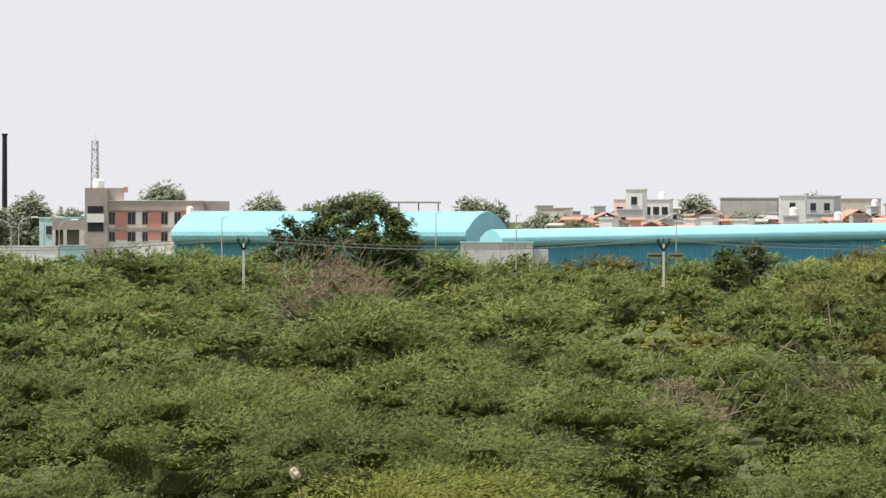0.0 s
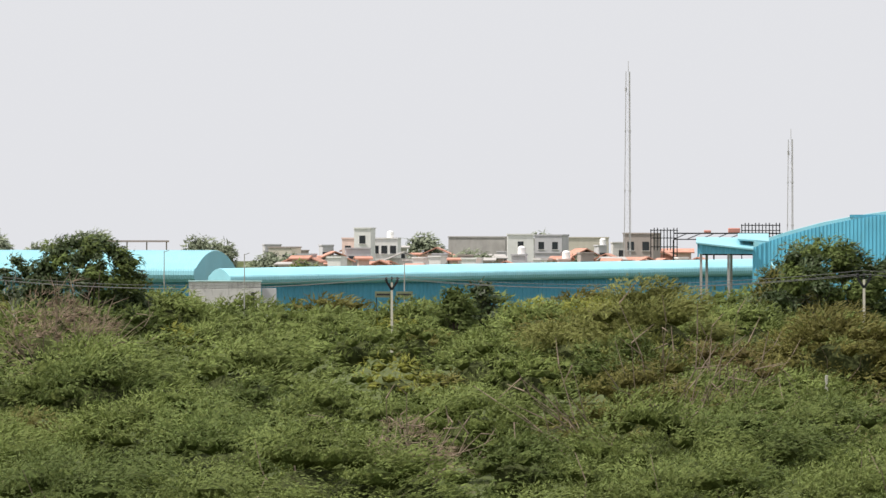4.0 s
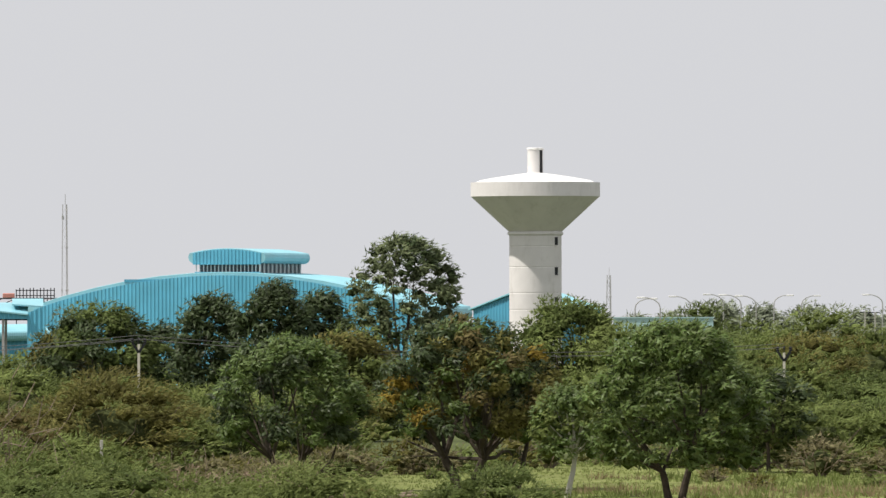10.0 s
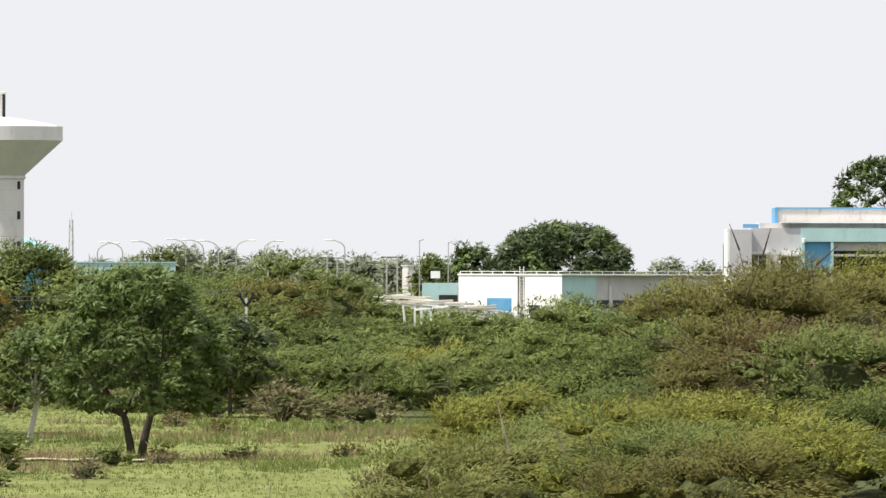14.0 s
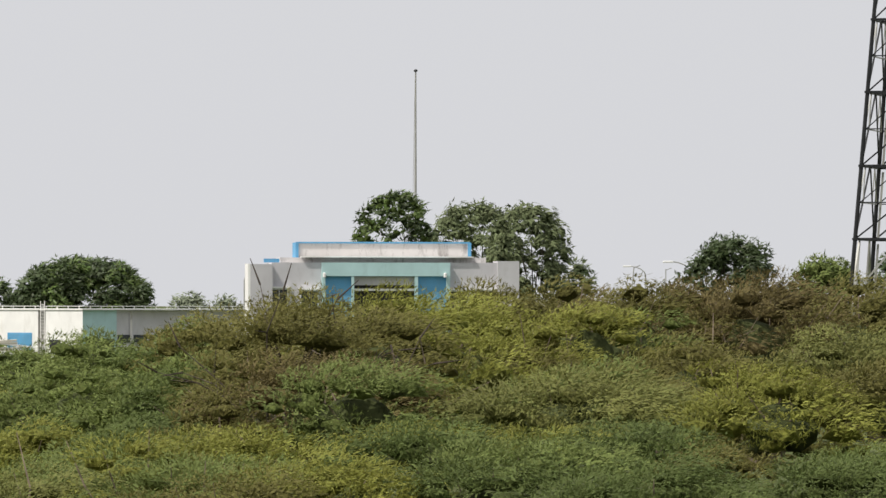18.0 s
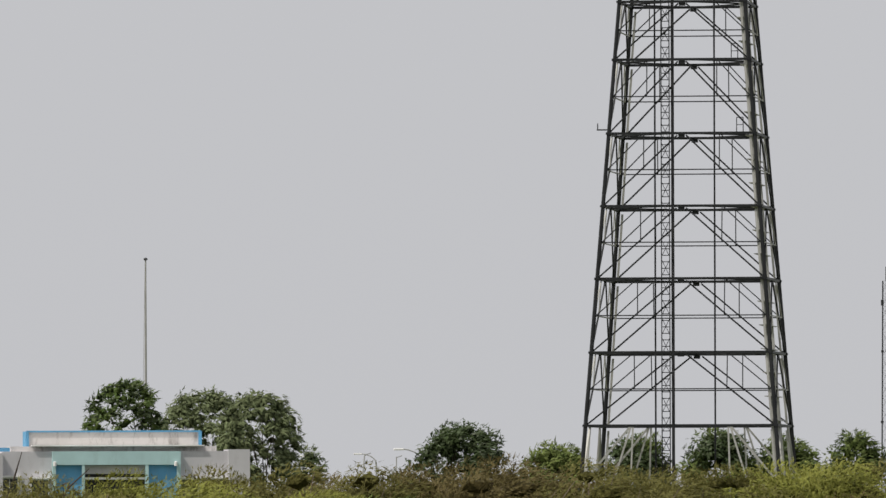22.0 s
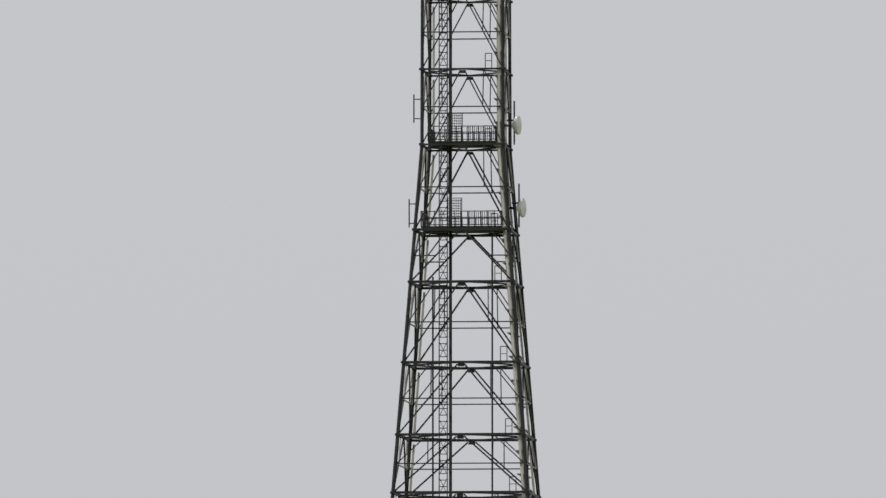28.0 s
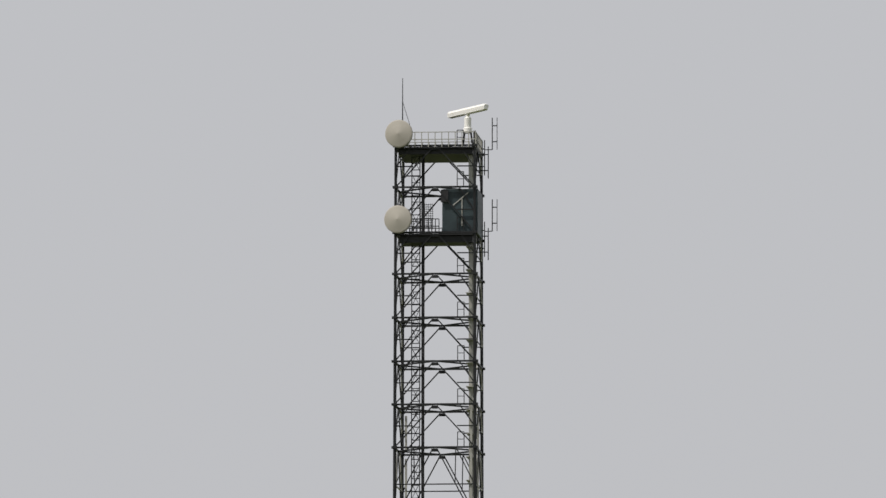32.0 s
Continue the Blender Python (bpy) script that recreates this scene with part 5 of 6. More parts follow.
def apartment_building():
    D = 400.0
    s = D * PX
    root = thing("apartment_building", (*polar(-5.66, D).xy, 0), "unfinished brown and white building with red wall panels", "building", turn=-5.66 / SPREAD)

    def X(px):
        return (px - 278) * s

    def Z(py):
        return level(0.27, D) + (357 - py) * s

    part("stair_tower", boxed(X(150), X(190), -0.8, 7, 0, Z(334)), M_BROWNWALL, root, "grey-brown stair tower")
    for a, b in ((366, 379), (395, 411)):
        part("stair_opening", boxed(X(155), X(183), -0.83, -0.6, Z(b), Z(a)), M_DARK, root, "dark stair opening")
    part("stair_rail", boxed(X(154), X(184), -0.9, -0.75, Z(395), Z(380)), M_WHITE, root, "white stair parapet")
    part("head_room", boxed(X(190) + 0.004, X(219), 1.0, 7, Z(357), Z(334)), M_BROWNWALL, root)
    part("head_fin", boxed(X(219) + 0.004, X(226), 0.4, 3, Z(342), Z(332)), M_REDWALL, root)
    part("main_wall", boxed(X(190) + 0.004, X(358), 0, 10, 0, Z(374)), M_WHITE, root, "white plastered wall")
    part("parapet", boxed(X(184), X(360), -0.35, 10.2, Z(374) + 0.004, Z(357)), M_BROWNWALL, root, "grey-brown parapet")
    part("roof_slab", boxed(X(184), X(360), -0.45, 10.3, Z(357) + 0.004, Z(356)), M_WHITE, root)
    part("side_wing", boxed(X(360) + 0.004, X(406), 2.5, 12, 0, Z(357)), M_BROWNWALL, root, "shaded brown side wing")
    part("floor_band", boxed(X(190), X(358), -0.2, 0.004, Z(409), Z(404)), M_BROWNWALL, root)
    for a, b in ((204, 225), (261, 285), (320, 330)):
        part("red_panel", boxed(X(a), X(b), -0.12, -0.004, Z(425), Z(375)), M_REDWALL, root, "pale red wall panel")
    for a, b in ((193, 203), (226, 239), (252, 261), (285, 296), (309, 319)):
        window(root, X(a), X(b), Z(398), Z(377), 0, M_BROWNWALL)
        window(root, X(a), X(b), Z(428), Z(412), 0, M_BROWNWALL)
    bm = lathe(bmesh.new(), [(0.75, 0), (0.8, 0.3), (0.8, 1.0), (0.5, 1.2), (0.25, 1.25)], 20)
    bm.transform(Matrix.Translation((X(174), 2, Z(334))))
    part("roof_tank", bm, M_WHITE, root, "white plastic roof tank")
    part("tank_pipe", boxed(X(174), X(184), 2, 2.08, Z(334) + 1.0, Z(334) + 1.08), M_WHITE, root)
    bm = lathe(bmesh.new(), [(0.5, 0), (0.5, 1.0), (0.2, 1.15)], 20)
    bm.transform(Matrix.Translation((X(336), -2.5, Z(381))))
    tank = part("porch_tank", bm, M_WHITE, root, "white plastic roof tank")
    part("porch", boxed(X(322), X(352), -4, -0.5, 0, Z(381)), M_PINKWALL, root, "pink rendered porch")
    part("annex", boxed(X(92), X(150) - 0.004, 0.5, 8, Z(408), Z(391)), M_BROWNWALL, root, "grey-brown annex roof band")
    for a, b in ((92, 98), (112, 118), (140, 150)):
        part("annex_pier", boxed(X(a), X(b), 0.5, 7.5, 0, Z(408) - 0.004), M_OFFWHITE, root)
    part("annex_back", boxed(X(98), X(140), 4, 4.3, 0, Z(408) - 0.01), M_CREAM, root)


apartment_building()


# ---- the steel radio tower ----
def radio_tower():
    D = 178.0
    p = polar(50.10, D)
    z0 = ground_z(p.x, p.y)
    root = thing("radio_tower", (p.x, p.y, 0), "tall tapering steel lattice tower with platforms and dishes", "tower", turn=50.1 / SPREAD + 5.2)
    levels = [11.70, 16.17, 20.68, 25.12, 29.57, 34.10, 37.66, 42.11, 47.08, 50.31, 55.58, 60.23, 64.79, 67.45, 70.12, 72.83, 75.54, 78.11, 80.93, 83.51]
    neck = 55.58

    def hw(z):
        return 2.5 + max(0.0, neck - z) * 0.0757 - max(0.0, z - 70) * 0.004

    corners = ((-1, -1), (1, -1), (1, 1), (-1, 1))
    for sx, sy in corners:
        bm = bmesh.new()
        tube(bm, [(sx * hw(z), sy * hw(z), z) for z in (z0 - 0.2, neck, 84.4)], [0.145, 0.115, 0.09], 8)
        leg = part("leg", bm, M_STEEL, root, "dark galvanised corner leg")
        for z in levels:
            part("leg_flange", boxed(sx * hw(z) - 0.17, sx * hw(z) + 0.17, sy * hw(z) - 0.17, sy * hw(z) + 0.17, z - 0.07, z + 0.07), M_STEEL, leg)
        # Strips of pale steel paint a sunlit edge along three legs.
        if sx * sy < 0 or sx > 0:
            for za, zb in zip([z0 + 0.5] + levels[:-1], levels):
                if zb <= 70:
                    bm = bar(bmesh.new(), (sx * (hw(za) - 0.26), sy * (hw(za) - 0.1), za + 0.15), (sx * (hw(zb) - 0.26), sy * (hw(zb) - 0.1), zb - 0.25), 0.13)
                    part("angle_plate", bm, M_STEEL_PALE, leg, "pale angle plate painting a sunlit leg edge")
        part("footing", boxed(sx * hw(z0) - 0.9, sx * hw(z0) + 0.9, sy * hw(z0) - 0.9, sy * hw(z0) + 0.9, z0 - 0.3, z0 + 0.5), M_POLE, root, "concrete footing")

    def face_point(f, u, z):
        """A point on face f (0 front, then round), u from -1 to 1 along it."""
        h = hw(z)
        (ax, ay), (bx, by) = corners[f], corners[(f + 1) % 4]
        k = (u + 1) / 2
        return Vector(((ax + (bx - ax) * k) * h, (ay + (by - ay) * k) * h, z))

    for f in range(4):
        # Side faces take the pale steel so their struts are coloured as sunlit.
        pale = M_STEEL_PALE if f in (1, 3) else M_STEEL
        for i, z in enumerate(levels):
            bm = bmesh.new()
            w = 0.155 if z < neck else 0.11
            bar(bm, face_point(f, -1, z), face_point(f, 1, z), w)
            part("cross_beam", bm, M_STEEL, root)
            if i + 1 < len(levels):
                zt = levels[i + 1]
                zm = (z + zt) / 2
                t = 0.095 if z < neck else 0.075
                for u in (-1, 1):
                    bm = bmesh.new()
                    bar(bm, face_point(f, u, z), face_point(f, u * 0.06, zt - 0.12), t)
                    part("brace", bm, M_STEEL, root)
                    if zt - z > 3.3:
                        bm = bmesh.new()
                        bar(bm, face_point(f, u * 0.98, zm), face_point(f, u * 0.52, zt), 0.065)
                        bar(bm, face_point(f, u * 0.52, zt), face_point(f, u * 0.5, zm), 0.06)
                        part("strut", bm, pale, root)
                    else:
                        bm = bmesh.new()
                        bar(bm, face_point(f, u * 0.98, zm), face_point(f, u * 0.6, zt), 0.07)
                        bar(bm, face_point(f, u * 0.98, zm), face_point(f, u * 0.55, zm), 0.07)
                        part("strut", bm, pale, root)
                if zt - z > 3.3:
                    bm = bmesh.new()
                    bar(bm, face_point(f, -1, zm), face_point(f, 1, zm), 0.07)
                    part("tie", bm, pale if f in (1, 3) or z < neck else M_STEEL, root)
                q = face_point(f, 0, zt)
                nx, ny = ((0, -1), (1, 0), (0, 1), (-1, 0))[f]
                bm = boxed(q.x - (0.2 if nx == 0 else 0.04), q.x + (0.2 if nx == 0 else 0.04), q.y - (0.2 if ny == 0 else 0.04), q.y + (0.2 if ny == 0 else 0.04), zt - 0.27, zt - 0.08)
                part("gusset", bm, M_STEEL, root)
        for u in (-1, 1):
            bm = bmesh.new()
            bar(bm, face_point(f, u * 0.52, levels[0]), face_point(f, u * 0.97, levels[0] - 3.4), 0.12)
            bar(bm, face_point(f, u * 0.52, levels[0]), face_point(f, u * 0.97, z0 + 0.6), 0.11)
            bar(bm, face_point(f, u * 0.5, levels[0]), face_point(f, u * 0.5, z0), 0.1)
            part("brace", bm, M_STEEL_PALE, root, "pale galvanised base brace")
    # horizontal plan bracing
    for z in levels[::1]:
        bm = bmesh.new()
        for f in range(4):
            bar(bm, face_point(f, 0, z), face_point((f + 1) % 4, 0, z), 0.09)
        part("plan_brace", bm, M_STEEL, root)
    # climbing ladder and cable runs
    lad = part("ladder", boxed(-1.62, -1.56, -0.9, -0.84, z0, 83.5), M_STEEL, root, "steel climbing ladder")
    part("rail", boxed(-1.12, -1.06, -0.9, -0.84, z0, 83.5), M_STEEL, lad)
    bm = bmesh.new()
    z = z0 + 0.5
    k = 0
    while z < 83:
        box(bm, -1.56, -1.12, -0.89, -0.85, z, z + 0.05)
        if k % 3 == 0:
            bar(bm, (-1.56, -0.87, z), (-1.12, -0.87, z + 0.9), 0.035)
            bar(bm, (-1.12, -0.87, z), (-1.56, -0.87, z + 0.9), 0.035)
        z += 0.4
        k += 1
    tagged(part("rung_set", bm, M_STEEL, lad), kind="stuff")
    part("cable_run", boxed(-0.98, -0.80, -0.95, -0.8, z0, 83.5), M_DARK, root, "thick black cable run")
    for x, top in ((-1.95, 47.5), (1.72, 50.0)):
        bm = bmesh.new()
        bar(bm, (x, -1.2, z0), (x, -1.2, top), 0.11, sides=8)
        part("riser_pipe", bm, M_STEEL, root, "grey riser pipe")
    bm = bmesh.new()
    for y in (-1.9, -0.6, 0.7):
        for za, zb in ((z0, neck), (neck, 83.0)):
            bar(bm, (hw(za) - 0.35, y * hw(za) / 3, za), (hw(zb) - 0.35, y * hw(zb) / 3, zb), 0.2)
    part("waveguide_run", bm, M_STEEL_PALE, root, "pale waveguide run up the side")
    z = 12.0
    bm = bmesh.new()
    while z < 81:
        h = hw(z)
        box(bm, h - 0.6, h - 0.15, -h + 0.3, h * 0.5, z, z + 0.05)
        z += 1.45
    tagged(part("bracket_run", bm, M_STEEL_PALE, root), kind="stuff")
    for z in levels[4:]:
        h = hw(z)
        bm = bmesh.new()
        for x in (h - 1.1, h - 0.7):
            bar(bm, (x, -h + 0.1, z), (x, -h + 0.1, z + 0.95), 0.05)
        bar(bm, (h - 1.1, -h + 0.1, z + 0.95), (h - 0.7, -h + 0.1, z + 0.95), 0.05)
        bar(bm, (h - 1.1, -h + 0.1, z + 0.5), (h - 0.7, -h + 0.1, z + 0.5), 0.04)
        part("hoop_rail", bm, M_STEEL, root)

    # platforms
    def platform(z, x0, x1, y0, y1, front=None, steel=M_STEEL):
        deck = part("platform_deck", boxed(x0, x1, y0, y1, z + 0.13, z + 0.22), M_STEEL, root, "grating platform deck")
        for y in (y0, y1):
            bm = bmesh.new()
            xe = front if front is not None and y == y0 else x1
            for hz in (0.48, 0.93):
                bar(bm, (x0, y, z + 0.2 + hz), (xe, y, z + 0.2 + hz), 0.05)
            part("guard_rail", bm, steel, deck)
            for k in range(13):
                x = x0 + (xe - x0) * k / 12
                part("guard_post", boxed(x - 0.025, x + 0.025, y - 0.025, y + 0.025, z + 0.2, z + 1.15), steel, deck)
        for x in (x0, x1):
            bm = bmesh.new()
            for hz in (0.48, 0.93):
                bar(bm, (x, y0, z + 0.2 + hz), (x, y1, z + 0.2 + hz), 0.05)
            part("guard_rail", bm, steel, deck)
            for k in range(1, 8):
                y = y0 + (y1 - y0) * k / 8
                part("guard_post", boxed(x - 0.025, x + 0.025, y - 0.025, y + 0.025, z + 0.2, z + 1.15), steel, deck)
        return deck

    for z in (50.31, 55.58):
        h = hw(z)
        platform(z, -h + 0.35, h - 0.5, -h + 0.2, h - 0.2)
        gate = part("mesh_gate", boxed(-0.9, -0.85, -h + 0.1, -h + 0.16, z + 0.1, z + 1.95), M_STEEL, root, "steel mesh gate")
        part("gate_stile", boxed(-0.05, 0.0, -h + 0.1, -h + 0.16, z + 0.1, z + 1.95), M_STEEL, gate)
        bm = bmesh.new()
        for k in range(12):
            zz = z + 0.15 + k * 0.16
            box(bm, -0.85, -0.05, -h + 0.11, -h + 0.15, zz, zz + 0.035)
        for k in range(6):
            x = -0.77 + k * 0.13
            box(bm, x, x + 0.03, -h + 0.12, -h + 0.14, z + 0.1, z + 1.9)
        part("mesh_infill", bm, M_STEEL, gate)
        screen = part("mesh_screen", boxed(0.35, 0.4, -h + 0.22, -h + 0.28, z + 0.25, z + 1.1), M_STEEL, root, "close-barred steel screen")
        bm = bmesh.new()
        for k in range(12):
            x = 0.45 + k * 0.13
            box(bm, x, x + 0.035, -h + 0.23, -h + 0.27, z + 0.25, z + 1.1)
        part("screen_bars", bm, M_STEEL, screen)
    platform(77.8, -2.45, 2.45, -2.55, 2.4, 0.25)
    platform(83.2, -2.5, 2.5, -2.55, 2.5, None, M_STEEL_PALE)
    part("underdeck", boxed(-2.2, 2.3, -2.3, -0.2, 77.5, 77.9), M_STEEL, root, "dark underside of the cabin platform")
    part("underdeck", boxed(-2.3, 2.3, -2.3, 2.2, 83.0, 83.3), M_STEEL, root, "underside of the top platform")
    cab = part("equipment_cabin", boxed(0.42, 2.62, -2.28, 1.0, 78.03, 80.82, bevel=0.04), M_CABIN, root, "dark slate clad equipment cabin")
    bm = bmesh.new()
    bar(bm, (1.65, -2.29, 78.5), (1.65, -2.29, 80.2), 0.06)
    bar(bm, (1.1, -2.29, 79.8), (2.05, -2.29, 80.6), 0.06)
    part("conduit", bm, M_STEEL_PALE, cab, "pale conduit")
    part("vent_box", boxed(0.35, 0.8, -2.45, -2.25, 80.0, 80.75), M_DARK, cab, "dark wall vent")
    gate = part("mesh_gate", boxed(-0.95, -0.9, -2.6, -2.54, 78.3, 79.9), M_STEEL, root, "steel mesh gate")
    bm = bmesh.new()
    for k in range(11):
        box(bm, -0.9, -0.1, -2.59, -2.55, 78.4 + k * 0.14, 78.43 + k * 0.14)
    for k in range(7):
        box(bm, -0.88 + k * 0.12, -0.855 + k * 0.12, -2.58, -2.56, 78.3, 79.9)
    part("mesh_infill", bm, M_STEEL, gate)

    # dishes
    def dish(name, x, y, z, r, turn, label, deep=0.55, shell=None):
        m = Matrix.Translation((x, y, z)) @ Matrix.Rotation(radians(turn), 4, "Z") @ Matrix.Rotation(radians(90), 4, "X")
        prof = [(0.03 * r, 0.30 * r), (0.5 * r, 0.22 * r), (0.93 * r, 0.13 * r), (r, 0.1 * r), (r, -0.12 * r), (r * 0.95, -0.16 * r), (r * 0.55, -0.45 * r), (0.15 * r, -deep * r)]
        bm = lathe(bmesh.new(), prof, 40)
        bm.transform(m)
        ob = part(name, bm, shell or M_DISH, root, label)
        bm = bmesh.new()
        bar(bm, (0, 0, -deep * r - 0.5), (0, 0, -deep * r + 0.05), 0.16, sides=8)
        bm.transform(m)
        part("bracket", bm, M_STEEL, ob)
        return ob

    dish("dish_antenna", -2.18, -3.2, 84.17, 0.86, -10, "round cream dish antenna on the corner leg")
    dish("dish_antenna", -2.23, -3.2, 78.85, 0.86, -10, "round cream dish antenna on the corner leg")
    for z in (51.75, 56.86):
        dish("drum_antenna", hw(z) + 0.78, -0.8, z, 0.58, 78, "white drum antenna on the side", 0.7, M_WHITE)
        bm = bmesh.new()
        bar(bm, (hw(z) + 0.1, -0.8, z + 0.3), (hw(z) + 0.6, -0.8, z + 0.3), 0.1)
        bar(bm, (hw(z) + 0.55, -0.8, z - 1.2), (hw(z) + 0.55, -0.8, z + 1.5), 0.1, sides=8)
        part("mount", bm, M_STEEL, root)
        bm = bmesh.new()
        x = -hw(z) - 0.55
        za = z - 1.25 if z < neck else z + 0.1
        bar(bm, (x, -2, za), (x, -2, za + 1.75), 0.09, sides=6)
        bar(bm, (x, -2, za + 0.25), (-hw(z), -2, za + 0.25), 0.06)
        bar(bm, (x, -2, za + 1.45), (-hw(z), -2, za + 1.45), 0.06)
        part("whip_antenna", bm, M_STEEL, root, "stub antenna on side arms")
    h = hw(29.8)
    bm = bmesh.new()
    bar(bm, (-h, -h, 29.8), (-h - 0.75, -h, 29.8), 0.08)
    bar(bm, (-h - 0.7, -h, 29.8), (-h - 0.7, -h, 30.2), 0.06)
    part("side_arm", bm, M_STEEL, root)
    for zb in (81.9, 76.8):
        for k, (x, a, b) in enumerate(((2.72, 0.2, 2.4), (2.95, 0.0, 2.0), (3.2, 1.8, 3.8))):
            bm = bmesh.new()
            bar(bm, (x, 1.5, zb + a), (x, 1.5, zb + b), 0.07, sides=6)
            for q in (0.25, 0.75):
                zz = zb + a + (b - a) * q
                bar(bm, (x if k < 2 else x, 1.5, zz), (x + (0.3 if k == 2 else -0.7), 1.5, zz), 0.06)
                if k == 2:
                    bar(bm, (x + 0.3, 1.5, zz - 0.5), (x + 0.3, 1.5, zz + 0.5), 0.04)
            if k == 2:
                bar(bm, (x, 1.5, zb + a), (2.7, 1.5, zb + a), 0.05)
            part("dipole_antenna", bm, M_STEEL, root, "dipole antenna on a bracket")
    # radar on top
    bm = lathe(bmesh.new(), [(0.3, 0), (0.3, 0.35), (0.24, 0.4), (0.24, 1.1), (0.14, 1.2), (0.14, 1.42)], 20)
    bm.transform(Matrix.Translation((1.95, -1.7, 84.35)) @ Matrix.Diagonal((0.9, 0.9, 0.85, 1)))
    ped = part("radar_pedestal", bm, M_WHITE, root, "white radar motor housing")
    for sx in (-1, 1):
        for sy in (-1, 1):
            bm = bmesh.new()
            bar(bm, (1.95 + sx * 0.28, -1.7 + sy * 0.28, 83.7), (1.95 + sx * 0.2, -1.7 + sy * 0.2, 84.4), 0.08)
            part("radar_leg", bm, M_STEEL, ped)
    bm = bmesh.new()
    ring = [(-0.17, -0.16), (0.12, -0.2), (0.2, -0.05), (0.2, 0.12), (0.1, 0.2), (-0.12, 0.2), (-0.2, 0.08)]
    ends = []
    for x, k in ((-2.43, 0.8), (-2.32, 1), (2.32, 1), (2.43, 0.8)):
        ends.append([bm.verts.new((x, y * k, z * k)) for y, z in ring])
    for a, b in zip(ends, ends[1:]):
        for i in range(len(ring)):
            j = (i + 1) % len(ring)
            bm.faces.new((a[i], a[j], b[j], b[i]))
    bm.faces.new(ends[0])
    bm.faces.new(ends[-1][::-1])
    bm.transform(Matrix.Translation((1.95, -1.7, 85.72)) @ Matrix.Rotation(radians(-57), 4, "Z"))
    part("radar_scanner", bm, M_WHITE, root, "long white radar scanner bar")
    bm = bmesh.new()
    bar(bm, (-2.05, -2.2, 84.0), (-2.05, -2.2, 87.75), 0.09, 0.04, sides=8)
    bar(bm, (-2.05, -2.2, 86.3), (-1.5, -2.2, 84.5), 0.03)
    part("lightning_rod", bm, M_STEEL, root, "thin lightning rod with a stay")


radio_tower()


# ---- masts, poles, lamps ----
def lattice_mast(az, d, el_top, width_b, width_t, label, mat, name="lattice_mast", panels=24, bar_w=0.09, brace=0.05, z=0.0):
    """A slim three-legged lattice mast."""
    p = polar(az, d)
    root = thing(name, (p.x, p.y, z), label, "mast", turn=az / SPREAD + 20)
    top = level(el_top, d) - z
    pts = [(math.sin(k * 2.0944), math.cos(k * 2.0944)) for k in range(3)]

    def q(k, zz):
        r = (width_b + (width_t - width_b) * zz / top) / 2
        return Vector((pts[k % 3][0] * r, pts[k % 3][1] * r, zz))

    for k in range(3):
        part("leg", bar(bmesh.new(), q(k, 0), q(k, top), bar_w), mat, root)
        bm = bmesh.new()
        for i in range(panels):
            a, b = top * i / panels, top * (i + 1) / panels
            bar(bm, q(k, a), q(k + 1, b), brace)
            bar(bm, q(k, b), q(k + 1, b), brace)
        tagged(part("bracing", bm, mat, root), kind="stuff")
    part("tip", bar(bmesh.new(), (0, 0, top), (0, 0, top + 1.5), 0.06), mat, root)
    part("aerial", boxed(-0.5, -0.28, -0.12, 0.12, top * 0.93 - 0.5, top * 0.93 + 0.1), mat, root)
    for k in range(3):
        for f in (0.25, 0.5, 0.75):
            e = q(k, top * f)
            part("joint", boxed(e.x - bar_w, e.x + bar_w, e.y - bar_w, e.y + bar_w, e.z - 0.12, e.z + 0.12), mat, root)
    return root


lattice_mast(9.05, 420, 3.62, 1.3, 0.7, "tall slim grey lattice mast above the town", M_MAST, panels=26, bar_w=0.085, brace=0.014)
lattice_mast(12.27, 410, 2.28, 1.2, 0.75, "slim grey lattice mast beside the hall", M_MAST, panels=18, bar_w=0.085, brace=0.014)
lattice_mast(-6.88, 650, 1.46, 2.6, 1.7, "pale telecom lattice tower behind the building", M_MAST, panels=14, bar_w=0.22, brace=0.13)
lattice_mast(23.04, 560, 0.86, 1.5, 0.8, "small pale lattice mast on the skyline", M_MAST, panels=12, bar_w=0.12, brace=0.045)
lattice_mast(54.0, 300, 4.05, 1.1, 0.62, "slim dark lattice mast beyond the tower", M_STEEL, panels=22, bar_w=0.11, brace=0.016)
m6 = polar(54.2, 290)
root = thing("telescopic_mast", (m6.x, m6.y, 0), "white leaning telescopic mast with a lamp head", "mast", turn=15)
zt = level(2.55, 290)
for k, (a, b, w) in enumerate(((0, 0.55, 0.5), (0.55, 0.8, 0.4), (0.8, 1.0, 0.28))):
    part("mast_section", bar(bmesh.new(), (1.4 * (1 - a), 0, zt * a), (1.4 * (1 - b), 0, zt * b), w, sides=8), M_WHITE, root)
    part("section_clamp", boxed(1.4 * (1 - b) - 0.35, 1.4 * (1 - b) + 0.35, -0.3, 0.3, zt * b - 0.25, zt * b + 0.1), M_STEEL, root)
part("lamp_head", boxed(-0.2, 0.45, -0.3, 0.3, zt + 0.2, zt + 0.8), M_WHITE, root)

p = polar(-8.68, 600)
root = thing("chimney", (p.x, p.y, 0), "tall dark slim factory chimney", "chimney")
part("flue", lathe(bmesh.new(), [(0.62, 0), (0.5, level(1.56, 600))], 20), M_STEEL, root)
part("chimney_cap", lathe(bmesh.new(), [(0.62, level(1.56, 600)), (0.66, level(1.6, 600))], 20), M_STEEL, root)

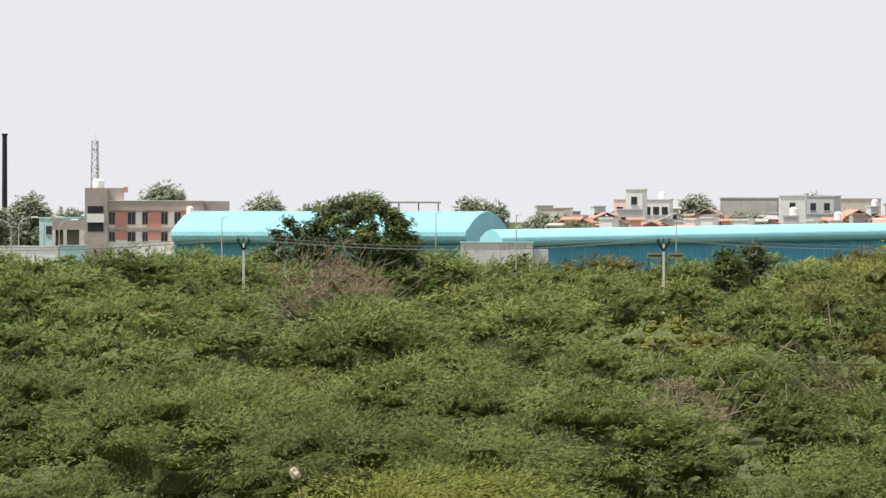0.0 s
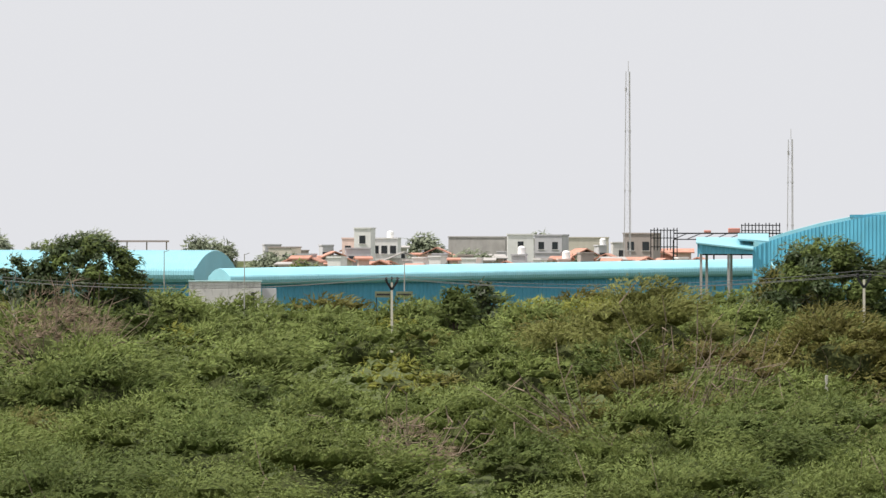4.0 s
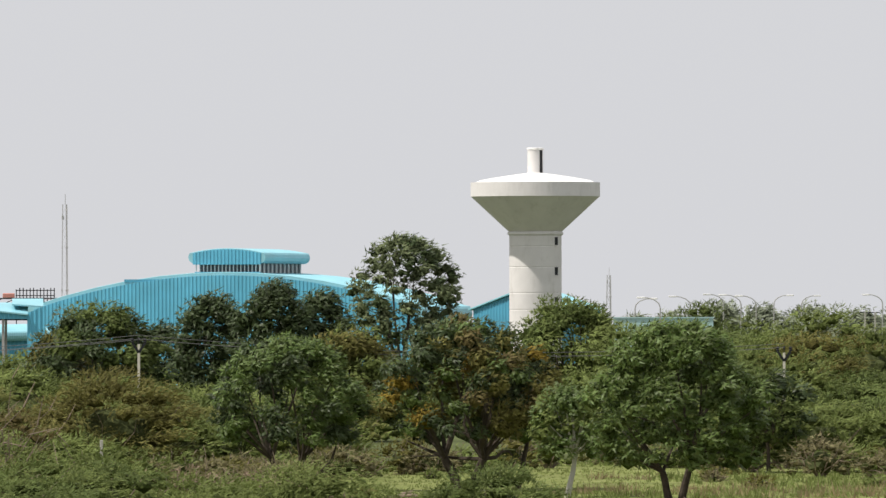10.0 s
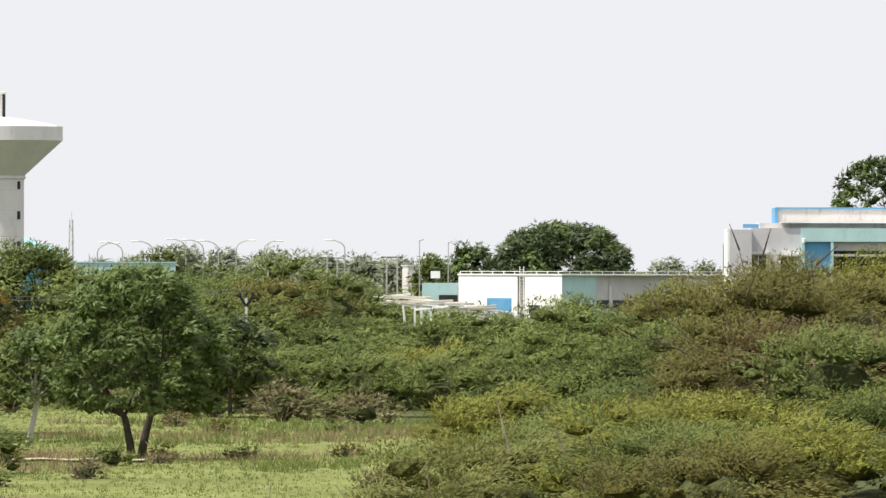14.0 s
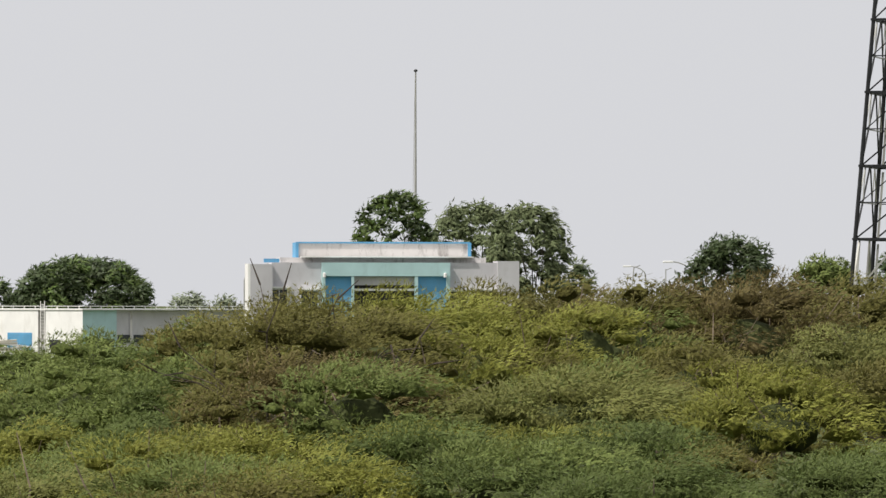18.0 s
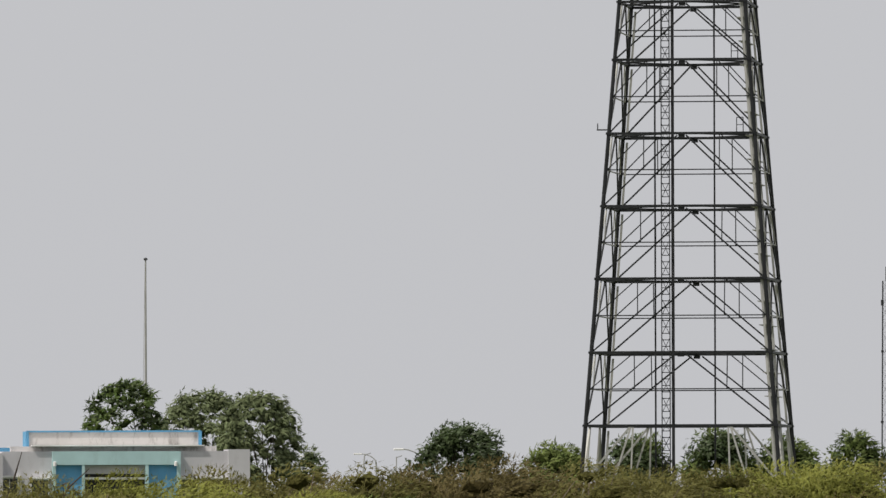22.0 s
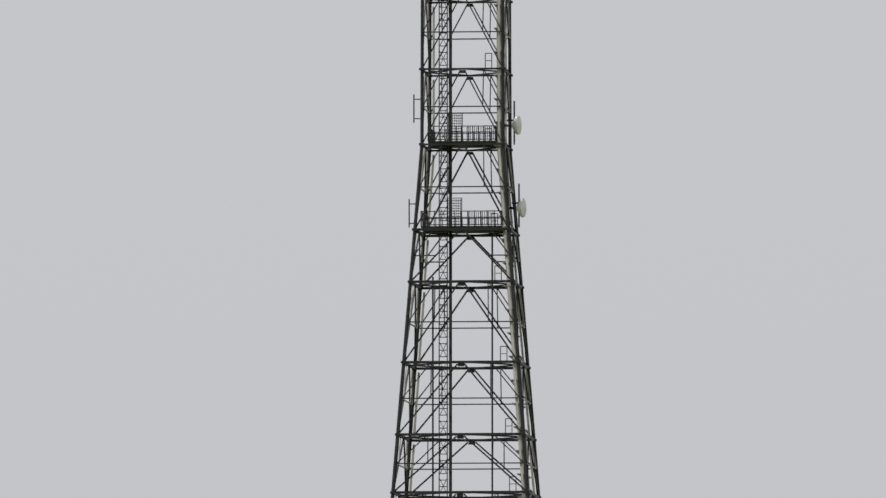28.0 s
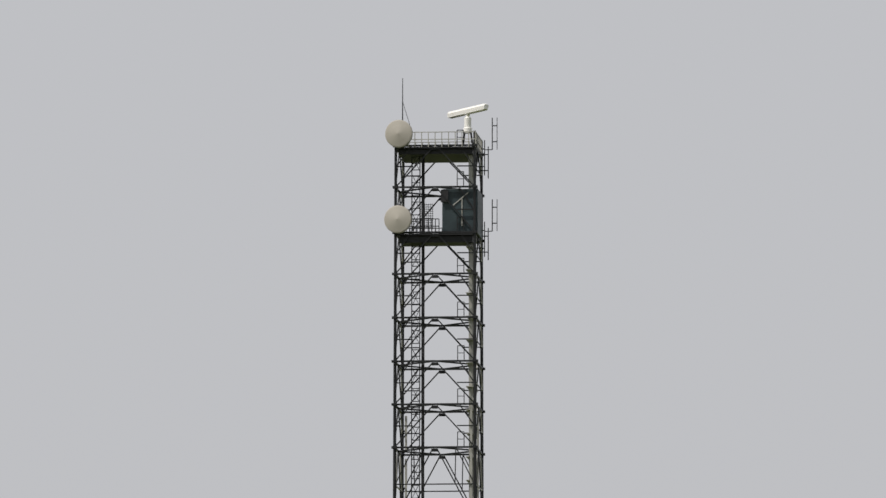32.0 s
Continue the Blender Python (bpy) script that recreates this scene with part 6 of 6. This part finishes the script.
p = polar(39.34, 270)
root = thing("mast_pole", (p.x, p.y, 0), "tall slim grey tapering pole behind the office", "pole")
zt = level(4.50, 270)
part("shaft", bar(bmesh.new(), (0, 0, 0), (0, 0, zt), 0.38, 0.14, sides=10), M_STEEL_PALE, root)
part("finial", lathe(bmesh.new(), [(0.1, zt), (0.22, zt + 0.1), (0.1, zt + 0.25)], 12), M_STEEL, root)
part("halyard", bar(bmesh.new(), (-0.5, 0, 2), (-0.05, 0, zt), 0.03), M_STEEL_PALE, root)


def street_lamp(az, d, el_top, side=1, double=False, style="curve", z=0.0):
    """A tall street lamp with a bent arm."""
    p = polar(az, d)
    root = thing("street_lamp", (p.x, p.y, z), "pale grey street lamp with a curved arm", "street lamp", turn=az / SPREAD + random.uniform(-15, 15), group="street lamps")
    top = level(el_top, d) - z
    arm = 1.9
    part("post", bar(bmesh.new(), (0, 0, 0), (0, 0, top - 1.0), 0.2, 0.13, sides=8), M_STEEL_PALE, root)
    for s in ((side, -side) if double else (side,)):
        pts = [(s * arm * (1 - math.cos(a)) * 0.9, 0, top - 1.0 + math.sin(a) * 1.0) for a in (0, 0.4, 0.8, 1.2, 1.5)]
        part("arm", tube(bmesh.new(), pts, [0.065, 0.06, 0.055, 0.05, 0.05], 6), M_STEEL_PALE, root)
        x, y, zz = pts[-1]
        part("lamp_head", boxed(x - 0.1 if s > 0 else x - 0.75, x + 0.75 if s > 0 else x + 0.1, -0.16, 0.16, zz - 0.1, zz + 0.06, bevel=0.03), M_WHITE, root, "white lamp head")
    return root


for az, d, el, sd, dbl in ((23.55, 300, 0.40, 1, False), (24.05, 285, 0.42, -1, False), (24.65, 310, 0.44, -1, False), (25.3, 330, 0.48, -1, False), (25.65, 300, 0.47, -1, False), (25.95, 320, 0.45, -1, False), (26.3, 340, 0.46, 1, False), (26.85, 350, 0.45, 1, False),
                           (28.45, 330, 0.47, -1, False), (35.95, 330, 0.55, 1, False), (42.8, 300, 0.62, -1, False), (43.9, 300, 0.66, -1, False), (44.8, 240, 0.75, -1, False),
                           (-8.55, 330, -0.10, -1, False), (-8.4, 345, -0.05, 1, False), (-7.9, 350, -0.05, 1, False), (-7.6, 350, -0.1, 1, False)):
    street_lamp(az, d, el, sd, dbl)
for az, d, el in ((-4.38, 285, -0.06), (-0.14, 290, 0.05), (1.45, 285, 0.0), (4.62, 280, -0.15), (29.93, 300, 0.47), (30.5, 300, 0.43), (44.3, 250, 0.6), (43.55, 230, 0.65)):
    p = polar(az, d)
    root = thing("lamp_post", (p.x, p.y, 0), "thin pale lamp post beside the road", "lamp post", group="thin lamp posts")
    t = level(el, d)
    lean = 0.5 if az == 43.55 else 0.0
    part("post", bar(bmesh.new(), (-lean, 0, 0), (lean, 0, t), 0.16, 0.09, sides=8), M_STEEL_PALE, root)
    part("bracket", bar(bmesh.new(), (lean, 0, t - 0.1), (lean + 0.5, 0, t + 0.1), 0.06), M_STEEL_PALE, root)


def power_pole(az, d, el_top, label="concrete power pole with a V-shaped crossarm"):
    p = polar(az, d)
    root = thing("power_pole", (p.x, p.y, ground_z(p.x, p.y) - 0.2), label, "power pole", turn=az / SPREAD, group="power poles")
    t = level(el_top, d) - ground_z(p.x, p.y)
    part("shaft", bar(bmesh.new(), (0, 0, 0), (0, 0, t - 0.5), 0.22, 0.16), M_CREAM, root, "pale concrete shaft")
    for s in (-1, 1):
        part("crossarm", bar(bmesh.new(), (0, 0, t - 1.05), (s * 0.42, 0, t - 0.4), 0.17), M_STEEL, root)
        ins = lathe(bmesh.new(), [(0.05, 0), (0.08, 0.06), (0.04, 0.1), (0.08, 0.16), (0.03, 0.24)], 10)
        ins.transform(Matrix.Translation((s * 0.42, 0, t - 0.4)) @ Matrix.Diagonal((1.6, 1.6, 1.3, 1)))
        part("insulator", ins, M_DARK, root, "dark insulator")
    ins = lathe(bmesh.new(), [(0.05, 0), (0.08, 0.06), (0.04, 0.1), (0.08, 0.16), (0.03, 0.24)], 10)
    ins.transform(Matrix.Translation((0, 0, t - 0.3)))
    part("insulator", ins, M_DARK, root, "dark insulator")
    part("pin", bar(bmesh.new(), (0, 0, t - 0.6), (0, 0, t - 0.2), 0.06), M_STEEL, root)
    return Vector((p.x, p.y, t + ground_z(p.x, p.y)))


POLES = [(-13.0, 235, -0.45), (-3.95, 225, -0.38), (4.37, 218, -0.38), (13.72, 190, -0.28), (26.5, 190, -0.47)]
TOPS = [power_pole(*q) for q in POLES]
for (a, b) in zip(TOPS, TOPS[1:]):
    for k, (dx, dz) in enumerate(((-0.5, -0.35), (0.0, -0.1), (0.5, -0.35))):
        side = Vector(((b - a).y, -(b - a).x, 0)).normalized() * dx
        pts = [a + (b - a) * f + side + Vector((0, 0, dz - 4 * 0.85 * f * (1 - f))) for f in [i / 14 for i in range(15)]]
        ob = part("power_line", tube(bmesh.new(), pts, [0.016] * 15, 4), M_WIRE)
        tagged(ob, "thin sagging overhead wire strung between poles", "wire", group="overhead wires")

for az0, az1, d, el in ((29.28, 29.49, 300, 0.14), (28.1, 28.3, 360, 0.12), (24.55, 24.95, 380, 0.18)):
    p0, p1 = polar(az0, d), polar(az1, d)
    root = thing("double_pole", (p0.x, p0.y, 0), "two-legged power pole with crossarms", "power pole", turn=az0 / SPREAD, group="double poles")
    w = (p1 - p0).length
    t = level(el, d)
    for x in (0, w):
        part("leg", bar(bmesh.new(), (x, 0, 0), (x, 0, t), 0.18), M_POLE, root)
    for zz in (t - 0.05, t - 1.2):
        part("crossarm", boxed(-0.6, w + 0.6, -0.06, 0.06, zz - 0.06, zz + 0.06), M_STEEL, root)

# low concrete marker post in the scrub
p = polar(12.98, 120)
root = thing("marker_post", (p.x, p.y, ground_z(p.x, p.y)), "short white concrete marker post in the scrub", "post")
part("post", boxed(-0.06, 0.06, -0.06, 0.06, 0, 3.1, bevel=0.015), M_POLE, root)


# ---- small walls, boxes and yard things ----
def block(name, az0, az1, d, el, mat, depth, label, cat, el0=None, coping=None, z=0.0):
    p0, p1 = polar(az0, d), polar(az1, d)
    mid = (p0 + p1) / 2
    w = (p1 - p0).length
    root = thing(name, (mid.x, mid.y, z), label, cat, turn=(az0 + az1) / 2 / SPREAD)
    top = level(el, d) - z
    part("wall", boxed(-w / 2, w / 2, 0, depth, 0, top - 0.12), mat, root)
    part("coping", boxed(-w / 2 - 0.1, w / 2 + 0.1, -0.1, depth + 0.1, top - 0.116, top), coping or mat, root)
    return root, w, top


r, w, t = block("compound_wall", -9.6, -7.62, 335, -0.62, M_WHITE, 0.4, "whitewashed compound wall", "wall")
r, w, t = block("compound_wall", -7.58, -7.05, 338, -0.60, M_TEAL, 0.4, "pale teal compound wall", "wall")
r, w, t = block("pump_house", 0.35, 1.78, 300, -0.53, M_OFFWHITE, 6.0, "small weathered white flat-roofed pump house", "building", coping=M_TEAL)
part("door", boxed(w * 0.36, w * 0.41, -0.03, 0.05, 0, t - 1.2), M_DARK, r, "dark doorway")
part("side_room", boxed(w * 0.5 + 0.11, w * 0.5 + 1.6, 0.5, 5, 0, t - 0.8), M_GREYWALL, r)
r, w, t = block("compound_wall", 23.12, 25.1, 292, 0.03, M_TEAL, 5.0, "pale teal flat-roofed yard wall", "wall")

r = thing("platform_roof", (*polar(-0.68, 440).xy, 0), "thin brown roof slab on posts behind the shed", "shelter", turn=-0.2)
t = level(0.25, 440)
part("slab", boxed(-4.9, 4.9, -1, 3, t - 0.15, t + 0.12), M_BROWNWALL, r)
for k in range(4):
    part("post", boxed(-4.6 + k * 3.0, -4.4 + k * 3.0, 0, 0.2, 0, t - 0.15), M_BROWNWALL, r)

for k, az in enumerate((4.2, 4.62)):
    p = polar(az, 262)
    r = thing("sign_board", (p.x, p.y, 0), "faded yellow-green sign board on posts", "sign", turn=az / SPREAD, group="roadside sign boards")
    t = level(-0.74, 262)
    part("board", boxed(-0.75, 0.75, -0.04, 0.04, t - 0.55, t), M_SIGN, r)
    part("lettering_bar", boxed(-0.6, 0.6, -0.052, -0.044, t - 0.36, t - 0.2), M_DARK, r)
    for x in (-0.6, 0.6):
        part("post", boxed(x - 0.04, x + 0.04, 0.045, 0.12, 0, t), M_STEEL, r)

# heap of pale beams beside the white block
rr = np.random.default_rng(5)
for k in range(26):
    az = 29.35 + 2.1 * (k % 13) / 13 + rr.uniform(-0.1, 0.1)
    d = 262 + rr.uniform(-3, 3)
    p = polar(az, d)
    zc = level(-0.62 - 0.30 * (az - 29.3) / 2.1 - 0.12 * (k // 13), d)
    bm = boxed(-rr.uniform(1.2, 2.6), rr.uniform(1.2, 2.6), -0.12, 0.12, -0.1, 0.1, bevel=0.02)
    ob = part("concrete_beam", bm, M_CREAM if k % 3 else M_WHITE)
    ob.matrix_basis = pose(p.x, p.y, zc, 0, rr.uniform(-6, 8), rr.uniform(-30, 20))
    tagged(ob, "pale precast concrete beam on a heap", "beam", group="heap of beams")
for k in range(14):
    az = 29.7 + 1.9 * k / 14
    p = polar(az, 262)
    zc = level(-0.74 - 0.12 * (az - 29.3), 262)
    ob = part("concrete_post", bar(bmesh.new(), (0, 0, 0), (rr.uniform(-0.5, 0.5), 0, zc), 0.16), M_WHITE)
    ob.matrix_basis = pose(p.x, p.y, 0)
    tagged(ob, "pale concrete post under the beam heap", "post", group="heap of beams")

# ---- the town beyond the long shed ----
def house(az0, az1, d, el, mat, label, roof="flat", rise=0.25, openings=2, depth=8.0, coping=None, tank=False):
    p0, p1 = polar(az0, d), polar(az1, d)
    mid = (p0 + p1) / 2
    w = (p1 - p0).length
    root = thing("house", (mid.x, mid.y, 0), label, "house", turn=(az0 + az1) / 2 / SPREAD + random.uniform(-12, 12), group="town houses")
    t = level(el, d)
    hr = rise * w if roof != "flat" else 0.0
    part("wall", boxed(-w / 2, w / 2, 0, depth, 0, t - hr), mat, root)
    if roof == "flat":
        part("parapet", boxed(-w / 2 - 0.12, w / 2 + 0.12, -0.12, depth + 0.1, t + 0.004, t + 0.22), coping or mat, root)
    else:
        for s in (-1, 1):
            bm = bmesh.new()
            if roof == "gable":
                a = [(s * (w / 2 + 0.5), -0.6, t - hr - 0.25), (0, -0.6, t), (0, depth + 0.5, t), (s * (w / 2 + 0.5), depth + 0.5, t - hr - 0.25)]
            else:
                a = [(-w / 2 - 0.5, depth / 2 + s * (depth / 2 + 0.5), t - hr), (-w / 2 - 0.5, depth / 2, t), (w / 2 + 0.5, depth / 2, t), (w / 2 + 0.5, depth / 2 + s * (depth / 2 + 0.5), t - hr)]
            vs = [bm.verts.new(q) for q in a] + [bm.verts.new((q[0], q[1], q[2] - 0.18)) for q in a]
            for f in ((0, 1, 2, 3), (7, 6, 5, 4), (0, 4, 5, 1), (1, 5, 6, 2), (2, 6, 7, 3), (3, 7, 4, 0)):
                bm.faces.new([vs[i] for i in f])
            part("roof_slope", bm, M_GREYROOF if "grey" in label else M_TILE, root)
    for k in range(openings):
        x = -w / 2 + w * (k + 0.5) / openings
        win = part("window", boxed(x - 0.5, x + 0.5, -0.02, 0.1, t - hr - 2.4, t - hr - 1.1), M_GLASS, root, "dark window")
        part("sill", boxed(x - 0.6, x + 0.6, -0.14, -0.022, t - hr - 2.5, t - hr - 2.42), M_OFFWHITE, win)
    if tank:
        bm = lathe(bmesh.new(), [(0.55, 0), (0.55, 0.9), (0.35, 1.1), (0.15, 1.15)], 16)
        bm.transform(Matrix.Translation((w * 0.2, 2, t + 0.2)))
        part("roof_tank", bm, M_WHITE, root, "white plastic roof tank")
    return root


H = house
H(1.92, 2.38, 470, 0.12, M_CREAM, "cream house with a flat overhanging roof slab", coping=M_BROWNWALL)
H(2.3, 2.75, 450, -0.02, M_GREYWALL, "grey rendered flat-roofed house")
H(2.7, 3.1, 455, -0.03, M_PINKWALL, "pink house with a low red tiled roof", "ridge", 0.12)
H(3.05, 3.45, 450, 0.06, M_OFFWHITE, "white house with a red tiled gable roof", "gable", 0.2)
H(3.62, 3.95, 470, 0.50, M_WHITE, "tall white stair tower of a concrete house", openings=1)
H(3.38, 3.62, 472, 0.30, M_PINKWALL, "pale pink terrace house with a roof frame", openings=1)
H(3.96, 4.48, 474, 0.30, M_WHITE, "white two-storey house with roof columns", openings=3, tank=True)
H(3.45, 3.95, 452, 0.10, M_GREYWALL, "bare grey concrete house wall")
H(2.95, 4.1, 430, -0.14, M_TILE, "long low house under a red tiled roof", "ridge", 0.05)
H(4.3, 4.95, 445, 0.05, M_OFFWHITE, "white house with a grey gable roof", "gable", 0.2)
H(4.95, 5.55, 450, 0.14, M_PINKWALL, "house with an orange-red tiled gable roof", "gable", 0.22)
H(5.2, 5.9, 435, -0.08, M_CREAM, "house with a red tiled gable roof", "gable", 0.2)
H(5.48, 6.62, 520, 0.33, M_GREYROOF, "long grey sheet-roofed warehouse", openings=0)
H(6.66, 7.18, 500, 0.38, M_WHITE, "white flat-roofed house in the town", openings=1)
H(7.19, 7.74, 505, 0.37, M_GREYWALL, "pale green-grey flat-roofed house", openings=2)
H(6.0, 6.6, 440, 0.0, M_PINKWALL, "weathered pink house with a grey roof", "ridge", 0.12)
H(7.2, 7.7, 440, 0.02, M_GREYWALL, "grey house with a low parapet")
H(7.75, 8.65, 520, 0.32, M_CREAM, "long beige sheet-roofed building", openings=0)
H(8.0, 8.45, 450, 0.12, M_OFFWHITE, "white house with a red tiled gable roof", "gable", 0.25)
H(8.3, 8.9, 440, 0.02, M_TILE, "house with a dark red tiled gable roof", "gable", 0.22)
H(8.75, 9.1, 470, 0.22, M_OFFWHITE, "small white flat-roofed house", openings=1)
H(8.95, 9.55, 425, 0.40, M_BROWNWALL, "bare brown concrete frame building", openings=2)
H(9.4, 9.9, 430, 0.1, M_REDWALL, "red brick house with a tiled roof", "gable", 0.2)
H(8.7, 9.4, 415, -0.05, M_TILE, "low house with a red tiled roof", "ridge", 0.08)
H(9.6, 10.3, 440, 0.12, M_PINKWALL, "pink house with a red tiled roof", "ridge", 0.1)
H(-8.0, -7.2, 430, -0.08, M_TEAL, "pale teal house among trees")
H(29.7, 30.3, 420, -0.05, M_OFFWHITE, "small white house beyond the lamp posts")

RH = np.random.default_rng(91)
TOWN = [(M_OFFWHITE, "weathered white house in the town", "flat"), (M_PINKWALL, "faded pink house with a red tiled roof", "gable"), (M_GREYWALL, "grey concrete house in the town", "flat"), (M_CREAM, "pale house with a brown tiled roof", "ridge"), (M_BROWNWALL, "brown unplastered house in the town", "flat"), (M_OFFWHITE, "white house with a grey sheet roof", "ridge"), (M_PINKWALL, "pinkish flat-roofed house with a tank", "flat")]
for k in range(34):
    az = 1.9 + 8.5 * (k + RH.uniform(-0.4, 0.4)) / 34
    mt, lb, rf = TOWN[RH.integers(0, len(TOWN))]
    H(az, az + RH.uniform(0.16, 0.36), RH.uniform(395, 420) if k % 2 else RH.uniform(480, 560), RH.uniform(-0.2, 0.02) if k % 2 else RH.uniform(0.02, 0.2), mt, lb, rf, 0.16, openings=int(RH.integers(1, 3)), depth=6.0, tank=rf == "flat" and RH.random() < 0.15)

FRONT = [(M_PINKWALL, "low pink house under a red tiled roof", "ridge"), (M_TILE, "low brick house under a red tiled roof", "gable"), (M_WHITE, "small whitewashed house in the town", "flat"), (M_CREAM, "small pale house with a red tiled roof", "gable"), (M_WHITE, "whitewashed roof room in the town", "flat")]
for k in range(30):
    az = 2.2 + 8.8 * (k + RH.uniform(-0.4, 0.4)) / 30
    mt, lb, rf = FRONT[RH.integers(0, len(FRONT))]
    H(az, az + RH.uniform(0.14, 0.34), RH.uniform(388, 412), RH.uniform(-0.2, -0.02), mt, lb, rf, 0.2, openings=int(RH.integers(1, 3)), depth=5.0)
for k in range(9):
    tree(2.6 + 0.95 * k + RH.uniform(-0.2, 0.2), 380, RH.uniform(5.6, 7.2), RH.uniform(3.5, 6.0), 1.2, "small green tree among the town's houses", [M_HAZE_LEAF, M_LEAF], 140 + k, clumps=14, crown_low=0.1, leaf_px=7, puff=1.0, forks=1, trunk_r=0.12, group="town trees")

# scaffold frames and a dark pipe rack above the town
for az0, az1, d, e0, e1, n in ((9.5, 10.02, 415, 0.15, 0.50, 9), (11.3, 12.05, 405, 0.35, 0.60, 12)):
    p0, p1 = polar(az0, d), polar(az1, d)
    root = thing("scaffold_frame", (p0.x, p0.y, 0), "dark steel framework standing above the roofs", "scaffold", turn=(az0 + az1) / 2 / SPREAD, group="steel frameworks")
    w = (p1 - p0).length
    t0, t1 = level(e0, d), level(e1, d)
    for k in range(n):
        x = w * k / (n - 1)
        part("upright", boxed(x - 0.07, x + 0.07, 0, 0.14, 0 if k % 4 == 0 else t0 - 0.5, t1 + (0.2 if k % 3 else 0)), M_STEEL, root)
    for zz in (t0, (t0 + t1) / 2, t1 - 0.15):
        part("ledger", boxed(-0.1, w + 0.1, 0.15, 0.27, zz - 0.06, zz + 0.06), M_STEEL, root)
p0, p1 = polar(9.95, 412), polar(11.4, 408)
root = thing("pipe_rack", (p0.x, p0.y, 0), "dark steel pipe rack running above the canopy", "pipe rack", turn=3.1)
w = (p1 - p0).length
t = level(0.42, 412)
part("chord", boxed(0, w, 0, 0.18, t - 0.1, t + 0.08), M_STEEL, root)
part("chord", boxed(0, w, 0, 0.18, t - 0.95, t - 0.8), M_STEEL, root)
for k in range(9):
    x = w * k / 9
    part("diagonal", bar(bmesh.new(), (x, 0.09, t - 0.85), (x + w / 9, 0.09, t - 0.05), 0.12), M_STEEL, root)
for k in range(4):
    x = w * k / 3
    part("leg", boxed(x - 0.12, x + 0.12, 0, 0.2, 0, t - 0.96), M_STEEL, root)
part("drive_unit", boxed(w * 0.45, w * 0.55, -0.2, 0.6, t + 0.09, t + 0.75, bevel=0.08), M_REDWALL, root, "rusty red drive unit")
part("drive_unit", boxed(w * 0.25, w * 0.31, -0.2, 0.6, t + 0.09, t + 0.45, bevel=0.08), M_REDWALL, root, "rusty red drive unit")

# pale boulder in the scrub
p = polar(-2.92, 66)
bm = bmesh.new()
bmesh.ops.create_icosphere(bm, subdivisions=3, radius=0.125)
for v in bm.verts:
    v.co *= 1 + 0.55 * noise.noise(v.co * 9)
    v.co.z *= 1.1
ob = part("boulder", bm, M_BOULDER)
ob.location = (p.x, p.y, level(-5.12, 66))
tagged(ob, "pale pinkish boulder showing among the scrub", "boulder")
